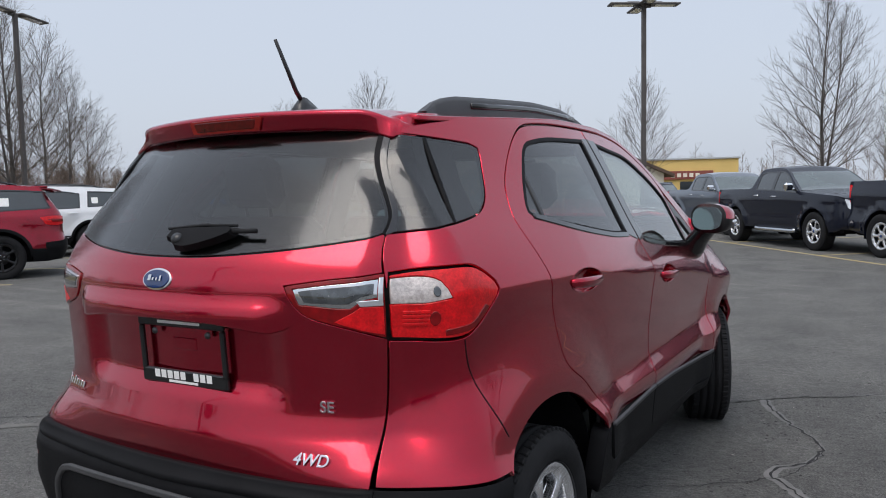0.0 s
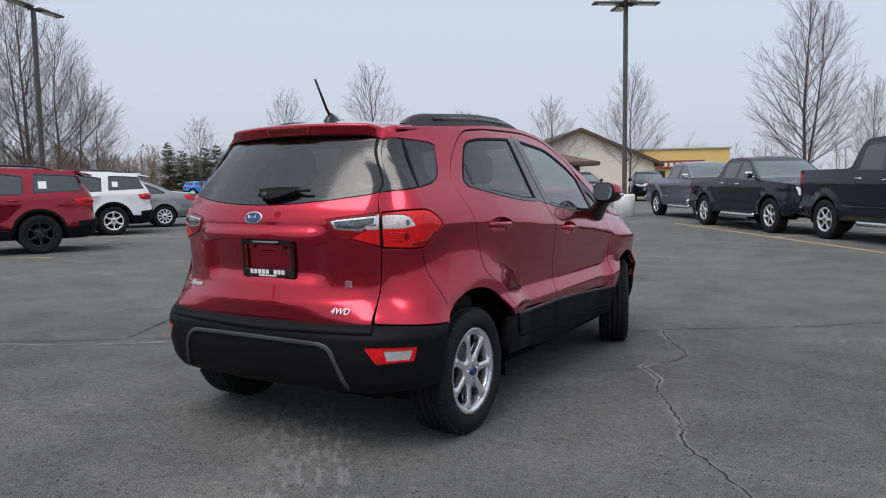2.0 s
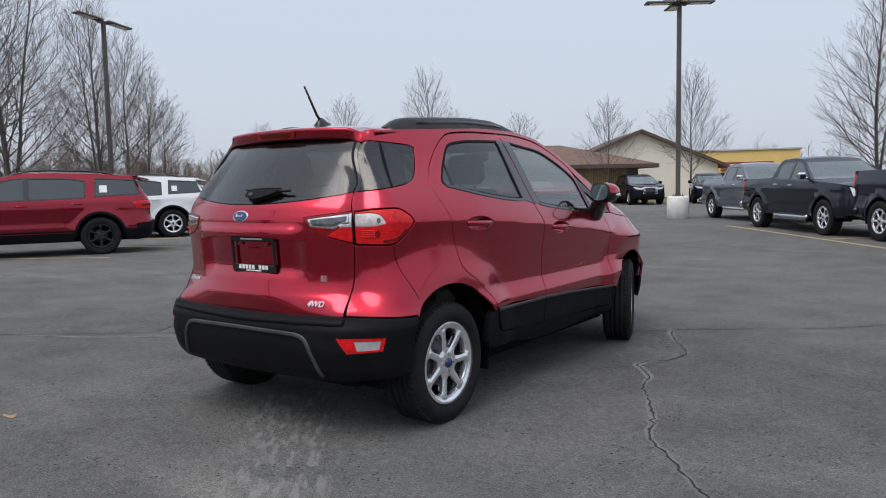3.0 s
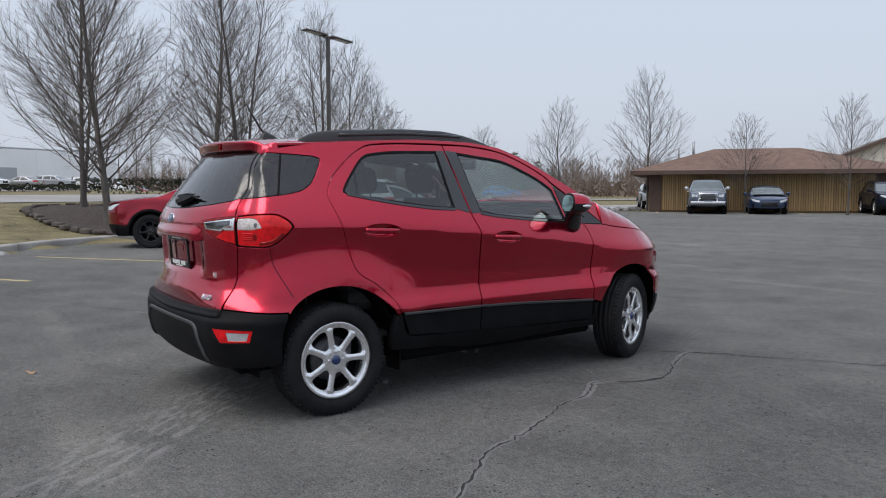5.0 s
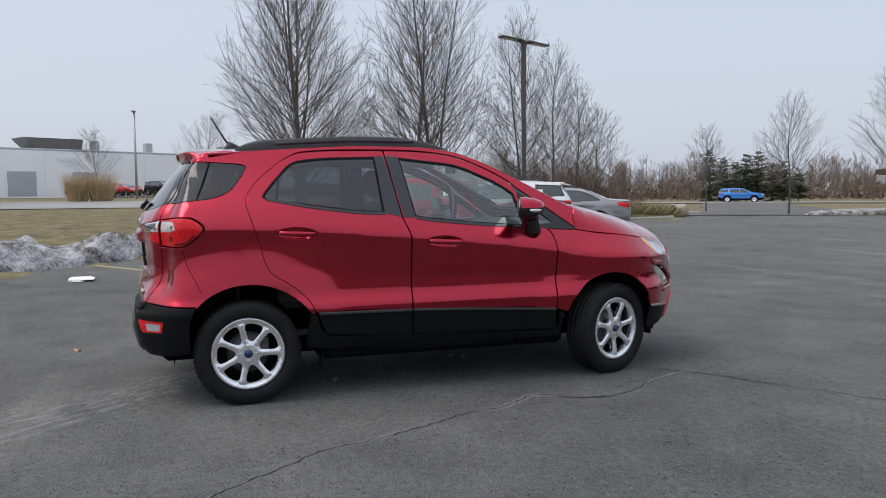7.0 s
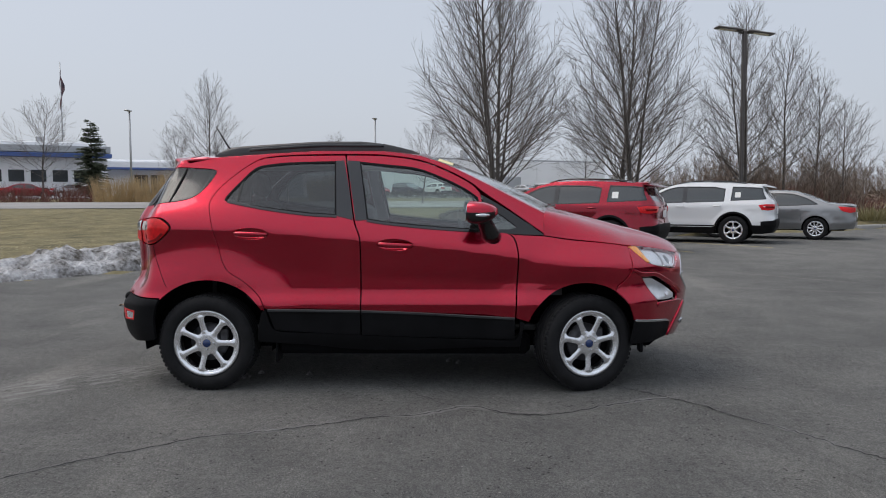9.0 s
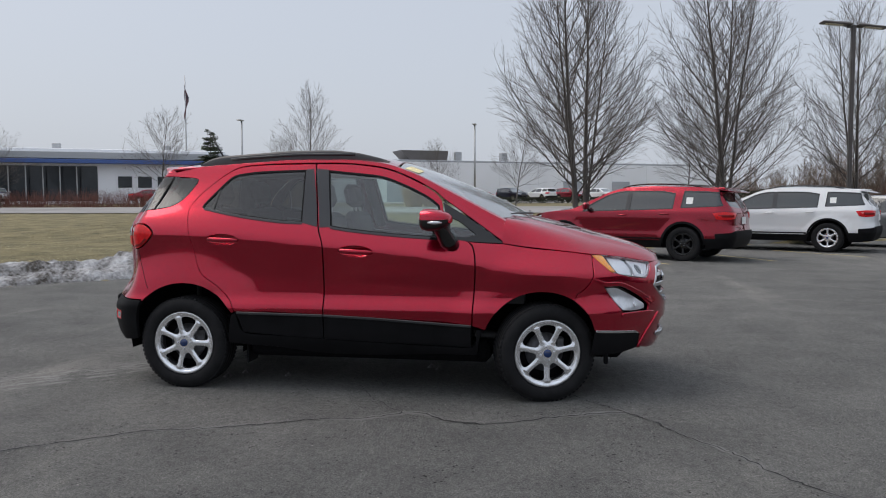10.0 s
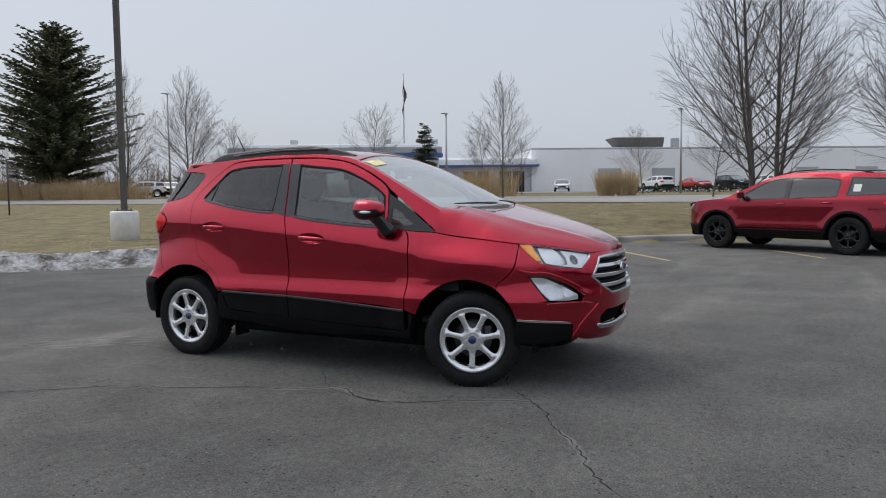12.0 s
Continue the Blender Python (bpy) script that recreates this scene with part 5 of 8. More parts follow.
    for y in (-1.26, 1.26):
        for s in (1, -1):
            rows = arc(y, WZ, .436, -8, 188, 26)
            g = Geo()
            n = len(rows)
            g.add([(s * min(.825, hull_x(*p) - .045), *p) for p in rows] + [(s * .50, *p) for p in rows] + [(s * .50, y, WZ)], [(i, i + 1, n + i + 1, n + i) for i in range(n - 1)] + [(n + i, n + i + 1, 2 * n) for i in range(n - 1)], True)
            g.obj("wheel_well", WELL, hero)
    for s in (1, -1):
        Geo().box((s * .66, 1.66, .262), (.07, .03, .07), .008).obj("air_flap", PLASTIC, hero)
        Geo().box((s * .72, -.80, .30), (.16, .014, .24), .004).obj("mud_flap", PLASTIC, hero)


hero = thing("red_suv", Matrix.Identity(4), "clean ruby red compact SUV with black cladding and alloy wheels", "car")
build_suv(hero)


# ---- details of the red SUV
def alloy_wheel(r_rim, n, inner=.074, outer=.184, width=.0175):
    """Face of a cast wheel, lying in the plane x = 0 and looking along +x: raised spokes that flare into the rim."""
    k = r_rim / 0.216

    def face(a, b):
        r = math.hypot(a, b) / k
        d = table(((0, -.006), (.055, -.008), (.085, -.017), (.13, -.013), (.18, -.008), (.196, -.006), (.203, -.001), (.212, 0.0), (.22, -.003)), r)
        t = (math.atan2(b, a) * n / (2 * math.pi) + .5) % 1 - .5
        across = abs(t) * 2 * math.pi / n * r
        spine = max(0.0, 1 - (across / .021) ** 2)
        d += 0.007 * spine * step(.055, .085, r) * (1 - step(.178, .19, r))
        d -= 0.004 * step(.019, .034, across) * step(.165, .180, r) * (1 - step(.19, .2, r))
        return d, a, b
    outline = arc(0, 0, r_rim, 0, 360 * 71 / 72, 71)
    holes = []
    for i in range(n):
        c = 360 / n * (i + 0.5)
        half_gap = math.pi / n
        pts = []
        for r, f in ((inner, .0), (inner + .001, .45), (inner + .010, .90), (.12, 1), (.15, 1), (.168, 1), (outer - .004, .88), (outer, .50), (outer + .001, 0)):
            pts.append((r, f * (half_gap - width * (1 + .3 * step(.15, .18, r)) / r)))
        ring = pts + [(r, -f) for r, f in reversed(pts[1:-1])]
        holes.append(spline([(r * k * math.cos(radians(c) + f), r * k * math.sin(radians(c) + f)) for r, f in ring], .010))
    return face, outline, holes


WHEELS = {}


def wheel_meshes(key, radius, width, r_rim, n, alloy):
    if key in WHEELS:
        return WHEELS[key]
    face, outline, holes = alloy_wheel(r_rim, n)
    pts, F, nor = sheet(face, outline, holes, 0.0085 if key == "suv" else 0.022, 0, 0.045, 0.0025)
    rim = bpy.data.meshes.new("rim_face")
    rim.from_pydata([tuple(p) for p in pts], [], F)
    rim.polygons.foreach_set("use_smooth", [True] * len(F))
    rim.normals_split_custom_set_from_vertices([tuple(q) for q in nor])
    rim.materials.append(alloy)
    turn = Matrix.Rotation(radians(90), 4, "Y")

    def mesh(g, material, name):
        ob = g.obj(name, material)
        me = ob.data
        bpy.data.objects.remove(ob)
        return me
    w = width
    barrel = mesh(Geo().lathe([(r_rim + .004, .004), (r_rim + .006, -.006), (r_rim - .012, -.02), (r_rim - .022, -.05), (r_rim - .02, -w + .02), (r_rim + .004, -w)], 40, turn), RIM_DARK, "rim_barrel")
    R = radius
    prof = [(r_rim + .003, -.004), (r_rim + .012, .006), (r_rim + .028, .012), (R - .055, .016), (R - .03, .012), (R - .012, -.002), (R - .003, -.016), (R, -.03)]
    c = -w / 2 + .008
    tread = []
    for g0 in (-.055, -.019, .019, .055):
        tread += [(R, c - g0 + .0055 - 0.0), (R - .008, c - g0 + .004), (R - .008, c - g0 - .004), (R, c - g0 - .0055)]
    tread.sort(key=lambda p: -p[1])
    fixed = []
    for i in range(0, len(tread), 4):
        fixed += [(R, tread[i][1]), (R - .008, tread[i + 1][1]), (R - .008, tread[i + 2][1]), (R, tread[i + 3][1])]
    back = [(r, 2 * c - h) for r, h in reversed(prof)]
    g = Geo().lathe(prof + fixed + back, 72, turn)
    for i in range(64):
        a = 2 * math.pi * i / 64
        for h in (-.020, 2 * c + .020):
            m = turn @ Matrix.Rotation(a, 4, "Z") @ Matrix.Translation((R - .006, 0, h))
            g.box((0, 0, 0), (.016, .021, .030), .003, m)
    tyre = mesh(g, RUBBER, "tyre")
    disc = mesh(Geo().lathe([(.03, -.075), (.128, -.075), (.128, -.085), (.03, -.085)], 36, turn).box((-.078, .10, .05), (.05, .06, .09), .01), STEEL, "brake_disc")
    # black disc added behind the brake for the shade seen between the spokes
    shield = mesh(Geo().lathe([(.0, -.095), (r_rim - .03, -.095), (r_rim - .03, -.11), (0, -.11)], 36, turn), WELL, "dust_shield")
    cap = mesh(Geo().lathe([(0, .004), (.022, .004), (.026, .0), (.028, -.012)], 24, turn), BLUE_BADGE if alloy is ALLOY else BLACK_ALLOY, "centre_cap")
    nut = mesh(Geo().lathe([(0, .004), (.007, .003), (.0095, -.002), (.0095, -.016)], 6, turn, False), CHROME, "lug_nut")
    WHEELS[key] = rim, barrel, tyre, disc, cap, nut, shield
    return WHEELS[key]


def put_wheels(car, spots, key, radius, width, r_rim, n, alloy, nuts=4, steer=0.0, spin=(0, 12, 31, 7)):
    """Wheels at (x, y): x is the outer face; right-hand ones look along +x."""
    rim, barrel, tyre, disc, cap, nut, shield = wheel_meshes(key, radius, width, r_rim, n, alloy)
    for k, (x, y, turned) in enumerate(spots):
        m = Matrix.Translation((x, y, radius - 0.004)) @ Matrix.Rotation(radians((0 if x > 0 else 180) + turned), 4, "Z")
        wheel = new("wheel", rim)
        wheel.parent = car
        wheel.matrix_basis = m @ Matrix.Rotation(radians(spin[k % 4]), 4, "X")
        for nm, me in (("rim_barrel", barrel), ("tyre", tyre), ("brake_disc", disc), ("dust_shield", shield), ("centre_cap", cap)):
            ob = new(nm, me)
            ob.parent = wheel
            if nm == "brake_disc":
                ob.matrix_basis = Matrix.Rotation(radians(-spin[k % 4]), 4, "X")
        for i in range(nuts):
            a = 2 * math.pi * i / nuts
            ob = new("lug_nut", nut)
            ob.parent = wheel
            ob.matrix_basis = Matrix.Translation((-.004, .046 * math.cos(a), .046 * math.sin(a)))


put_wheels(hero, ((.845, -1.26, 0), (.845, 1.285, 19), (-.845, -1.26, 0), (-.845, 1.285, 19)), "suv", 0.321, 0.205, 0.219, 7, ALLOY)


def on_skin(fn, u, z, lift=0.0, e=0.004):
    """A pose on a surface: x along u, y up the panel, z outwards."""
    p = Vector(fn(u, z))
    a, b = (Vector(fn(u + e, z)) - Vector(fn(u - e, z))).normalized(), (Vector(fn(u, z + e)) - Vector(fn(u, z - e))).normalized()
    nn = a.cross(b).normalized()
    b = nn.cross(a)
    m = Matrix((a, b, nn)).transposed().to_4x4()
    m.translation = p + nn * lift
    return m


def letters(text, m, size, material, parent, name="lettering", depth=0.003, shear=0.0):
    cu = bpy.data.curves.new(name, "FONT")
    cu.body, cu.size, cu.extrude, cu.align_x, cu.align_y, cu.shear, cu.bevel_depth = text, size, depth, "CENTER", "CENTER", shear, 0.0006
    ob = bpy.data.objects.new(name, cu)
    me = bpy.data.meshes.new_from_object(ob)
    bpy.data.objects.remove(ob)
    me.materials.append(material)
    ob = new(name, me)
    ob.parent = parent
    ob.matrix_basis = m
    return ob


def suv_details(hero):
    # door handles with their scooped cups
    for u, z, tilt in ((1.697, 1.048, -2.0), (2.652, .974, -3.0)):
        for ob_side in (1, -1):
            m = on_skin(SP, u, z, 0.0) @ Matrix.Rotation(radians(tilt), 4, "Z")
            if ob_side < 0:
                m = Matrix.Diagonal((-1, 1, 1, 1)) @ m
            g = Geo()
            pts = [(-.116, -.002, -.004), (-.10, -.002, .006), (-.06, -.002, .014), (0, -.002, .017), (.06, -.002, .014), (.10, -.002, .006), (.116, -.002, -.004)]
            g.tube(pts, [.010, .0145, .017, .018, .017, .0145, .010], 12, True, m, True, (1.0, .62))
            g.obj("door_handle", RED, hero)
    # fuel flap seam on the quarter
    panel("panel_seam", SP, spline([(1.010, .968), (1.03, .90), (1.075, .80), (1.125, .70), (1.1275, .70), (1.0775, .80), (1.0325, .90), (1.0125, .968)], .03), PLASTIC, hero, gap=0, lift=0.0012, lip=0.003, edge=0.0005)
    # door mirrors
    for s in (1, -1):
        def sec(y, rx, rz, cx, cz, n=18):
            return [(s * (cx + rx * math.copysign(abs(math.cos(a)) ** .7, math.cos(a))), y, cz + rz * math.copysign(abs(math.sin(a)) ** .8, math.sin(a))) for a in np.linspace(0, 2 * math.pi, n, endpoint=False)]
        rows = [sec(.50, .074, .054, .952, 1.190), sec(.505, .092, .070, .952, 1.188), sec(.54, .096, .072, .952, 1.186), sec(.60, .091, .064, .948, 1.186), sec(.645, .072, .045, .940, 1.188), sec(.668, .034, .024, .930, 1.190)]
        n = 18
        fs = [(i * n + k, i * n + (k + 1) % n, (i + 1) * n + (k + 1) % n, (i + 1) * n + k) for i in range(len(rows) - 1) for k in range(n)] + [tuple(range((len(rows) - 1) * n, len(rows) * n))]
        top, low = Geo(), Geo()
        vs = [p for r in rows for p in r]
        tops = [f for f in fs if sum(vs[i][2] for i in f) / len(f) > 1.188 and sum(vs[i][1] for i in f) / len(f) > .52]
        lows = [f for f in fs if f not in tops]
        top.add(vs, [f[::-1] if s > 0 else f for f in tops], True)
        low.add(vs, [f[::-1] if s > 0 else f for f in lows], True)
        mir = top.obj("door_mirror", RED, hero, "red mirror cap over a black foot")
        low.obj("mirror_underside", SATIN, mir)
        mir.matrix_basis = Matrix.Translation((s * .93, .58, 0)) @ Matrix.Rotation(radians(-18 * s), 4, "Z") @ Matrix.Translation((-s * .93, -.58, 0))
        g = Geo().tube([(s * .80, .60, 1.02), (s * .825, .595, 1.045), (s * .86, .585, 1.09), (s * .91, .575, 1.14), (s * .95, .57, 1.17)], [.072, .066, .058, .056, .06], 14, True, None, True, (1.0, .75))
        g.obj("mirror_foot", GLOSS_BLACK, mir)
        Geo().prism([(x, z) for x, _, z in sec(0, .077, .056, .952, 0.0)], 0, .004, Matrix.Translation((0, .497, 1.189)) @ Matrix.Rotation(radians(85), 4, "X")).obj("mirror_glass", MIRROR, mir)
        Geo().tube([(s * 1.043, .565, 1.171), (s * 1.040, .595, 1.170), (s * 1.030, .622, 1.170), (s * 1.005, .645, 1.171)], [.004, .007, .007, .004], 8, True, None, True, (1.0, 1.6)).obj("repeater_lens", LENS_CLEAR, mir)
    # roof rails
    for s in (1, -1):
        g = Geo()
        rows = []
        N = 26
        for i in range(N):
            t = i / (N - 1)
            y = -1.29 + 1.44 * t
            u = SUV.at(y)
            x, yy, z = suv_top(y, -.80)
            h = 0.050 * min(1, (t / .10)) ** .6 * min(1, ((1 - t) / .28)) ** .75 + .004
            w = .019
            rows.append([(s * (x + w), yy, z - .012), (s * (x + w * .9), yy, z + h * .7), (s * (x + w * .4), yy, z + h), (s * (x - w * .5), yy, z + h), (s * (x - w), yy, z + h * .7), (s * (x - w), yy, z - .004)])
        n = 6
        fs = [(i * n + k, i * n + k + 1, (i + 1) * n + k + 1, (i + 1) * n + k) for i in range(N - 1) for k in range(n - 1)] + [tuple(range(n)), tuple(range((N - 1) * n, N * n))[::-1]]
        g.add([p for r in rows for p in r], fs if s < 0 else [f[::-1] for f in fs], True)
        g.obj("roof_rail", RAIL_GREY, hero, "matt black roof rail")
        g = Geo()
        for k, (y0, y1) in enumerate(((-1.04, -.10),)):
            pts = []
            for i in range(10):
                y = y0 + (y1 - y0) * i / 9
                x, yy, z = suv_top(y, -.80)
                pts.append((s * (x + .0195), yy, z + .024))
            g.tube(pts, .010, 8, True, None, True, (.25, 1.0))
        g.obj("rail_groove", GLOSS_BLACK, hero)
    # aerial
    y = -1.29
    z0 = suv_top(y, 0)[2]
    g = Geo()
    rows = []
    for i in range(9):
        t = i / 8
        w, h = .030 * (1 - .55 * t), .052 * math.sin(math.pi * min(1, .35 + .65 * t)) * (1 - t * .2) if t < 1 else .004
        yy = y - .055 + .135 * t
        h = table(((0, .012), (.18, .05), (.30, .055), (.6, .036), (1, .006)), t)
        rows.append([(-w, yy, z0 - .008), (-w * .8, yy, z0 + h * .5), (-w * .3, yy, z0 + h), (w * .3, yy, z0 + h), (w * .8, yy, z0 + h * .5), (w, yy, z0 - .008)])
    g.add([p for r in rows for p in r], [(i * 6 + k, i * 6 + k + 1, i * 6 + k + 7, i * 6 + k + 6) for i in range(8) for k in range(5)] + [tuple(range(6))[::-1], tuple(range(48, 54))], True)
    base = g.obj("aerial_base", SATIN, hero)
    Geo().tube([(0, y - .02, z0 + .035), (0, y - .05, z0 + .07), (0, y - .140, z0 + .222)], [.0085, .0075, .0055], 8).obj("aerial_mast", SATIN, base)
    # rear wiper
    m = on_skin(SP, .125, 1.212, .008) @ Matrix.Rotation(radians(2), 4, "Z")
    o = spline([(-.128, .006, 1), (-.118, .030), (-.06, .036), (.098, .036, 1), (.112, .026), (.104, .014), (.03, -.014), (-.045, -.030), (-.085, -.024, 1), (-.098, -.004)], .02)
    arm = Geo().prism(o, .0, .022, m, .12).obj("rear_wiper", PLASTIC, hero, "black rear wiper parked flat")
    Geo().tube([tuple(m @ Vector(p)) for p in ((.09, .026, .012), (.13, .024, .010), (.172, .025, .008))], [.008, .006, .006], 8).obj("blade_tip", RUBBER, arm)
    Geo().tube([tuple(m @ Vector(p)) for p in ((-.122, .034, .018), (0, .040, .020), (.11, .038, .016))], [.004, .005, .004], 6).obj("wiper_blade", RUBBER, arm)
    Geo().lathe([(0, .03), (.014, .028), (.018, .02), (.018, 0)], 16, m @ Matrix.Translation((-.075, .0, 0))).obj("wiper_pivot", SATIN, arm)
    # badges and lettering at the back
    for nm, ru, rz, material, l, in (("badge_rim", .054, .027, CHROME, .004), ("rear_badge", .048, .022, BLUE_BADGE, .007)):
        panel(nm, SP, [(ru * math.cos(a), 1.118 + rz * math.sin(a)) for a in np.linspace(0, 2 * math.pi, 26, endpoint=False)], material, hero, gap=0, lift=l, both=False, lip=0.006, edge=0.002)
    for k in range(4):
        w = (.012, .006, .005, .006)[k]
        m = on_skin(SP, -.022 + .014 * k, 1.118, .009)
        Geo().box((0, (0.002, -.001, -.001, .002)[k], 0), (w, (.016, .008, .008, .015)[k], .0012), .0004, m).obj("badge_stroke", CHROME, hero)
    letters("4WD", on_skin(SP, .484, .688, .003), .042, CHROME, hero, "drive_lettering", shear=.25)
    letters("SE", on_skin(SP, .500, .810, .003), .040, CHROME, hero, "trim_lettering")
    for k in range(8):
        m = on_skin(SP, -.600 + .0215 * k, .760 + .0005 * k, .003)
        Geo().box((0, .003 if k in (0, 3) else 0, 0), (.0145, .026 if k in (0, 3) else .019, .004), .001, m).obj("model_badge_stroke", CHROME, hero)
    # plate frame with its bars in place of words
    m = on_skin(recess_face, .055, .922, .012)
    W, H = .160, .092
    g = Geo().box((0, H - .012, 0), (2 * W, .026, .014), .004, m).box((0, -H + .019, 0), (2 * W, .040, .014), .004, m).box((-W + .008, 0, 0), (.016, 2 * H - .05, .014), .004, m).box((W - .008, 0, 0), (.016, 2 * H - .05, .014), .004, m)
    pf = g.obj("plate_frame", SATIN, hero, "black dealer plate frame with pale printing")
    for k in range(9):
        if k == 5:
            continue
        Geo().box((-.098 + .0245 * k, -H + .026, .0078), (.019, .022, .0012), .0004, m).obj("printed_bar", PAPER, pf)
    Geo().box((0, -H + .008, .0078), (.11, .007, .0012), .0004, m).obj("printed_bar", PAPER, pf)
    Geo().box((0, H - .011, .0078), (.16, .008, .0012), .0004, m).obj("printed_bar", PAPER, pf)
    for x in (-.10, .10):
        Geo().lathe([(0, .006), (.008, .005), (.010, 0)], 10, m @ Matrix.Translation((x, H - .04, 0))).obj("plate_screw", STEEL, pf)
    g = Geo().box((0, .020, -.010), (.088, .034, .007), .003, m)
    g.obj("plate_boss", RED, hero)
    # windscreen wipers
    for x0, x1 in ((.08, .60), (-.58, -.06)):
        P = [suv_top(.985 - .035 * i / 6, -(x0 + (x1 - x0) * i / 6) / .78) for i in range(7)]
        P = [Vector(p) + Vector((0, .006, .012)) for p in P]
        Geo().tube(P, [.007, .009, .008, .007, .006, .005, .004], 8, flat=(.6, 1.0)).obj("windscreen_wiper", SATIN, hero)
    # sticker at the top of the screen
    panel("screen_sticker", suv_top, [(.275, -.62), (.36, -.66), (.37, -.90), (.275, -.92)], YELLOW_STICKER, hero, gap=0, lift=0.001, both=False, lip=0.001, grid=0.05, edge=0.0005)


def recess_face(u, z):
    x, y, z2 = SP(u, z)
    return x, y + 0.034, z2


suv_details(hero)


def seat(parent, x, y, rest=True, wide=.50, lean=12, z=.50):
    """A car seat: cushion, backrest, head restraint."""
    m = Matrix.Translation((x, y, z))
    Geo().box((0, 0, .08), (wide, .50, .16), .05, m).obj("seat_cushion", SEAT, parent)
    b = m @ Matrix.Translation((0, -.24, .12)) @ Matrix.Rotation(radians(lean), 4, "X")
    Geo().box((0, 0, .30), (wide * .96, .13, .60), .05, b).obj("seat_back", SEAT, parent)
    if rest:
        Geo().box((0, .01, .73), (.27, .10, .19), .04, b).obj("head_restraint", SEAT, parent)
        for k in (-.06, .06):
            Geo().tube([tuple(b @ Vector((k, 0, .58))), tuple(b @ Vector((k, .005, .66)))], .007, 6).obj("restraint_post", STEEL, parent)


def cabin(parent):
    Geo().box((0, .0, .40), (1.40, 2.6, .04), .01).obj("cabin_floor", CABIN, parent)
    for x in (.37, -.37):
        seat(parent, x, .02, z=.52)
    for x in (.36, -.36):
        seat(parent, x, -.80, wide=.60, z=.55)
    g = Geo()
    prof = [(.62, .62), (.60, .90), (.66, 1.02), (.80, 1.075), (1.10, 1.07), (1.12, .62)]
    g.prism([(y, z) for y, z in prof], -.70, .70, Matrix(((0, 0, 1, 0), (1, 0, 0, 0), (0, 1, 0, 0), (0, 0, 0, 1))))
    g.obj("dashboard", CABIN, parent)
    m = Matrix.Translation((-.37, .50, .93)) @ Matrix.Rotation(radians(-66), 4, "X")
    g = Geo().tube([tuple(m @ Vector((.185 * math.cos(a), .185 * math.sin(a), 0))) for a in np.linspace(0, 2 * math.pi, 26)], .016, 8)
    g.box((0, 0, -.01), (.20, .10, .04), .02, m).box((0, -.09, -.01), (.05, .16, .02), .008, m)
    g.obj("steering_wheel", CABIN, parent)
    Geo().box((0, .33, 1.47), (.22, .03, .07), .02).obj("rear_view_mirror", CABIN, parent)
    panel("door_card", SP, spline([(1.86, .5, 1), (3.42, .5, 1), (3.42, 1.0, 1), (2.5, 1.075), (1.55, 1.195, 1), (1.55, .85, 1), (1.86, .80, 1)], .06), CABIN, parent, gap=0, lift=-0.055, grid=0.08)
    panel("quarter_trim", SP, spline([(.85, .82, 1), (1.48, .82, 1), (1.48, 1.22, 1), (.85, 1.20, 1)], .06), CABIN, parent, gap=0, lift=-0.06, grid=0.08)
    panel("headlining", suv_top, [(.25, -.93), (.25, .93), (-1.40, .93), (-1.40, -.93)], PALE_CABIN, parent, gap=0, lift=-0.035, grid=0.25, both=False)
    Geo().box((0, -1.30, .80), (1.1, .02, .62), .01).obj("load_cover", CABIN, parent)
    for s in (1, -1):
        pts = [Vector(SP(SUV.at(y), z)) for y, z in ((-.23, 1.10), (-.27, 1.30), (-.30, 1.52))]
        Geo().tube([(s * (p.x - .06), p.y, p.z) for p in pts], .05, 8, True, None, True, (1, .5)).obj("pillar_trim", CABIN, parent)
        pts = [Vector(SP(SUV.at(y), z)) for y, z in ((-1.45, 1.15), (-1.40, 1.35), (-1.34, 1.50))]
        Geo().tube([(s * (p.x - .07), p.y, p.z) for p in pts], .07, 8, True, None, True, (1, .5)).obj("pillar_trim", CABIN, parent)


cabin(hero)


# ---- other vehicles: one builder, several body plans
def top_of(skin, rail, crown):
    def at_u(y):
        if y > skin.front - skin.rf:
            return skin.u3 + skin.rf * math.asin(min(1.0, (y - skin.front + skin.rf) / skin.rf))
        if y < skin.rear + skin.rr:
            return skin.u1 + skin.rr * math.acos(max(-1.0, min(1.0, (skin.rear + skin.rr - y) / skin.rr)))
        return skin.at(y)

    def top(y, v):
        s = 1 if v < 0 else -1
        v = abs(v)
        ze = eased(rail, y, 0.05)
        xe = skin.point(at_u(y), ze)[0]
        zc = ze + eased(crown, y, 0.1)
        return s * xe * v, y, zc + (ze - zc) * v**2.6
    return top, at_u


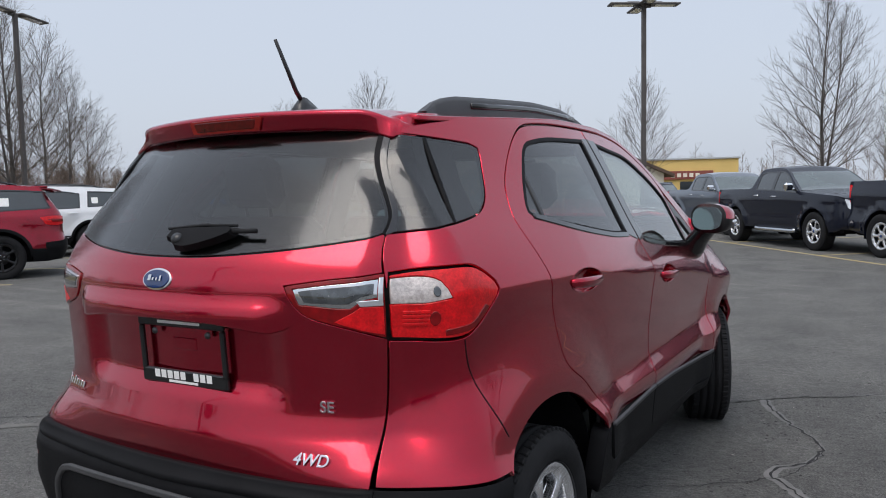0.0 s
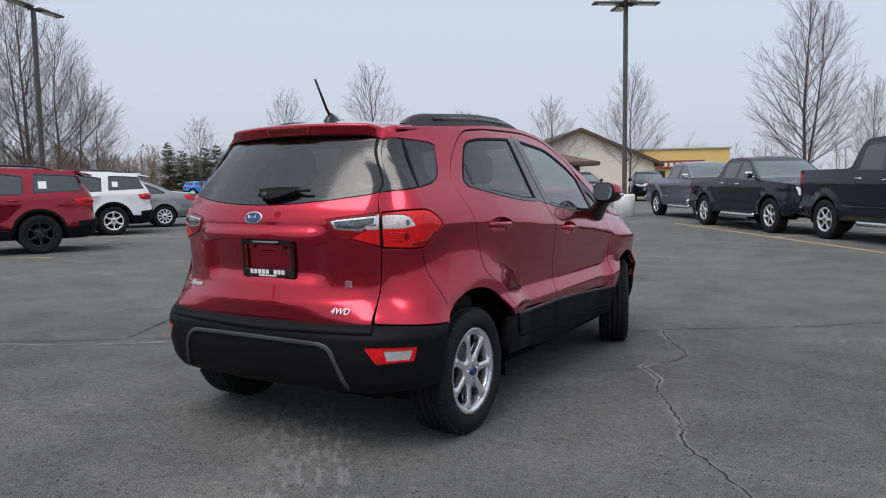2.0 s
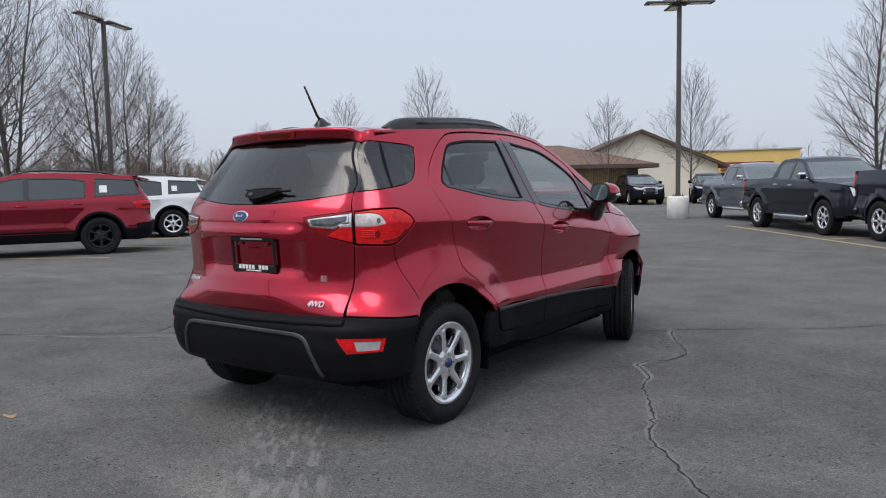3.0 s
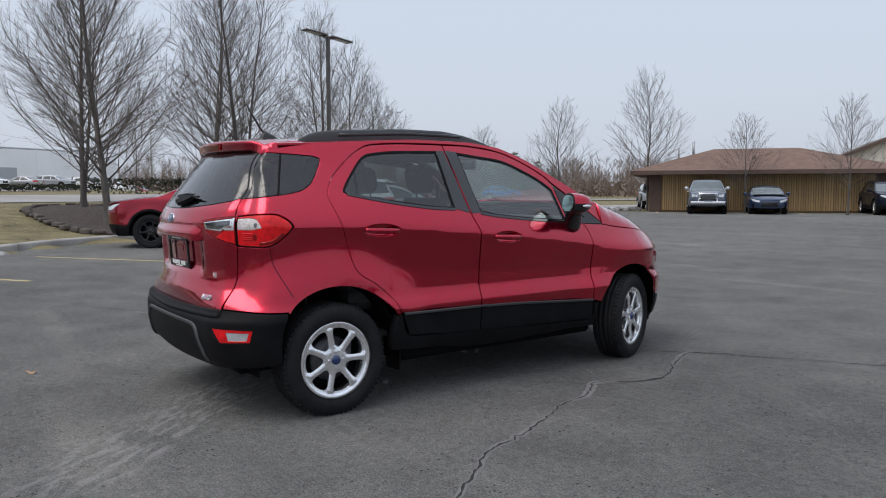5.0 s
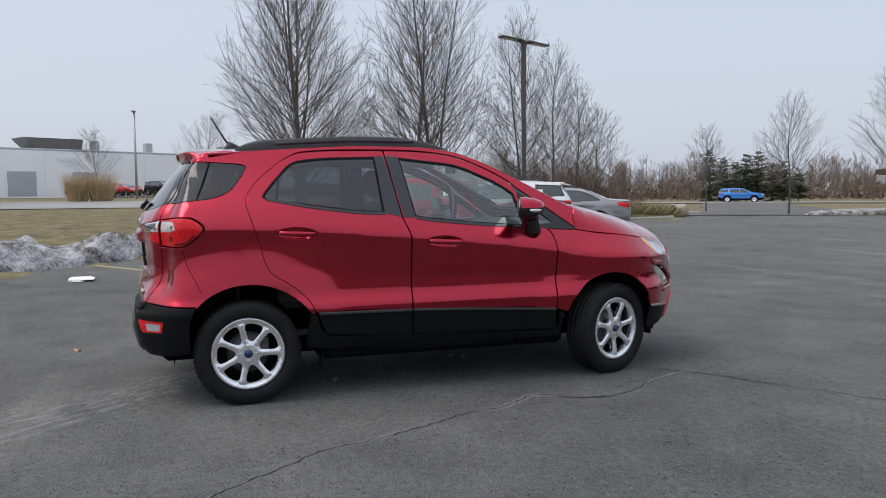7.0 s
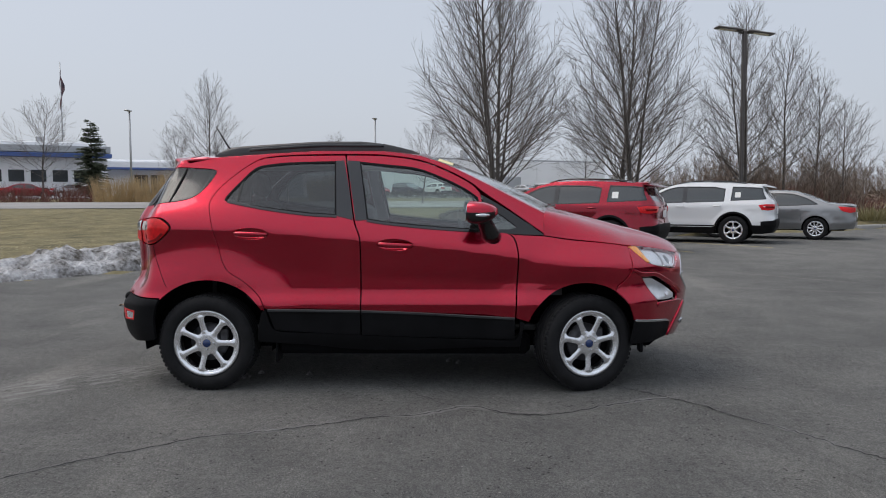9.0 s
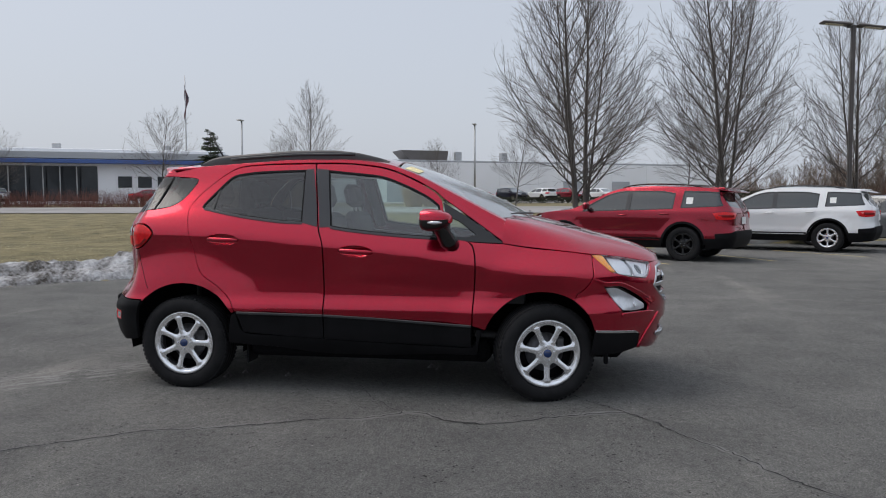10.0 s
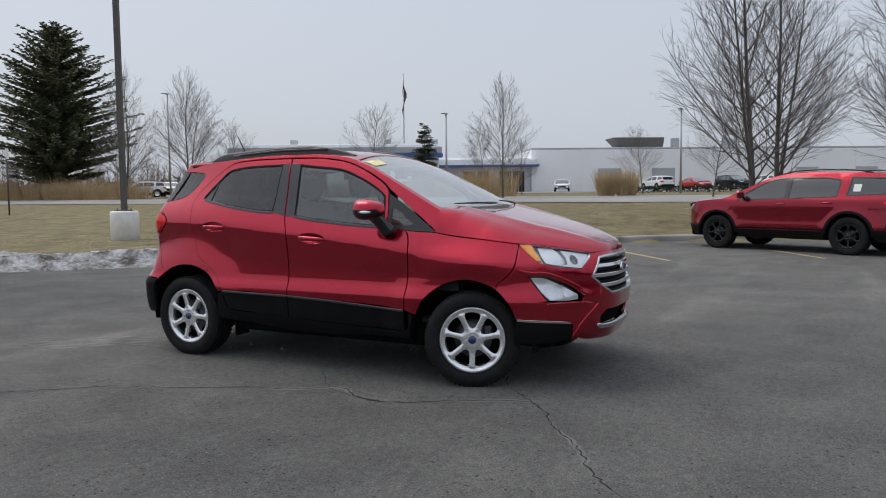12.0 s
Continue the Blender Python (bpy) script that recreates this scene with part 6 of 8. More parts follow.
BODY = {
    "suv": dict(size=(-2.42, 2.46, .945, .34, .55), wheels=(-1.40, 1.457), R=.375, rim=.245, width=.24, n=6, arch=.445,
                side=((.15, -.12), (.35, -.05), (.50, -.01), (.62, -.02), (.80, -.012), (1.00, .0), (1.08, -.025), (1.18, -.075), (1.45, -.20), (1.62, -.29), (1.8, -.40)),
                tail=((.15, -.2), (.35, -.03), (.5, .03), (.66, .03), (.75, 0), (1.05, .0), (1.2, -.08), (1.5, -.28), (1.7, -.42)),
                nose=((.15, -.25), (.35, -.05), (.5, .0), (.75, .02), (.95, -.01), (1.05, -.08), (1.2, -.3), (1.8, -1)),
                rail=((-2.4, 1.50), (-2.1, 1.56), (-1.6, 1.61), (-.6, 1.645), (.0, 1.625), (.35, 1.54), (1.18, 1.16), (1.30, 1.115), (1.9, 1.06), (2.3, 1.0), (2.46, .93)),
                crown=((-2.4, .03), (.3, .04), (1.1, .05), (1.4, .07), (2.3, .05)),
                wins=([(-2.30, 1.205, 1), (-1.33, 1.165, 1), (-1.36, 1.52, 1), (-1.85, 1.50), (-2.16, 1.475, 1)], [(-1.14, 1.145, 1), (-.16, 1.115, 1), (-.16, 1.535, 1), (-.85, 1.52), (-1.16, 1.47, 1)], [(-.08, 1.115, 1), (.98, 1.08, 1), (.80, 1.23), (.36, 1.46), (.10, 1.525, 1), (-.08, 1.535, 1)]),
                screen=(.42, 1.20), hood_from=1.27, roof_to=-2.3, backglass=[(0, 1.16), (.66, 1.19, 1), (.72, 1.44, 1), (0, 1.47)], clad=.50, cut=(.28, .30),
                tail_lamp=[(.50, 1.05, 1), (.95, 1.06), (1.20, 1.04, 1), (1.12, .92, 1), (.9, .90), (.55, .93, 1)], head_lamp=[(-1.05, .98, 1), (-.62, .96), (-.36, .94, 1), (-.40, .83, 1), (-.75, .84, 1)], grille=[(-.36, .62, 1), (-.36, .93, 1)], doors=(-1.12, -.11, 1.02), handles=((-.98, 1.02), (-.02, 1.0))),
    "sedan": dict(size=(-2.40, 2.42, .91, .42, .60), wheels=(-1.38, 1.40), R=.33, rim=.22, width=.21, n=10, arch=.375,
                  side=((.15, -.12), (.30, -.05), (.45, -.01), (.6, -.02), (.78, -.006), (.88, .0), (.95, -.03), (1.05, -.09), (1.25, -.20), (1.42, -.33), (1.6, -.5)),
                  tail=((.15, -.2), (.3, -.05), (.45, .02), (.62, .02), (.7, 0), (.95, .0), (1.05, -.05), (1.3, -.4)),
                  nose=((.15, -.25), (.3, -.05), (.5, .01), (.65, .0), (.75, -.06), (.85, -.2), (1.0, -.4), (1.6, -1)),
                  rail=((-2.4, .99), (-1.9, 1.03), (-1.65, 1.06), (-1.1, 1.30), (-.75, 1.40), (-.2, 1.43), (.2, 1.40), (.55, 1.28), (1.12, .99), (1.3, .95), (1.9, .86), (2.3, .76), (2.42, .70)),
                  crown=((-2.4, .04), (-1.6, .04), (-.2, .04), (1.1, .05), (1.4, .06), (2.3, .05)),
                  wins=([(-1.42, 1.035, 1), (-.62, .995), (-.28, .985, 1), (-.28, 1.355, 1), (-.75, 1.325), (-1.1, 1.21)], [(-.18, .985, 1), (.92, .965, 1), (.60, 1.17), (.2, 1.345), (-.18, 1.36, 1)]),
                  screen=(.25, 1.15), back=(-1.68, -.95), hood_from=1.20, roof_to=-.95, clad=.0, cut=(.20, .22),
                  tail_lamp=[(.40, .93, 1), (.85, .95), (1.18, .97, 1), (1.05, .84), (.8, .79, 1), (.45, .82, 1)], head_lamp=[(-1.25, .82, 1), (-.8, .76), (-.45, .70, 1), (-.50, .60, 1), (-.85, .64, 1)], grille=[(-.40, .36, 1), (-.42, .62, 1)], doors=(-1.0, -.23, 1.02), handles=((-.85, .88), (-.10, .87))),
    "pickup": dict(size=(-2.70, 2.70, .95, .16, .42), wheels=(-1.58, 1.68), R=.40, rim=.25, width=.26, n=6, arch=.47,
                   side=((.15, -.12), (.42, -.05), (.58, -.01), (.72, -.02), (.95, -.006), (1.08, .0), (1.14, -.02), (1.22, -.05), (1.5, -.16), (1.72, -.26), (1.9, -.4)),
                   tail=((.15, -.15), (.45, .0), (.55, .05), (.70, .05), (.74, 0), (1.2, .0), (1.3, -.01), (1.9, -.1)),
                   nose=((.15, -.2), (.4, -.05), (.55, .02), (.75, .02), (1.0, 0), (1.12, -.06), (1.25, -.25), (1.9, -1)),
                   rail=((-2.7, 1.275), (-.92, 1.285), (-.86, 1.32), (-.78, 1.64), (-.66, 1.735), (-.1, 1.76), (.25, 1.73), (.5, 1.62), (1.05, 1.25), (1.2, 1.205), (2.3, 1.13), (2.55, 1.08), (2.7, 1.02)),
                   crown=((-2.7, .0), (-.9, .0), (-.7, .03), (.3, .04), (1.1, .05), (1.3, .07), (2.6, .05)),
                   wins=([(-.66, 1.27, 1), (.0, 1.25, 1), (.0, 1.655, 1), (-.52, 1.65), (-.66, 1.60, 1)], [(.08, 1.25, 1), (1.0, 1.20, 1), (.86, 1.32), (.45, 1.585), (.25, 1.65, 1), (.08, 1.66, 1)]),
                   screen=(.45, 1.09), hood_from=1.17, roof_to=-.80, bed=True, clad=.0, cut=(.38, .40),
                   tail_lamp=[(.78, 1.22, 1), (.92, 1.22, 1), (1.0, 1.21, 1), (1.0, .95, 1), (.92, .94, 1), (.78, .94, 1)], head_lamp=[(-.92, 1.06, 1), (-.72, 1.07), (-.50, 1.05, 1), (-.50, .88, 1), (-.82, .87, 1)], grille=[(-.44, .68, 1), (-.44, 1.05, 1)], doors=(-.72, .04, 1.08), handles=((-.58, 1.13), (.18, 1.11))),
}


def raised(plan, low, k):
    """A body plan stretched upwards above a height."""
    up = lambda z: z if z < low else low + (z - low) * k
    d = dict(BODY[plan])
    for key in ("side", "tail", "nose"):
        d[key] = tuple((up(z), v) for z, v in d[key])
    d["rail"] = tuple((y, up(z)) for y, z in d["rail"])
    for key in ("tail_lamp", "head_lamp", "grille"):
        d[key] = [(p[0], up(p[1]), *p[2:]) for p in d[key]]
    d["wins"] = tuple([(p[0], up(p[1]), *p[2:]) for p in w] for w in d["wins"])
    d["handles"] = tuple((y, up(z)) for y, z in d["handles"])
    return d


BODY["tall_pickup"] = raised("pickup", .75, 1.24)


def vehicle(name, m, label, plan, coat, alloy=ALLOY, fine=True, group="", chrome_bar=True, stickers=0, spokes=None):
    """A parked vehicle of a body plan: body sides, glass, roof, bonnet, lamps, wheels."""
    d = BODY[plan]
    tall = .12 if plan == "tall_pickup" else 0.0
    plan = "pickup" if tall else plan
    rear, front, half, rr, rf = d["size"]
    sk = Skin(rear, front, half, rr, rf, d["side"], d["tail"], d["nose"], None, d["wheels"], flare=.03, bow=(.05, .08, .14), taper=(.006, .012, .008, .014), arch=(d["arch"] + .02, d["arch"] + .16), hub=d["R"])
    top, at_u = top_of(sk, d["rail"], d["crown"])
    car = thing(name, m, label, "pickup" if plan == "pickup" else "car", group)
    gr = .10 if fine else .3
    gp = .05 if fine else .12
    P = sk.point
    zr = lambda y: eased(d["rail"], y, .05) - .002
    ys = [y for y in np.linspace(front - .02, rear + .03, 40 if fine else 24)]
    topline = [(at_u(y), zr(y)) for y in ys]
    a, R = d["arch"], d["R"]
    low = .30 if plan != "pickup" else .40
    hem, dip = (.45, -10) if plan == "suv" else (low, 8)
    lo = [(0, hem)] + [(sk.at(d["wheels"][0]) - a - .02, hem)]
    lo += arc(sk.at(d["wheels"][0]), R, a, 180 + dip, -dip, 14) + [(sk.at(d["wheels"][0]) + a + .03, hem), (sk.at(d["wheels"][1]) - a - .03, hem)]
    lo += arc(sk.at(d["wheels"][1]), R, a, 180 + dip, -dip, 14) + [(sk.at(d["wheels"][1]) + a + .02, hem), (sk.u5, hem), (sk.u5, zr(front - .02))]
    side = lo + topline + [(0, zr(rear + .03))]
    holes = []
    for w in d["wins"]:
        holes.append(spline([(sk.at(p[0]), *p[1:]) for p in w], gp))
    back = spline([(p[0], *p[1:]) for p in d["backglass"]], gp) if "backglass" in d else None
    cut = [back] if back else []
    inner_cut = [[(max(.004, u), z) for u, z in back]] if back else []
    body = panel("body", P, side, coat, car, holes + inner_cut, grid=gr, gap=0.0, lip=.03)
    for h in holes:
        panel("window", P, h, FAR_GLASS, car, gap=.0, lift=-.006, grid=gr, lip=.004)
        if fine:
            panel("window_trim", P, inset(h, -.012), GLOSS_BLACK, car, [inset(h, .010)], gap=0, lift=.003, grid=.3, lip=.004)
    if fine:
        b0, b1, z0, z1 = {"suv": (-.17, -.07, 1.112, 1.540), "sedan": (-.29, -.17, .983, 1.360), "pickup": (-.01, .09, 1.248 + tall, 1.660 + 1.8 * tall)}[plan]
        panel("pillar_cover", P, [(sk.at(b0), z0), (sk.at(b1), z0), (sk.at(b1), z1), (sk.at(b0), z1)], GLOSS_BLACK, car, gap=0, lift=.0045, grid=.1, lip=.004)
    if back:
        panel("rear_window", P, inner_cut[0], FAR_GLASS, car, gap=0, lift=-.006, grid=gr, lip=.004)
    # tops
    def band(nm, y0, y1, mt, e=.0, lift=0.0):
        o = [(y, -1 + e) for y in np.linspace(y0, y1, 14)] + [(y, 1 - e) for y in np.linspace(y1, y0, 14)]
        panel(nm, top, o, mt, car, gap=0, grid=gr * 1.5, both=False, lift=lift, lip=.02)
    band("bonnet", d["hood_from"], front - .02, coat, .0)
    s0, s1 = d["screen"]
    band("windscreen", s0, s1, FAR_SCREEN, .07, .0)
    band("cowl", s1, d["hood_from"], SATIN, .0, -.006)
    for sg in (1, -1):
        o = [(s0 - .02, sg * .93), (s1 + .02, sg * .93), (s1 + .02, sg), (s0 - .02, sg)]
        panel("screen_pillar", top, o, coat, car, gap=0, grid=.2, both=False)
    if "back" in d:
        b0, b1 = d["back"]
        band("rear_screen", b0, b1, FAR_GLASS, .1, .0)
        for sg in (1, -1):
            panel("rear_pillar", top, [(b0, sg * .9), (b1, sg * .9), (b1, sg), (b0, sg)], coat, car, gap=0, grid=.2, both=False)
        band("boot_lid", rear + .03, b0, coat)
        band("roof", b1, s0, coat)
    elif d.get("bed"):
        band("roof", d["roof_to"], s0, coat)
        band("cab_back", -.90, d["roof_to"], FAR_GLASS, .12, .002)
        band("bed_cover", rear + .03, -.90, SATIN, .03, -.05)
    else:
        band("roof", rear + .03, s0, coat)
    # dark cladding low down, core that hides the inside
    Geo().box((0, (rear + front) / 2, low + .12), (half * 1.72, front - rear - .5, .30), .04).obj("underbody", WELL, car)
    Geo().box((0, (rear + front) / 2 - .1, .82), (half * 1.55, front - rear - 1.0, .36), .05).obj("inner_shell", WELL, car)
    if d["clad"] or plan == "suv":
        for y0, y1 in ((rear + rr + .0, d["wheels"][0] - a - .03), (d["wheels"][0] + a + .04, d["wheels"][1] - a - .04), (d["wheels"][1] + a + .03, front - rf)):
            panel("lower_cladding", P, [(sk.at(y0), low - .02), (sk.at(y1), low - .02), (sk.at(y1), d["clad"]), (sk.at(y0), d["clad"])], PLASTIC, car, gap=0, lift=.006, grid=.3)
        panel("rear_valance", P, [(-sk.u2, low - .02), (sk.u2, low - .02), (sk.u2, .60), (.6, .66), (-.6, .66), (-sk.u2, .60)], PLASTIC, car, gap=0, lift=.020, grid=.06, both=False)
        panel("front_valance", P, [(sk.u3, low - .02), (2 * sk.u5 - sk.u3, low - .02), (2 * sk.u5 - sk.u3, .52), (sk.u5 + .4, .56), (sk.u5 - .4, .56), (sk.u3, .52)], PLASTIC, car, gap=0, lift=.008, grid=.1, both=False)
        for wy in d["wheels"]:
            o = arc(sk.at(wy), R, a + .045, 180, 0, 18) + arc(sk.at(wy), R, a - .002, 0, 180, 18)
            panel("arch_cladding", P, o, PLASTIC, car, gap=0, lift=.008, grid=.3)
    for wy in d["wheels"]:
        for s in (1, -1):
            rows = arc(wy, R, a + .004, -10, 190, 18)
            n = len(rows)
            Geo().add([(s * (half - .03), *p) for p in rows] + [(s * (half - .42), *p) for p in rows] + [(s * (half - .42), wy, R)], [(i, i + 1, n + i + 1, n + i) for i in range(n - 1)] + [(n + i, n + i + 1, 2 * n) for i in range(n - 1)], True).obj("wheel_well", WELL, car)
    # lamps and grille
    panel("tail_lamp", P, spline(d["tail_lamp"], .05), LENS_RED, car, gap=0, lift=.006, grid=gr)
    if plan == "suv":
        panel("lamp_core", P, spline([(.62, 1.0, 1), (1.0, 1.01, 1), (.98, .96, 1), (.64, .955, 1)], .05), LENS_DEEP, car, gap=0, lift=.010, grid=gr)
    panel("headlamp", P, spline([(sk.u5 + p[0], *p[1:]) for p in d["head_lamp"]], .05), LENS_CLEAR, car, gap=0, lift=.006, grid=gr)
    (ga, z0, _), (gb, z1, _) = d["grille"]
    go = [(sk.u5 + ga, z0), (sk.u5 - ga, z0), (sk.u5 - gb, z1), (sk.u5 + gb, z1)]
    panel("grille", P, go, GLOSS_BLACK, car, gap=0, lift=.004, grid=gr, both=False)
    if chrome_bar:
        panel("grille_surround", P, inset(go, -.03), CHROME, car, [inset(go, .012)], gap=0, lift=.010, grid=gr, both=False)
        for f in (.28, .55, .8):
            zz = z0 + (z1 - z0) * f
            panel("grille_bar", P, [(sk.u5 + ga, zz - .015), (sk.u5 - ga, zz - .015), (sk.u5 - ga, zz + .015), (sk.u5 + ga, zz + .015)], CHROME, car, gap=0, lift=.012, grid=gr, both=False)
    if fine:
        for y in d["doors"]:
            u = sk.at(y)
            zt = 1.05 if plan == "suv" else (.92 if plan == "sedan" else 1.18)
            panel("door_seam", P, [(u, low + .12), (u + .008, low + .12), (u + .008, zt), (u, zt)], GLOSS_BLACK, car, gap=0, lift=.001, grid=.3, lip=.002, edge=.0005)
        for y, z in d["handles"]:
            for s in (1, -1):
                q = Vector(P(sk.at(y), z))
                Geo().tube([(s * (q.x - .005), y - .10, z), (s * (q.x + .022), y - .07, z), (s * (q.x + .022), y + .07, z), (s * (q.x - .005), y + .10, z)], .014, 8).obj("door_handle", coat if plan != "pickup" else CHROME, car)
        if plan == "suv":
            for s in (1, -1):
                pts = [top(y, -.93) for y in np.linspace(-1.7, .1, 10)]
                pts = [(s * p[0], p[1], p[2] + .045 * min(1, 6 * i / 9, 6 * (9 - i) / 9)) for i, p in enumerate(pts)]
                Geo().tube(pts, .018, 8).obj("roof_rail", GLOSS_BLACK, car)
            Geo().box((0, rear + .40, 1.575), (1.15, .34, .035), .015).obj("spoiler", coat, car)
        if stickers:
            panel("window_sticker", P, [(sk.at(-1.56), 1.245), (sk.at(-1.42), 1.245), (sk.at(-1.42), 1.385), (sk.at(-1.56), 1.385)], PAPER, car, gap=0, lift=-.003, grid=.2, lip=.001)
        if d.get("bed"):
            panel("tailgate_seam", P, [(-.72, .76), (.72, .76), (.72, .772), (-.72, .772)], GLOSS_BLACK, car, gap=0, lift=.001, grid=.3, both=False, lip=.002)
            Geo().box((0, rear - .08, .58), (1.75, .16, .17), .04).obj("rear_bumper", CHROME, car)
            Geo().box((0, front - .01, .58), (1.7, .14, .15), .05).obj("front_bumper", CHROME if coat is not BLACK_PAINT else coat, car)
            for s in (1, -1):
                Geo().tube([(s * .93, -.55, .40), (s * .96, -.5, .37), (s * .96, 1.0, .37), (s * .93, 1.05, .40)], .045, 8).obj("side_step", DULL_CHROME, car)
    for s in (1, -1):
        my = {"suv": .84, "sedan": .78, "pickup": .92}[plan]
        mz = {"suv": 1.20, "sedan": 1.02, "pickup": 1.32 + tall}[plan]
        q = Vector(P(sk.at(my), mz - .05))
        Geo().box((s * (q.x + .15), my, mz), (.20, .12, .16), .04).tube([(s * q.x, my + .02, mz - .06), (s * (q.x + .10), my, mz - .04)], .03, 8).obj("door_mirror", coat if plan != "pickup" else CHROME, car)
    Geo().box((0, rear - .012, .88 if plan == "suv" else .72), (.31, .012, .155), .004).obj("number_plate", PAPER, car)
    if fine:
        put_wheels(car, [(s * (half - .02), y, 0) for s in (1, -1) for y in d["wheels"]], f"{plan}_{alloy.name}", R, d["width"], d["rim"], spokes or d["n"], alloy, 5)
    else:
        for s in (1, -1):
            for y in d["wheels"]:
                t = Matrix.Translation((s * (half - .03), y, R)) @ Matrix.Rotation(radians(90 * s), 4, "Y")
                w = Geo().lathe([(d["rim"], 0), (d["rim"] + .03, .012), (R - .02, .01), (R, -.03), (R, -.2), (d["rim"], -.2)], 20, t).obj("wheel", RUBBER, car)
                Geo().lathe([(0, -.02), (.06, -.015), (d["rim"] * .7, -.03), (d["rim"], .0)], 14, t).obj("rim", alloy, w)
    return car


def parked(x, y, heading):
    """A pose on the ground; heading: the way the nose points, as a direction in plan."""
    a = math.atan2(-heading[0], heading[1])
    z = 0.0 if beyond(x, y) < 0 else land(x, y) + .05
    return Matrix.Translation((x, y, z)) @ Matrix.Rotation(a, 4, "Z")


def by_wheel(plan, wx, wy, heading, which, side):
    """The pose from a wheel's place: which = 0 rear, 1 front; side = 1 right, -1 left."""
    d = BODY[plan]
    h = Vector(heading).normalized()
    right = Vector((h.y, -h.x))
    c = Vector((wx, wy)) - h * d["wheels"][which] - right * side * (d["size"][2] - .05)
    return parked(c.x, c.y, h)


ROW_W, ROW_N = "cars parked along the verge", "vehicles before the brown-roofed building"
HEAD_W = (-.445, -.895)
vehicle("parked_suv", by_wheel("suv", -11.30, 3.83, HEAD_W, 0, -1), "dark red three-row SUV with black wheels, parked nose to the kerb", "suv", DARK_RED, BLACK_ALLOY, group=ROW_W, stickers=1)
vehicle("parked_suv", by_wheel("suv", -14.62, 7.80, HEAD_W, 0, -1), "white three-row SUV with black cladding and alloy wheels", "suv", WHITE_PAINT, group=ROW_W, stickers=1)
vehicle("parked_sedan", by_wheel("sedan", -16.35, 10.8, (-.50, -.866), 0, -1), "silver-grey sedan with alloy wheels, beside the white SUV", "sedan", GREY_PAINT, group=ROW_W)
HEAD_P = (.605, -.796)
vehicle("pickup_truck", by_wheel("pickup", .28, 13.95, HEAD_P, 1, 1), "blue-black crew cab pickup with chrome mirrors, facing the aisle", "pickup", BLACK_PAINT, group="pickups beside the yellow line")
vehicle("pickup_truck", by_wheel("pickup", 1.50, 12.55, HEAD_P, 0, 1), "tall black pickup, its tail close before another pickup", "tall_pickup", BLACK_PAINT, group="pickups beside the yellow line", chrome_bar=False)
vehicle("pickup_truck", by_wheel("pickup", -4.3, 21.5, HEAD_P, 0, 1), "dark grey pickup behind the other pickups", "pickup", SLATE_PAINT, group="pickups beside the yellow line", chrome_bar=False)
HEAD_N = (.60, -.80)
vehicle("pickup_truck", parked(-19.9, 32.0, HEAD_N), "slate blue-grey pickup with a broad chrome grille, facing the lot", "pickup", SLATE_PAINT, group=ROW_N)
vehicle("parked_sedan", parked(-17.6, 33.8, HEAD_N), "deep blue sedan facing the lot", "sedan", BLUE_PAINT, group=ROW_N, chrome_bar=False)
vehicle("parked_suv", parked(-12.9, 37.0, HEAD_N), "black crossover facing the lot", "suv", BLACK_PAINT, group=ROW_N)
vehicle("parked_suv", parked(-9.6, 39.2, (.35, -.94)), "dark blue crossover with chrome grille, facing the lot", "suv", BLACK_PAINT, group=ROW_N)
vehicle("parked_suv", parked(-6.6, 41.0, (.5, -.87)), "black crossover at the end of the row", "suv", BLACK_PAINT, fine=False, group=ROW_N)
vehicle("parked_suv", parked(-27.8, 37.6, (.7, -.7)), "silver SUV beside the brown-roofed building", "suv", SILVER_PAINT, fine=False, group=ROW_N)
vehicle("blue_suv", parked(-66.2, 57.0, (.66, .75)), "bright blue crossover standing on the far drive", "suv", SKY_BLUE_PAINT, fine=False)


# ---- lamp posts
def lamp_post(x, y, z, height, base=True, arms=2, turn=0.0, tilt=0.0, label="bronze lamp post with flat twin heads on a concrete base", metal=POLE):
    post = thing("lamp_post", Matrix.Translation((x, y, z)) @ Matrix.Rotation(radians(turn), 4, "Z"), label, "lamp post")
    z0 = 0.0
    if base:
        Geo().lathe([(0, -.2), (.355, -.2), (.355, .70), (.34, .735), (.31, .75), (0, .75)], 28).obj("footing", CONCRETE, post, "white-painted concrete footing")
        z0 = .75
        Geo().box((0, 0, z0 + .015), (.32, .32, .03), .006).obj("base_plate", metal, post)
        for a in (-.12, .12):
            for b in (-.12, .12):
                Geo().lathe([(0, .05), (.012, .05), (.012, 0)], 6, Matrix.Translation((a, b, z0 + .03))).obj("anchor_bolt", STEEL, post)
    Geo().box((0, 0, (z0 + height) / 2), (.13, .13, height - z0), .012).obj("pole", metal, post)
    for i in range(arms):
        s = 1 if i % 2 == 0 else -1
        q = Matrix.Rotation(radians(90 * (i // 2)), 4, "Z")
        Geo().box((s * .12, 0, height - .06), (.22, .07, .08), .01, q).obj("arm", metal, post)
        q = q @ Matrix.Translation((0, 0, height)) @ Matrix.Rotation(radians(tilt), 4, "Y")
        h = Geo().box((s * .60, 0, 0), (1.02, .40, .06), .018, q).box((s * .36, 0, .045), (.40, .24, .05), .015, q).obj("lamp_head", LED, post)
        Geo().box((s * .66, 0, -.034), (.62, .28, .012), .004, q).obj("lamp_lens", LENS_CLEAR, h)
    return post


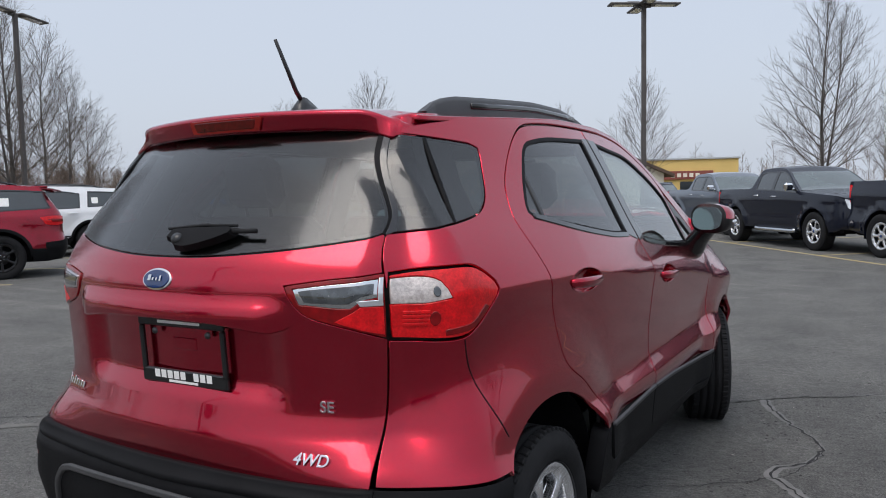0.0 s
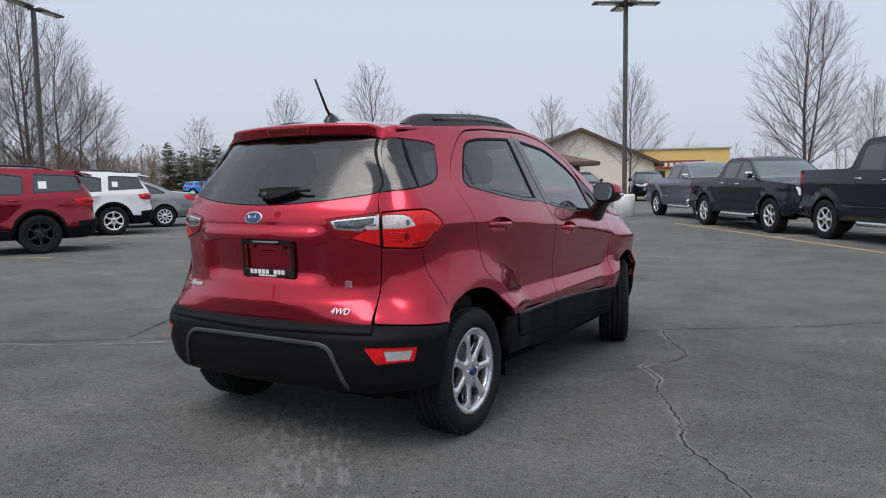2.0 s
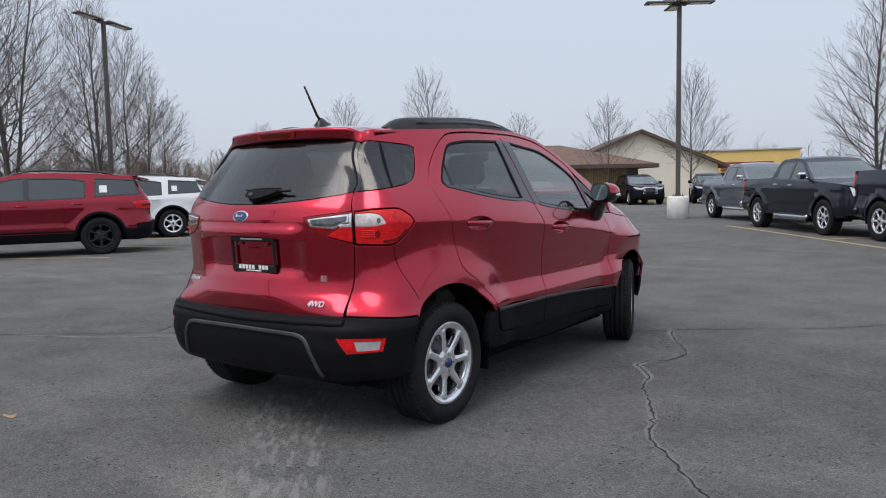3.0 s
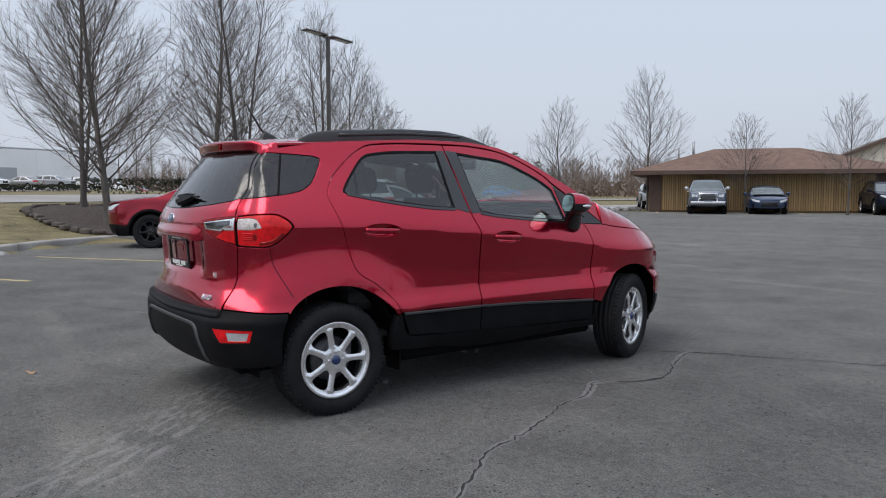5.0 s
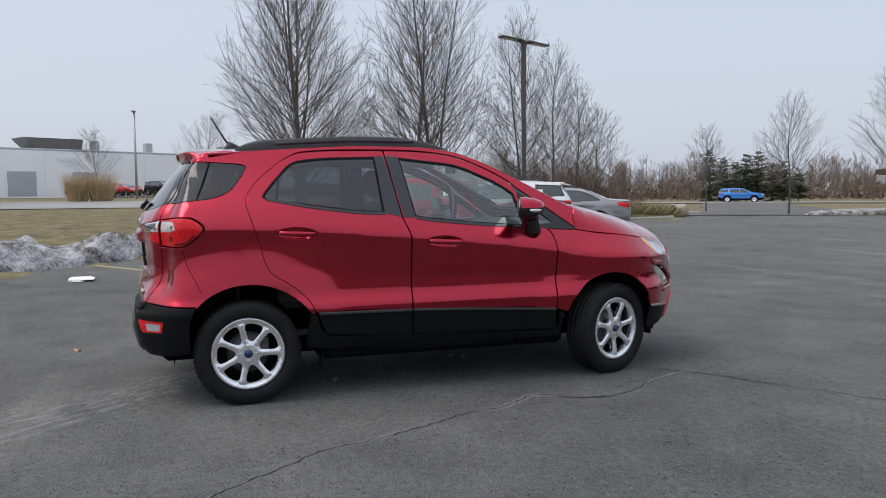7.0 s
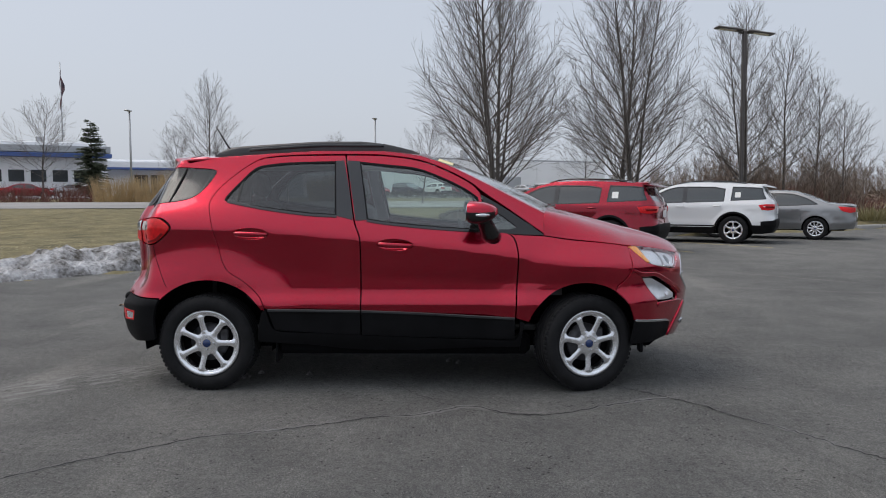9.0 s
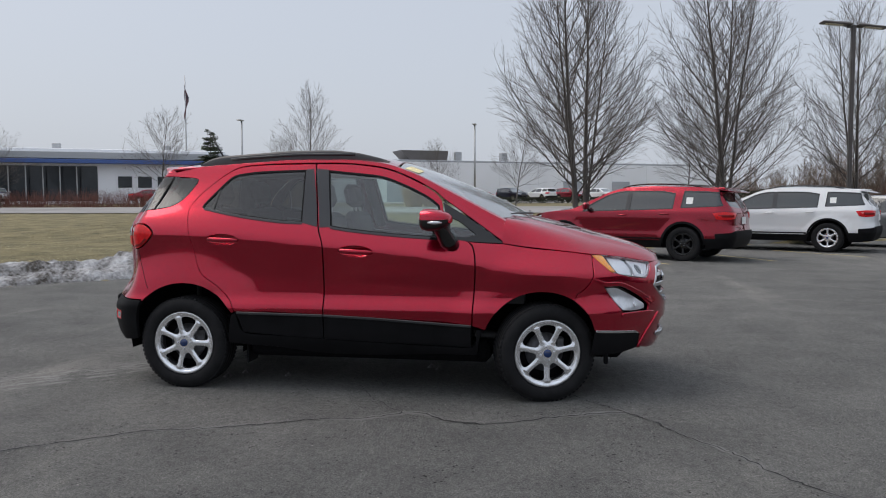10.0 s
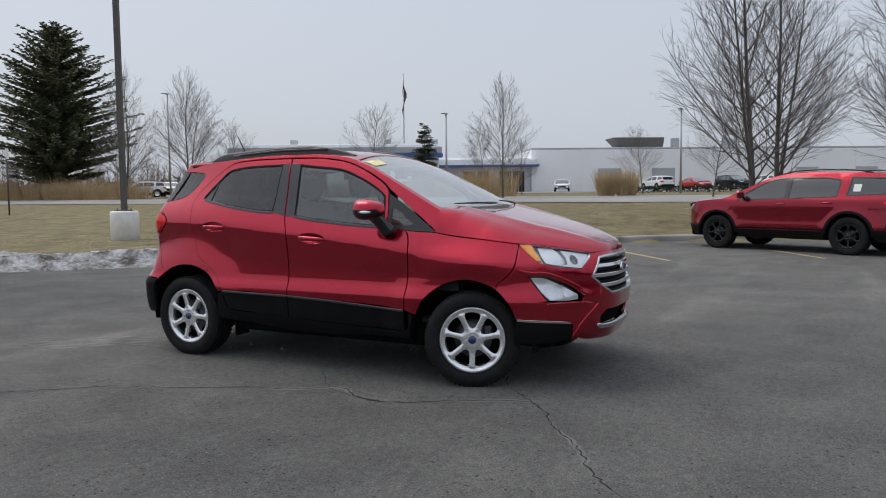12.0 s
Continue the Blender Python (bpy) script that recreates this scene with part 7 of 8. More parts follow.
lamp_post(-22.9, 11.05, land(-22.9, 11.05), 7.10, turn=97, tilt=6)
lamp_post(-5.15, 20.55, 0.0, 7.05, arms=4, turn=35)
lamp_post(-8.55, -12.95, land(-8.55, -12.95), 9.4, arms=2, turn=20)
for x, y, h in ((-52.0, -5.9, 6.1), (-47.3, -22.7, 6.3), (-44.0, -48.5, 9.2), (-58.0, -58.0, 6.0), (-60.0, 14.0, 6.5)):
    z = land(x, y)
    post = thing("lamp_post", Matrix.Translation((x, y, z)), "pale galvanised street lamp post", "lamp post", "street lamps")
    Geo().tube([(0, 0, 0), (0, 0, h)], [.09, .06], 10).obj("pole", GALV, post)
    Geo().box((.25, .0, h), (.7, .3, .08), .02).obj("lamp_head", GALV, post)


post = thing("sign_post", Matrix.Translation((-17.7, -31.5, land(-17.7, -31.5) - .02)), "dark steel post with a small pale sign on the verge", "sign")
Geo().tube([(0, 0, 0), (0, 0, 3.25)], [.04, .04], 8).obj("pole", POLE, post)
Geo().box((0, .055, 2.95), (.16, .03, .5), .006).obj("sign_plate", PAPER, post)


# ---- bare trees
def bare_tree(seed, height, stems=1, spread=.5, first=.14, limbs=26, twigs=9, sprigs=6, lean=.8):
    """Trunk, limbs, branches and twigs of a leafless tree: limbs leave at a slant and sweep upwards."""
    rng = random.Random(seed)
    wood, fine = Geo(), Geo()

    def bough(p, d, length, r0, r1, n, up, wobble):
        pts, q, v = [Vector(p)], Vector(p), Vector(d)
        for i in range(n):
            v = (v + Vector((rng.gauss(0, wobble), rng.gauss(0, wobble), up))).normalized()
            q = q + v * length / n
            pts.append(q.copy())
        return pts, [r0 + (r1 - r0) * (i / n) ** .8 for i in range(n + 1)]

    def at(pts, t):
        k = min(len(pts) - 2, int(t * (len(pts) - 1)))
        f = t * (len(pts) - 1) - k
        return pts[k].lerp(pts[k + 1], f), (pts[k + 1] - pts[k]).normalized()

    def fork(d, angle):
        """A direction that leaves d by the angle, to any side."""
        w = Vector((rng.gauss(0, 1), rng.gauss(0, 1), rng.gauss(0, 1)))
        w = (w - d * w.dot(d)).normalized()
        return d * math.cos(angle) + w * math.sin(angle)

    turn0 = rng.uniform(0, 6.28)
    for s in range(stems):
        tilt = 0.0 if stems == 1 else (.02, .09, .20)[s]
        H = height * (1 - .12 * s)
        a = turn0 + 2.3 * s
        d = Vector((math.cos(a) * tilt, math.sin(a) * tilt, 1)).normalized()
        r0 = .0098 * height * (1 if s == 0 else .70)
        trunk, rad = bough((.05 * s, 0.04 * s, -.1), d, H * .86, r0, .008, 16, .03, .028)
        rad[0] *= 1.35
        wood.tube(trunk, rad, 9, False)
        ang = rng.uniform(0, 6.28)
        nl = limbs if stems == 1 else int(limbs * (.8 if s == 0 else .55))
        for i in range(nl):
            t = first + (.95 - first) * ((i + .5) / nl) ** 1.15
            p, dd = at(trunk, t)
            ang += 2.4 + rng.uniform(-.5, .5)
            slant = lean * (1.40 - .85 * t) * rng.uniform(.85, 1.12)
            v = (dd * math.cos(slant) + Vector((math.cos(ang), math.sin(ang), 0)) * math.sin(slant)).normalized()
            L = height * spread * max(.34, (1 - t) ** .5) * rng.uniform(.78, 1.12) + .2
            rr = max(.008, r0 * .30 * (1 - t) ** .5)
            limb, lr = bough(p, v, L, rr, .004, 9, .062, .030)
            wood.tube(limb, lr, 5, False)
            nt = max(3, int(twigs * (.45 + .75 * L / (height * spread))))
            for j in range(nt):
                tt = .14 + .84 * (j + rng.random() * .7) / nt
                p2, d2 = at(limb, min(.97, tt))
                L2 = L * rng.uniform(.30, .52) * (1.12 - .7 * tt) + .12
                br, brr = bough(p2, fork(d2, rng.uniform(.38, .72)), L2, max(.0052, rr * .46 * (1 - .5 * tt)), .0034, 4, .055, .05)
                fine.tube(br, brr, 4, False, None, False)
                ns = max(2, int(.62 * sprigs * (.5 + .6 * L2 / (L * .5 + .1))))
                for k in range(ns):
                    p3, d3 = at(br, min(.97, .2 + .8 * (k + rng.random() * .6) / ns))
                    L3 = L2 * rng.uniform(.28, .55) + .07
                    tw, twr = bough(p3, fork(d3, rng.uniform(.35, .75)), L3, .0034, .0018, 2, .05, .06)
                    fine.tube(tw, twr, 3, False, None, False)
                    p4, d4 = at(tw, .5)
                    tw, twr = bough(p4, fork(d4, .6), L3 * .55, .0024, .0015, 1, .04, .04)
                    fine.tube(tw, twr, 3, False, None, False)
    return wood, fine


TREES = {}


def plant(kind, x, y, turn, size=1.0, label="bare deciduous tree with upswept branches", group="bare trees"):
    """A bare tree of a kind, shared by its repeats."""
    z = land(x, y) if beyond(x, y) > 0 or y > 26 or x < -40 else 0.0
    m = Matrix.Translation((x, y, z)) @ Matrix.Rotation(radians(turn), 4, "Z") @ Matrix.Diagonal((size, size, size, 1))
    t = thing("bare_tree", m, label, "tree", group)
    if kind not in TREES:
        wood, fine = bare_tree(*kind)
        a, b = wood.obj("trunk", BARK, t), fine.obj("crown", TWIG, t)
        TREES[kind] = a.data, b.data
    else:
        for nm, me in zip(("trunk", "crown"), TREES[kind]):
            ob = new(nm, me)
            ob.parent = t
    return t


TALL, TALL2, MID, SMALL, WIDE = (11, 11.2, 2, .34, .13, 50, 11, 6, .84), (12, 11.0, 2, .34, .12, 52, 11, 6, .84), (13, 8.0, 1, .43, .22, 38, 10, 5, .84), (14, 6.1, 1, .46, .26, 30, 9, 5, .90), (15, 6.8, 1, .54, .26, 30, 10, 6, 1.0)
plant(TALL, -18.1, 1.6, 20, label="tall bare tree with two stems in a mulch bed")
plant(TALL2, -23.4, 1.95, 140, label="tall bare tree with two stems in a mulch bed")
plant(TALL2, -20.6, 6.45, 60, 1.0)
plant(TALL, -25.0, 6.95, 200, .98)
plant(TALL2, -25.6, 12.2, 300, .90)
plant(MID, -27.5, 14.6, 80, 1.0)
plant(MID, -29.6, 17.0, 10, .85)
plant(SMALL, -31.5, 19.2, 50, 1.0)
plant(MID, -28.0, 29.0, 120, .88)
plant(MID, -25.4, 34.0, 250, 1.14)
plant(SMALL, -18.6, 33.6, 10, .93)
plant(SMALL, -13.6, 34.4, 100, 1.02)
plant(SMALL, -35.8, 29.5, 200, .98)
plant(MID, -11.2, 41.2, 30, 1.08)
plant(TALL, -2.0, 47.0, 70, 1.34)
plant(MID, 1.5, 52.0, 170, 1.0)
plant(WIDE, -42.3, -26.3, 15, 1.02)
plant(MID, -35.2, -13.1, 95, .92)
plant(WIDE, -41.0, -16.8, 200, .72)
plant(WIDE, -48.5, -7.9, 280, .72)
plant(WIDE, -36.5, -38.5, 44, 1.18)
plant(MID, -34.5, -36.8, 150, 1.2)
plant(WIDE, -41.0, -37.8, 310, .92)
plant(TALL, -37.5, -46.5, 10, 1.05)
plant(WIDE, -43.0, 8.5, 120, .85)
plant(WIDE, -34.5, -1.5, 60, .70)
plant(SMALL, -50.0, -17.5, 20, .75)


# ---- conifers
def conifer(seed, height, width, tiers, per, drop=.25, gap_=.0):
    """Trunk, and a crown of drooping needle sprays in uneven whorls."""
    rng = random.Random(seed)
    wood, crown = Geo(), Geo()
    wood.tube([(0, 0, -.1), (0, 0, height * .97)], [height * .018, .02], 8, False)
    for i in range(tiers):
        t = (i + rng.random() * .6) / tiers
        z = height * (.09 + .89 * t)
        L0 = width / 2 * (1 - t) ** .62 * min(1, .62 + 1.9 * t) * rng.uniform(.62, 1.18) + .10
        n = max(4, int(per * (1 - .6 * t)))
        for k in range(n):
            a = 2 * math.pi * (k + rng.random()) / n
            L = L0 * rng.uniform(.6, 1.1)
            d = Vector((math.cos(a), math.sin(a), -drop + .35 * t))
            z = height * max(.03, min(.97, z / height + rng.uniform(-.9, .9) / tiers))
            tip = Vector((0, 0, z)) + d * L
            wood.tube([(0, 0, z), tuple(tip)], [.02, .006], 3, False, None, False)
            steps = max(3, int(L * (9 if height < 12 else 6.5)))
            for j in range(steps):
                f = (j + 1) / steps
                p = Vector((0, 0, z)).lerp(tip, f)
                for q in range(4):
                    b = a + rng.uniform(-1.3, 1.3)
                    l = rng.uniform(.18, .40) * (1.15 - .4 * f) * (.55 + height / 16)
                    e = p + Vector((math.cos(b) * l, math.sin(b) * l, rng.uniform(-.10, .16) * l * 3))
                    w = Vector((-math.sin(b), math.cos(b), rng.uniform(-.4, .4))) * l * .24
                    mid = p.lerp(e, .5)
                    crown.add([p, mid + w, e, mid - w, mid + Vector((0, 0, l * .14))], [(0, 4, 1), (1, 4, 2), (2, 4, 3), (3, 4, 0)])
    return wood, crown


def plant_conifer(x, y, args, needles, label):
    t = thing("conifer", Matrix.Translation((x, y, land(x, y))), label, "tree", "conifers")
    wood, crown = conifer(*args)
    wood.obj("trunk", BARK, t)
    crown.obj("crown", needles, t)


plant_conifer(-40.8, -58.8, (21, 16.1, 15.5, 48, 16, -.20), NEEDLES, "broad dark green pine behind dry grasses")
plant_conifer(-68.8, -36.0, (22, 7.9, 4.0, 34, 12, .2), SPRUCE, "narrow far spruce before the white building")
for k, (x, y, h, w) in enumerate(((-77.3, 61.1, 6.8, 4.0), (-75.5, 61.8, 5.6, 4.2), (-76.9, 64.9, 5.3, 4.0), (-73.0, 63.3, 6.0, 4.2), (-72.9, 65.0, 6.4, 4.3999999999999995), (-74.8, 68.9, 5.0, 4.0), (-71.6, 67.9, 5.1, 4.0), (-72.0, 70.5, 4.2, 3.8000000000000003))):
    plant_conifer(x, y, (30 + k, h, w, 20, 12, .1), SPRUCE if k % 2 else NEEDLES, "small dark evergreen on the far lawn")


# ---- far woods: a belt of bare scrub on the horizon
def far_woods():
    rng = random.Random(77)
    g = Geo()

    def sapling(x, y, z, h, k=.6):
        n = rng.randint(13, 19)
        g.tube([(x, y, z), (x + rng.gauss(0, .2), y + rng.gauss(0, .2), z + h)], [.10 * k, .02 * k], 3, False, None, False)
        for i in range(n):
            t = rng.uniform(.04, .9)
            a = rng.uniform(0, 6.28)
            L = h * .42 * (1 - t * .6)
            p = Vector((x, y, z + h * t))
            e = p + Vector((math.cos(a) * L * .55, math.sin(a) * L * .55, L * .8))
            g.tube([p, e], [.045 * k, .012 * k], 3, False, None, False)
            for j in range(4):
                q = p.lerp(e, rng.uniform(.2, .95))
                b = rng.uniform(0, 6.28)
                l = L * rng.uniform(.3, .6)
                g.tube([q, q + Vector((math.cos(b) * l * .6, math.sin(b) * l * .6, l * .7))], [.028 * k, .008 * k], 3, False, None, False)
    for _ in range(950):
        az = radians(rng.uniform(12, 66))
        r = rng.uniform(112, 200)
        x, y = -math.cos(az) * r, math.sin(az) * r
        sapling(x, y, land(x, y), rng.uniform(3.5, 7.5) * (.7 + r / 400))
    for _ in range(320):
        az = radians(rng.uniform(-78, -42))
        r = rng.uniform(120, 210)
        x, y = -math.cos(az) * r, math.sin(az) * r
        sapling(x, y, land(x, y), rng.uniform(4, 8))
    for _ in range(150):
        x, y = rng.uniform(-34, -26), rng.uniform(12, 21)
        if beyond(x, y) > 2:
            sapling(x, y, land(x, y), rng.uniform(1.2, 3.0), .22)
    for _ in range(60):
        az = radians(rng.uniform(66, 100))
        r = rng.uniform(110, 160)
        x, y = -math.cos(az) * r, math.sin(az) * r
        sapling(x, y, 0, rng.uniform(5, 8))
    for _ in range(15000):
        az = radians(rng.choice((rng.uniform(14, 68), rng.uniform(-78, -44))))
        r = rng.uniform(125, 205)
        x, y = -math.cos(az) * r, math.sin(az) * r
        z = land(x, y) + 3.4 * (.6 + .8 * abs(noise.noise(Vector((x * .05, y * .05, 1))))) * rng.random() ** 1.6
        k = rng.uniform(.25, .6)
        g.add([(x + rng.gauss(0, k), y + rng.gauss(0, k), z + rng.gauss(0, k)) for _ in range(3)], [(0, 1, 2)])
    tagged(g.obj("far_woods", SCRUB), "belt of bare brown scrub and saplings on the horizon", "woods", kind="stuff")


far_woods()


# ---- hedges and ornamental grasses across the street
def clump(name, x, y, r, h, n, material, label, category, seed, fan=.22, width=.011, group=""):
    rng = random.Random(seed)
    g = Geo()
    for _ in range(n):
        a, q = rng.uniform(0, 6.28), r * math.sqrt(rng.random())
        p = Vector((q * math.cos(a), q * math.sin(a), 0))
        d = Vector((math.cos(a) * fan * q / r + rng.gauss(0, .12), math.sin(a) * fan * q / r + rng.gauss(0, .12), 1))
        l = h * rng.uniform(.6, 1.1)
        e = p + d * l
        w = Vector((rng.gauss(0, 1), rng.gauss(0, 1), 0)).normalized() * width
        g.add([p - w, p + w, p.lerp(e, .6) + w * .8, e], [(0, 1, 2), (0, 2, 3)])
    ob = g.obj(name, material)
    ob.matrix_basis = Matrix.Translation((x, y, land(x, y)))
    return tagged(ob, label, category, group)


for k, (x, y, r, h) in enumerate(((-38.2, -15.2, 1.7, 2.0), (-38.6, -17.2, 1.4, 1.7), (-37.2, -7.6, .45, 1.5), (-37.4, -6.5, .5, 1.6), (-38.0, -47, 2.0, 1.9), (-38.2, -52, 2.0, 1.8), (-38.4, -57, 2.0, 1.8), (-38.4, -62, 2.0, 1.8), (-38.2, -49.5, 1.9, 1.7), (-38.3, -54.5, 1.9, 1.9), (-38.3, -59.5, 1.9, 1.7), (-38.4, -65.0, 2.0, 1.8), (-38.6, -19.8, 1.3, 1.6))):
    clump("ornamental_grass", x, y, r, h, 800, STRAW, "tall clump of dry straw-coloured grass", "grass", 100 + k, group="dry grasses along the street")
for k in range(9):
    clump("shrub", -40.0 - (k % 2), -22.5 - 1.9 * k, 1.3, 1.25, 230, RED_TWIG, "low leafless reddish shrub", "shrub", 200 + k, .6, .012, group="reddish shrubs")
for k in range(7):
    clump("shrub", -28.6 - 1.5 * k * .4, 12.0 + 1.5 * k, .9, 1.2, 320, RED_TWIG, "low leafless brown shrub behind the parked cars", "shrub", 240 + k, .7, .012, group="brown shrubs")
for k, (x, y) in enumerate(((-27.6, 20.6), (-29.0, 21.6), (-26.6, 19.2), (-30.6, 22.2), (-25.9, 17.6), (-32.2, 23.0))):
    clump("shrub", x, y, .9, .62, 420, HEDGE if k % 2 else BLADES, "low mounded shrub on the island corner", "shrub", 260 + k, 1.1, .02, group="mounded shrubs")


def hedge(a, b, h, w, seed):
    rng = random.Random(seed)
    g = Geo()
    L = math.dist(a, b)
    for _ in range(int(L * 330)):
        t = rng.random()
        x, y = a[0] + (b[0] - a[0]) * t + rng.uniform(-w, w), a[1] + (b[1] - a[1]) * t + rng.uniform(-w, w)
        z = land(x, y) + h * rng.random() ** .6
        s = .055
        v = [Vector((rng.gauss(0, s), rng.gauss(0, s), rng.gauss(0, s))) for _ in range(3)]
        g.add([Vector((x, y, z)) + q for q in v], [(0, 1, 2)])
    return tagged(g.obj("hedge", HEDGE), "low clipped dark hedge", "hedge", "hedges")


hedge((-57, -11), (-62, 9), .5, .4, 1)
hedge((-40.5, 5), (-40.5, 18), .9, .4, 2)


# ---- the long white building with its showroom
def wall_block(parent, a, b, z0, z1, depth, material, name="wall"):
    """A solid wing along a line a to b, its depth on the far side."""
    d = (Vector(b) - Vector(a))
    L = d.length
    ang = math.atan2(d.y, d.x)
    m = Matrix.Translation((a[0], a[1], 0)) @ Matrix.Rotation(ang, 4, "Z")
    Geo().box((L / 2, -depth / 2, (z0 + z1) / 2), (L, depth, z1 - z0), .05, m).obj(name, material, parent)
    return m, L


def white_building():
    b = thing("white_building", Matrix.Identity(4), "long low white metal building with a blue fascia and glazed showroom", "building")
    d = Vector((.508, -.861))
    P1 = Vector((-85.0, -29.4))
    along = lambda s: (P1.x + d.x * s, P1.y + d.y * s)
    z = 1.0
    m, L = wall_block(b, along(-62), along(0), z, 6.6, 30, WHITE_WALL)
    m, L = wall_block(b, along(-62), along(0), 6.6, 6.85, 30.3, GREY_WALL, "parapet")
    # pilaster joints of the long wall
    for k in range(0, 62, 6):
        q = Matrix.Translation((*along(-k - .5), 0)) @ Matrix.Rotation(math.atan2(d.y, d.x), 4, "Z")
        Geo().box((0, .06, 3.9), (.06, .06, 5.6), .01, q).obj("wall_joint", WHITE_WALL, b)
    for k in (10, 17, 36, 44):
        q = Matrix.Translation((*along(-k), 0)) @ Matrix.Rotation(math.atan2(d.y, d.x), 4, "Z")
        Geo().box((0, .05, 2.6), (3.0, .12, 3.2), .02, q).obj("roller_door", GREY_WALL, b)
    # the recessed entry and the showroom wing
    f = math.atan2(d.y, d.x)
    Q = lambda s, o: Matrix.Translation((*(Vector(along(s)) + Vector((d.y, -d.x)) * -o), 0)) @ Matrix.Rotation(f, 4, "Z")
    Geo().box((0, -7.0, 3.4), (13, 12, 4.6), .05, Q(6, 0)).obj("entry_wall", WHITE_WALL, b)
    Geo().box((0, .2, 5.0), (13.4, 2.6, .8), .03, Q(6, 0)).obj("entry_fascia", WHITE_WALL, b)
    Geo().box((0, .22, 4.62), (13.5, 2.6, .24), .03, Q(6, 0)).obj("blue_band", BLUE_BAND, b)
    for s in (1.5, 3.2, 6.0, 7.8):
        w = Geo().box((0, -.92, 2.5), (1.5, .1, 2.9), .02, Q(s, 0)).obj("window", WINDOW, b)
        Geo().box((0, -.86, 2.5), (.08, .1, 2.9), .01, Q(s, 0)).obj("mullion", GALV, w)
    Geo().box((0, -8.0, 4.1), (24, 18, 6.0), .05, Q(24, 4)).obj("showroom_wall", WHITE_WALL, b)
    Geo().box((0, 1.0, 6.35), (24.6, 2.2, .7), .03, Q(24, 4)).obj("showroom_fascia", GREY_WALL, b)
    Geo().box((0, 1.15, 5.72), (24.8, 2.2, .42), .03, Q(24, 4)).obj("blue_band", BLUE_BAND, b)
    for k in range(7):
        w = Geo().box((0, 1.02, 3.4), (2.0, .14, 3.7), .02, Q(26.2 + 1.6 * k, 4)).obj("window", WINDOW, b)
        Geo().box((1.0, 1.1, 3.4), (.12, .14, 3.7), .01, Q(26.2 + 1.6 * k, 4)).obj("mullion", GALV, w)
    for k in range(5):
        Geo().box((0, 1.02, 3.6), (1.4, .12, 1.2), .02, Q(14.5 + 2.0 * k, 4)).obj("window", WINDOW, b)
    # dark wedge on the roof, vents
    q = Q(-15, -6)
    Geo().add([(-3.0, -1, 6.9), (2.2, -1, 6.9), (2.2, 3, 6.9), (-3.0, 3, 6.9), (-3.2, -1, 8.3), (3.6, -1, 8.3), (3.6, 3, 8.3), (-3.2, 3, 8.3)], [(0, 1, 2, 3)[::-1], (4, 5, 6, 7), (0, 1, 5, 4), (1, 2, 6, 5), (2, 3, 7, 6), (3, 0, 4, 7)], False, q).obj("roof_screen", LED, b)
    for k, s in enumerate((-20, -27, -38, 12, 18, 30)):
        Geo().box((0, -6, 7.6), (.9, .9, 1.3), .05, Q(s, 2)).obj("roof_vent", GALV, b)


white_building()
fx, fy = 5.35 - .87 * 92, 3.34 - .492 * 92
fp = thing("flagpole", Matrix.Translation((fx, fy, land(fx, fy))), "tall flagpole with a limp flag", "flagpole")
Geo().tube([(0, 0, 0), (0, 0, 14.5)], [.11, .05], 8).obj("pole", GALV, fp)
g = Geo()
rows = [[(.05 + .30 * math.sin(i * .9 + j) * (j / 3), .09 * j * (.6 + .4 * math.sin(i * .7)) + .12 * math.cos(i + j), 13.8 - .50 * i - .25 * j) for j in range(4)] for i in range(9)]
g.add([p for r in rows for p in r], [(i * 4 + j, i * 4 + j + 1, i * 4 + j + 5, i * 4 + j + 4) for i in range(8) for j in range(3)], True)
g.obj("flag", FLAG, fp)

# cars on the far lot
rng = random.Random(5)
far = [("suv", WHITE_PAINT), ("sedan", BRIGHT_RED_PAINT), ("suv", BLACK_PAINT), ("suv", WHITE_PAINT), ("suv", DARK_RED), ("suv", WHITE_PAINT), ("sedan", SILVER_PAINT), ("suv", SILVER_PAINT), ("suv", WHITE_PAINT), ("pickup", WHITE_PAINT), ("suv", DARK_RED), ("suv", GREY_PAINT), ("suv", BLACK_PAINT), ("suv", WHITE_PAINT)]
FAR_LABEL = {WHITE_PAINT: "white", BRIGHT_RED_PAINT: "bright red", BLACK_PAINT: "black", DARK_RED: "dark red", SILVER_PAINT: "silver", GREY_PAINT: "grey"}
FAR_CARS = {}
for k, (plan, coat) in enumerate(far):
    s = (-13, -17.5, -22, -26, -30.5, -35, -39.5, -44, -48.5, -53, -57.5, 34, 38, 42)[k]
    x, y = -85 + .508 * s + .861 * 9, -29.4 - .861 * s + .508 * 9
    m = parked(x, y, (.75, .66) if k % 3 else (-.75, -.66))
    nm = {"suv": "parked_suv", "sedan": "parked_sedan", "pickup": "pickup_truck"}[plan]
    if (plan, coat) in FAR_CARS:
        copy_thing(FAR_CARS[plan, coat], m)
    else:
        FAR_CARS[plan, coat] = vehicle(nm, m, f"{FAR_LABEL[coat]} {'pickup' if plan == 'pickup' else 'car' if plan == 'sedan' else 'SUV'} on the far dealer lot", plan, coat, fine=False, group="cars on the far lot", chrome_bar=False)


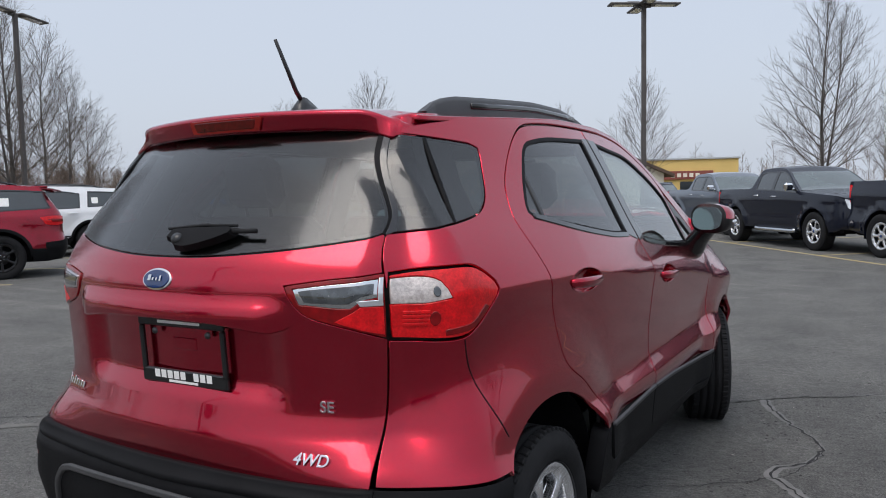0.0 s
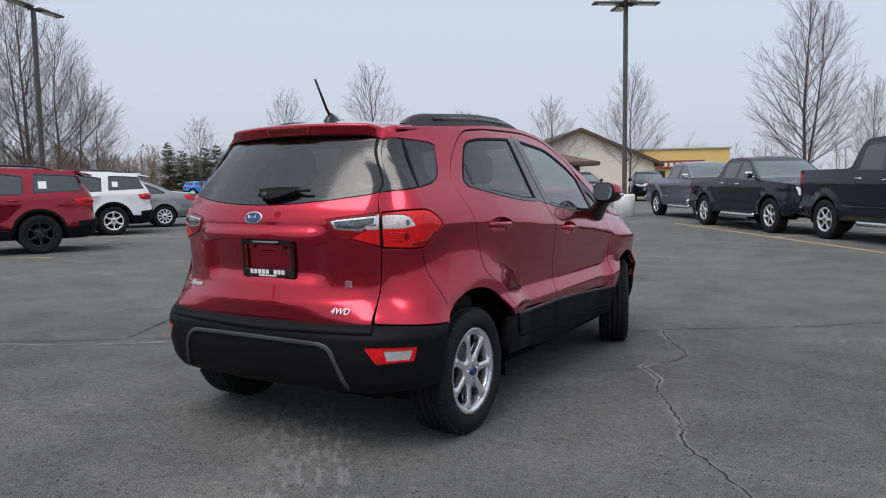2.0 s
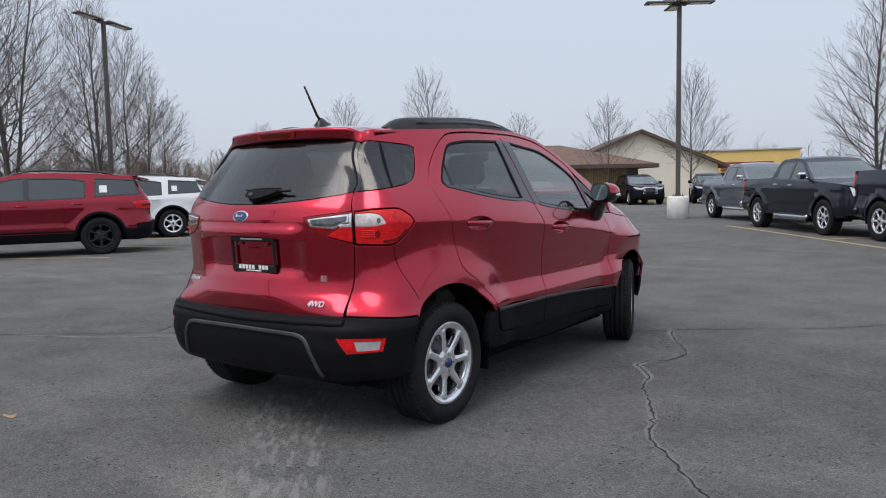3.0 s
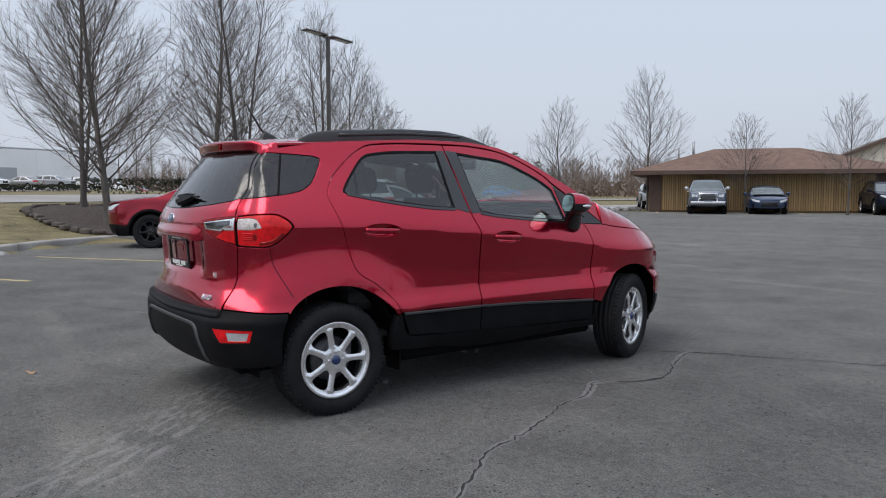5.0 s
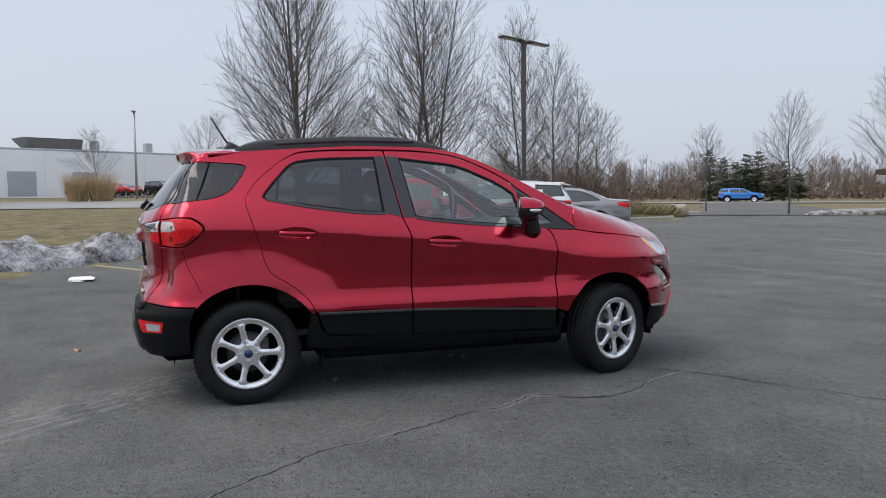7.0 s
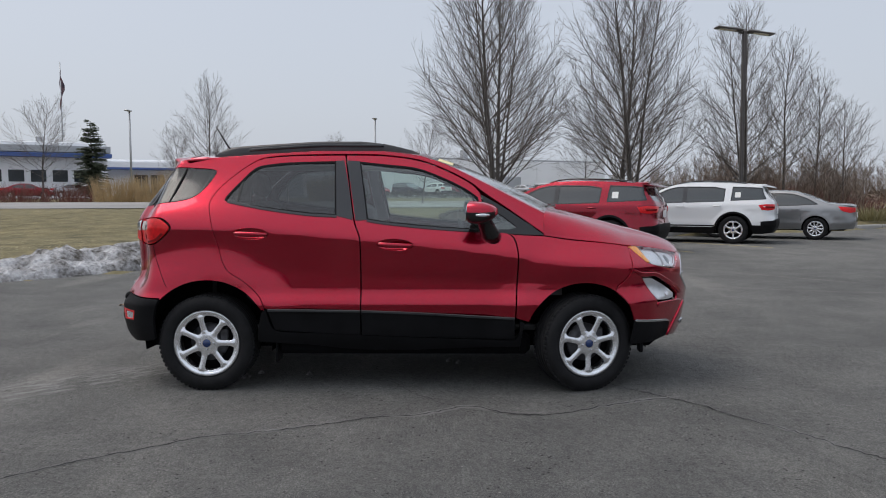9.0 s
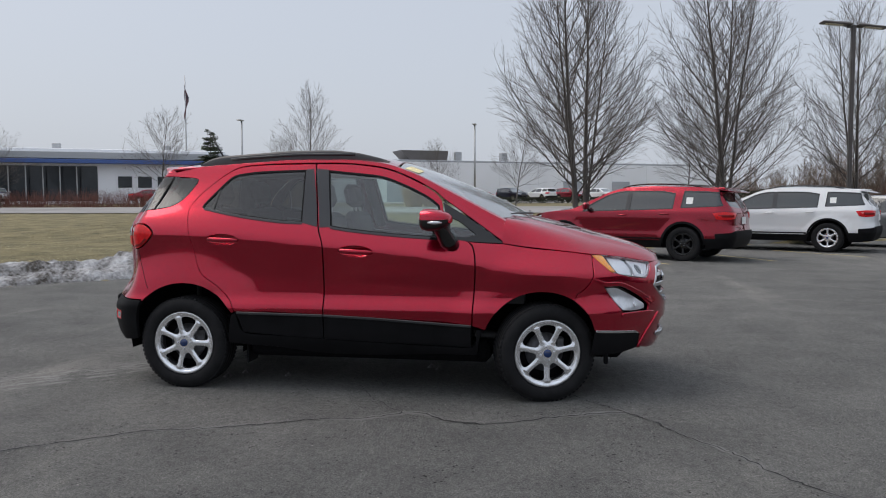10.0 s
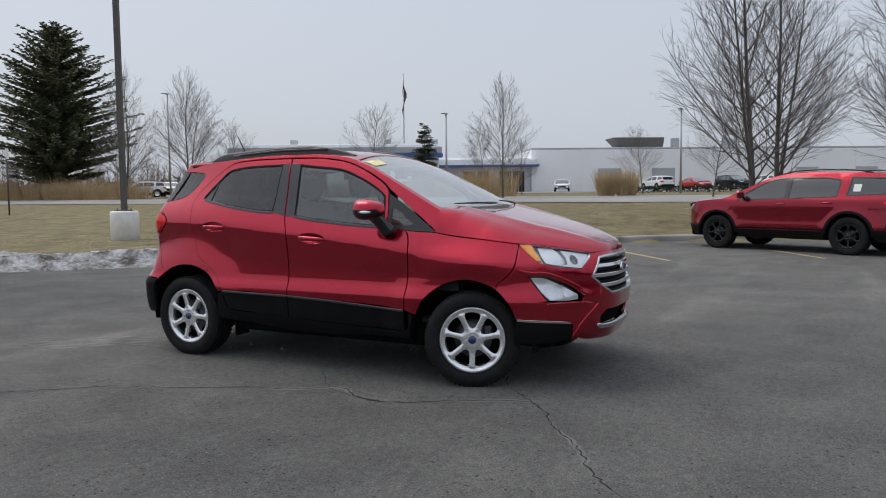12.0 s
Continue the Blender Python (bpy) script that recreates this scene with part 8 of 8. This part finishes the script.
for plan, coat, x, y, h in (("suv", WHITE_PAINT, -50.5, -59.5, (.8, -.5)), ("suv", BLACK_PAINT, -47.2, -61.5, (.8, -.5)), ("sedan", DARK_RED, -66.0, -41.0, (-.5, .86)), ("sedan", SILVER_PAINT, -69.5, -38.0, (-.5, .86)), ("sedan", WHITE_PAINT, -79.3, -23.6, (.95, .3))):
    copy_thing(FAR_CARS[plan, coat], parked(x, y, h)) if (plan, coat) in FAR_CARS else vehicle("parked_sedan", parked(x, y, h), f"{FAR_LABEL[coat]} car on the far dealer lot", plan, coat, fine=False, group="cars on the far lot", chrome_bar=False)


# ---- brown-roofed building, gabled building, yellow building
def brown_building():
    b = thing("brown_building", Matrix.Identity(4), "low building with a brown hipped roof and tan board walls", "building")
    A, B = Vector((-23.4, 31.6)), Vector((-13.6, 38.9))
    d = (B - A).normalized()
    L, W = (B - A).length, 11.0
    m = Matrix.Translation((A.x, A.y, 0)) @ Matrix.Rotation(math.atan2(d.y, d.x), 4, "Z")
    Geo().box((L / 2, W / 2, 1.2), (L, W, 2.4), .02, m).obj("wall", BACKING, b)
    o, h, r = .95, 2.30, 3.75
    g = Geo()
    g.add([(-o, -o, h), (L + o, -o, h), (L + o, W + o, h), (-o, W + o, h), (L * .30, W / 2, r), (L * .70, W / 2, r)], [(0, 1, 5, 4), (1, 2, 5), (2, 3, 4, 5), (3, 0, 4)], False, m)
    g.add([(-o, -o, h - .22), (L + o, -o, h - .22), (L + o, W + o, h - .22), (-o, W + o, h - .22)], [(0, 1, 2, 3)[::-1]], False, m)
    roof = g.obj("roof", SHINGLE, b)
    for a, c in (((-o, -o), (L + o, -o)), ((L + o, -o), (L + o, W + o)), ((L + o, W + o), (-o, W + o)), ((-o, W + o), (-o, -o))):
        cx, cy = (a[0] + c[0]) / 2, (a[1] + c[1]) / 2
        Geo().box((cx, cy, h - .11), (abs(c[0] - a[0]) + .04 or .04, abs(c[1] - a[1]) + .04 or .04, .24), .01, m).obj("fascia", FASCIA, b)
    Geo().tube([tuple(m @ Vector((L * .13, W * .3, 3.0))), tuple(m @ Vector((L * .13, W * .3, 3.75)))], .06, 8).obj("vent_pipe", GALV, roof)
    Geo().tube([tuple(m @ Vector((L * .20, W * .4, 3.2))), tuple(m @ Vector((L * .20, W * .4, 4.15)))], .07, 8).obj("vent_pipe", GALV, roof)
    n = 88
    slat = None
    for k in range(n):
        x = .75 + (L - 1.5) * (k + .5) / n
        if slat is None:
            first = Geo().box((0, 0, 1.1), (.085, .05, 2.0), .008).obj("board", WOOD, b)
            slat = first.data
            ob = first
        else:
            ob = new("board", slat)
            ob.parent = b
        ob.matrix_basis = m @ Matrix.Translation((x, -.035, 0))
    for x in (.35, L - .35):
        Geo().box((x, -.05, 1.05), (.65, .12, 2.1), .01, m).obj("corner_post", FASCIA, b)


brown_building()


def gable_building():
    b = thing("gabled_building", Matrix.Identity(4), "cream rendered building with a broad low gable", "building")
    c = Vector((2.82, -4.65)) + Vector((-math.cos(radians(69.4)), math.sin(radians(69.4)))) * 62
    view = (c - Vector((2.82, -4.65))).normalized()
    ang = math.atan2(view.y, view.x) - math.pi / 2 + radians(12)
    m = Matrix.Translation((c.x, c.y, 0)) @ Matrix.Rotation(ang, 4, "Z")
    w, e, r, L = 6.0, 2.75, 5.35, 16
    g = Geo().prism([(-w, 0), (w, 0), (w, e), (0, r - .15), (-w, e)], 0, L, m @ Matrix(((1, 0, 0, 0), (0, 0, 1, 0), (0, 1, 0, 0), (0, 0, 0, 1))))
    g.obj("wall", CREAM, b)
    for s in (1, -1):
        Geo().add([(0, -.5, r), (s * (w + .7), -.5, e - .28), (s * (w + .7), L, e - .28), (0, L, r), (0, -.5, r - .25), (s * (w + .7), -.5, e - .53), (s * (w + .7), L, e - .53), (0, L, r - .25)], [(0, 1, 2, 3), (4, 5, 6, 7)[::-1], (0, 1, 5, 4), (1, 2, 6, 5), (2, 3, 7, 6)], False, m).obj("roof", FASCIA, b)


gable_building()


def yellow_building():
    b = thing("yellow_building", Matrix.Identity(4), "flat-roofed yellow building with a brown-red sign band", "building")
    r = 96
    p0 = Vector((2.82, -4.65)) + r * Vector((-math.cos(radians(72.4)), math.sin(radians(72.4))))
    p1 = Vector((2.82, -4.65)) + r * Vector((-math.cos(radians(79.9)), math.sin(radians(79.9))))
    d = p1 - p0
    m = Matrix.Translation((p0.x, p0.y, 0)) @ Matrix.Rotation(math.atan2(d.y, d.x), 4, "Z")
    L = d.length
    Geo().box((L / 2, 6, 2.35), (L, 12, 4.7), .05, m).obj("wall", YELLOW_WALL, b)
    Geo().box((L / 2, 6, 4.78), (L + .4, 12.4, .22), .03, m).obj("roof_edge", GREY_WALL, b)
    Geo().box((L * .55, -.1, 2.85), (L * .46, .3, 1.0), .03, m).obj("sign_band", RED_SIGN, b)
    for k in range(5):
        Geo().box((L * (.42 + .055 * k), -.28, 2.85), (.45, .06, .45), .01, m).obj("plain_bar", CREAM, b)
    for k in range(4):
        w = Geo().box((L * (.12 + .22 * k), -.05, 1.3), (1.9, .15, 1.6), .02, m).obj("window", WINDOW, b)


yellow_building()


# ---- snow, mulch, small things
def snow_bank(path, width, height, seed, name="snow_bank", flat=False):
    """A long lumpy heap that thins to its edges."""
    rng = random.Random(seed)
    p = spline(path, .10, False)
    rows = []
    n = 22
    total = len(p) - 1
    for i, (x, y) in enumerate(p):
        (ax, ay), (bx, by) = p[max(0, i - 1)], p[min(total, i + 1)]
        q = Vector((-(by - ay), bx - ax)).normalized()
        t = i / total
        end = min(1, t / .06, (1 - t) / .10) ** .6
        w = width * (.75 + .5 * noise.noise(Vector((x * .5, y * .5, seed)))) * (.5 + .5 * end)
        row = []
        for k in range(n):
            f = k / (n - 1)
            off = -.30 + w * f
            px, py = x + q.x * off, y + q.y * off
            shape = math.sin(math.pi * min(1, f * 1.25) ** .55) if f < .8 else math.sin(math.pi * 1.0) + 0
            shape = max(0.0, math.sin(math.pi * f ** .6))
            l = noise.noise(Vector((px * 1.1, py * 1.1, seed))) * .55 + noise.noise(Vector((px * 3.2, py * 3.2, seed + 3))) * .38 + noise.noise(Vector((px * 9, py * 9, seed + 5))) * .2
            base = (.0 if beyond(px, py) < .05 else land(px, py))
            row.append((px, py, base - .03 + end * height * (.42 + .58 * step(-3.5, -9.0, x)) * shape * (.72 + .9 * l) + .03 * shape))
        rows.append(row)
    g = Geo()
    g.add([v for r in rows for v in r], [(i * n + k, i * n + k + 1, (i + 1) * n + k + 1, (i + 1) * n + k) for i in range(len(rows) - 1) for k in range(n - 1)], True)
    g.f = [f[::-1] for f in g.f]
    return tagged(g.obj(name, SNOW), "ploughed heap of dirty old snow along the kerb", "snow", "snow heaps")


snow_bank([(1.0, -13.6), (-.5, -12.0), (-3.0, -9.5), (-6.2, -6.4), (-9.4, -4.25), (-12.0, -2.35), (-12.9, -1.6)], 2.5, .46, 1)
snow_bank([(-25.6, 28.6), (-26.2, 31.0), (-25.6, 33.6)], 1.6, .3, 2)


def bed(cx, cy, rx, ry, turn, name="mulch_bed"):
    o = spline([(rx * math.cos(a) * (1 + .12 * math.sin(3 * a)), ry * math.sin(a)) for a in np.linspace(0, 2 * math.pi, 12, endpoint=False)], .5)
    c, s = math.cos(radians(turn)), math.sin(radians(turn))
    o = [(cx + x * c - y * s, cy + x * s + y * c) for x, y in o]
    fn = lambda x, y: (x, y, land(x, y) + .05 + .03 * noise.noise(Vector((x * 2, y * 2, 0))))
    pts, F, nor = sheet(fn, o, (), .4, 0, .08, .02)
    g = Geo().add(pts, F, True)
    ob = tagged(g.obj(name, MULCH), "dark bark mulch bed under trees, edged with flat stones", "mulch", kind="structure")
    rng = random.Random(9)
    for i in range(0, len(o)):
        x, y = o[i]
        x2, y2 = o[(i + 1) % len(o)]
        m = Matrix.Translation((x, y, land(x, y) + .06)) @ Matrix.Rotation(math.atan2(y2 - y, x2 - x) + rng.uniform(-.2, .2), 4, "Z")
        Geo().box((.2, 0, 0), (rng.uniform(.3, .46), rng.uniform(.16, .24), rng.uniform(.09, .15)), .03, m).obj("edging_stone", EDGING, ob)


bed(-20.6, 1.9, 4.6, 2.0, 178)
bed(-23.0, 8.4, 3.6, 3.0, 110)


def scatter_turf():
    """Short blades over the verge nearest the camera."""
    rng = random.Random(41)
    g = Geo()
    for _ in range(60000):
        x, y = rng.uniform(-29, -1), rng.uniform(-16, 5)
        if beyond(x, y) < .35:
            continue
        z = land(x, y)
        a = rng.uniform(0, 6.28)
        c, d, w, l = math.cos(a), math.sin(a), rng.uniform(.010, .022), rng.uniform(.04, .11)
        g.add([(x - w * d, y + w * c, z + .004), (x + w * d, y - w * c, z + .004), (x + l * c, y + l * d, z + rng.uniform(.006, .014))], [(0, 1, 2)])
    tagged(g.obj("turf_blades", BLADES), "short matted winter grass blades on the verge", "grass", kind="stuff")


scatter_turf()

m = Matrix.Translation((-28.0, 21.9, .30)) @ Matrix.Rotation(radians(-62), 4, "Z") @ Matrix.Rotation(radians(90), 4, "Y")
tagged(Geo().lathe([(.30, -.6), (.36, -.6), (.36, .6), (.30, .6), (.30, -.6)], 24, m).obj("culvert_pipe", PIPE), "short pale concrete pipe lying on the corner", "pipe")
g = Geo()
rr = random.Random(2)
for k in range(6):
    g.box((rr.uniform(-.2, .2), rr.uniform(-.14, .14), .012 + .004 * k), (.34, .20, .006), .002, Matrix.Rotation(rr.uniform(-.4, .4), 4, "Z"))
g.obj("paper_litter", PAPER, at=Matrix.Translation((-7.25, -3.35, 0)))
tagged(bpy.data.objects["paper_litter"], "crumpled white paper lying on asphalt", "litter")
for k, (x, y, a) in enumerate(((-1.30, -2.53, 20), (-3.1, -3.6, 130))):
    lf = Geo()
    pts = [(.042 * math.cos(t), .026 * math.sin(t) * (1 + .3 * math.cos(3 * t)), .008 + .012 * math.sin(2 * t)) for t in np.linspace(0, 6.28, 10, endpoint=False)]
    lf.add([(0, 0, .006)] + pts + [(p[0], p[1], p[2] - .003) for p in pts], [(0, 1 + i, 1 + (i + 1) % 10) for i in range(10)] + [(1 + i, 11 + i, 11 + (i + 1) % 10, 1 + (i + 1) % 10) for i in range(10)], True)
    tagged(lf.obj("fallen_leaf", LEAF, at=Matrix.Translation((x, y, .004)) @ Matrix.Rotation(radians(a), 4, "Z")), "dry brown leaf lying on the asphalt", "leaf", "fallen leaves")
for k, (x, y, r) in enumerate(((.48, -1.10, .05), (.36, -1.02, .035), (.40, -.66, .03), (-.05, .35, .05), (.02, .42, .03))):
    ice = Geo()
    rr = random.Random(k)
    ring = [(r * (1 + rr.uniform(-.3, .3)) * math.cos(t), r * (1 + rr.uniform(-.3, .3)) * math.sin(t) * .7, .004) for t in np.linspace(0, 6.28, 9, endpoint=False)]
    ice.add([(0, 0, .035)] + ring, [(0, 1 + i, 1 + (i + 1) % 9) for i in range(9)], True)
    tagged(ice.obj("ice_lump", SNOW, at=Matrix.Translation((x, y, 0))), "small melting lump of ice under the car", "ice", "ice lumps")


# loose grit and salt stains on the asphalt
def grit():
    rng = random.Random(8)
    g = Geo()

    def chip(x, y, s):
        a = rng.uniform(0, 6.28)
        c, d = math.cos(a) * s, math.sin(a) * s
        g.add([(x + c, y + d, .002), (x - d * .7, y + c * .7, .002), (x - c, y - d, .002), (x + d * .7, y - c * .7, .002), (x, y, .002 + s * .6)], [(0, 1, 4), (1, 2, 4), (2, 3, 4), (3, 0, 4)])
    for _ in range(5200):
        x, y = rng.uniform(-4, 7), rng.uniform(-7, 8)
        if noise.noise(Vector((x * .6, y * .6, 4))) > -.05:
            chip(x, y, rng.uniform(.0025, .007))
    for _ in range(700):
        t = rng.random()
        x, y = -.42 + 1.7 * t + rng.gauss(0, .13), -1.16 - 1.83 * t + rng.gauss(0, .12)
        chip(x, y, rng.uniform(.002, .005))
    tagged(g.obj("loose_grit", CHIP), "pale loose grit and salt crumbs on the asphalt", "grit", kind="stuff")


grit()


# ---- added out of view behind the walk, for paint and glass to mirror
for k, (plan, coat, x, y) in enumerate((("suv", WHITE_PAINT, 25.0, -9.0), ("suv", BLACK_PAINT, 25.4, -5.6), ("sedan", SILVER_PAINT, 25.8, -2.2), ("suv", DARK_RED, 26.0, 1.4), ("suv", SILVER_PAINT, 26.2, 5.0), ("suv", BLACK_PAINT, 26.4, 8.6), ("suv", WHITE_PAINT, 26.6, 12.2), ("suv", GREY_PAINT, 7.0, -24.0), ("suv", BLACK_PAINT, 10.4, -24.6), ("suv", WHITE_PAINT, 13.8, -25.0))):
    copy_thing(FAR_CARS[plan, coat], parked(x, y, (-1.0, .05) if y > -20 else (.1, 1.0)))
lamp_post(22.0, 18.5, 0.0, 7.1, turn=40)
for k, (x, y) in enumerate(((44, -20), (46, -8), (45, 6), (47, 19), (41, 33), (22, -44), (4, -47))):
    plant((MID, TALL2, WIDE)[k % 3], x, y, 67 * k)
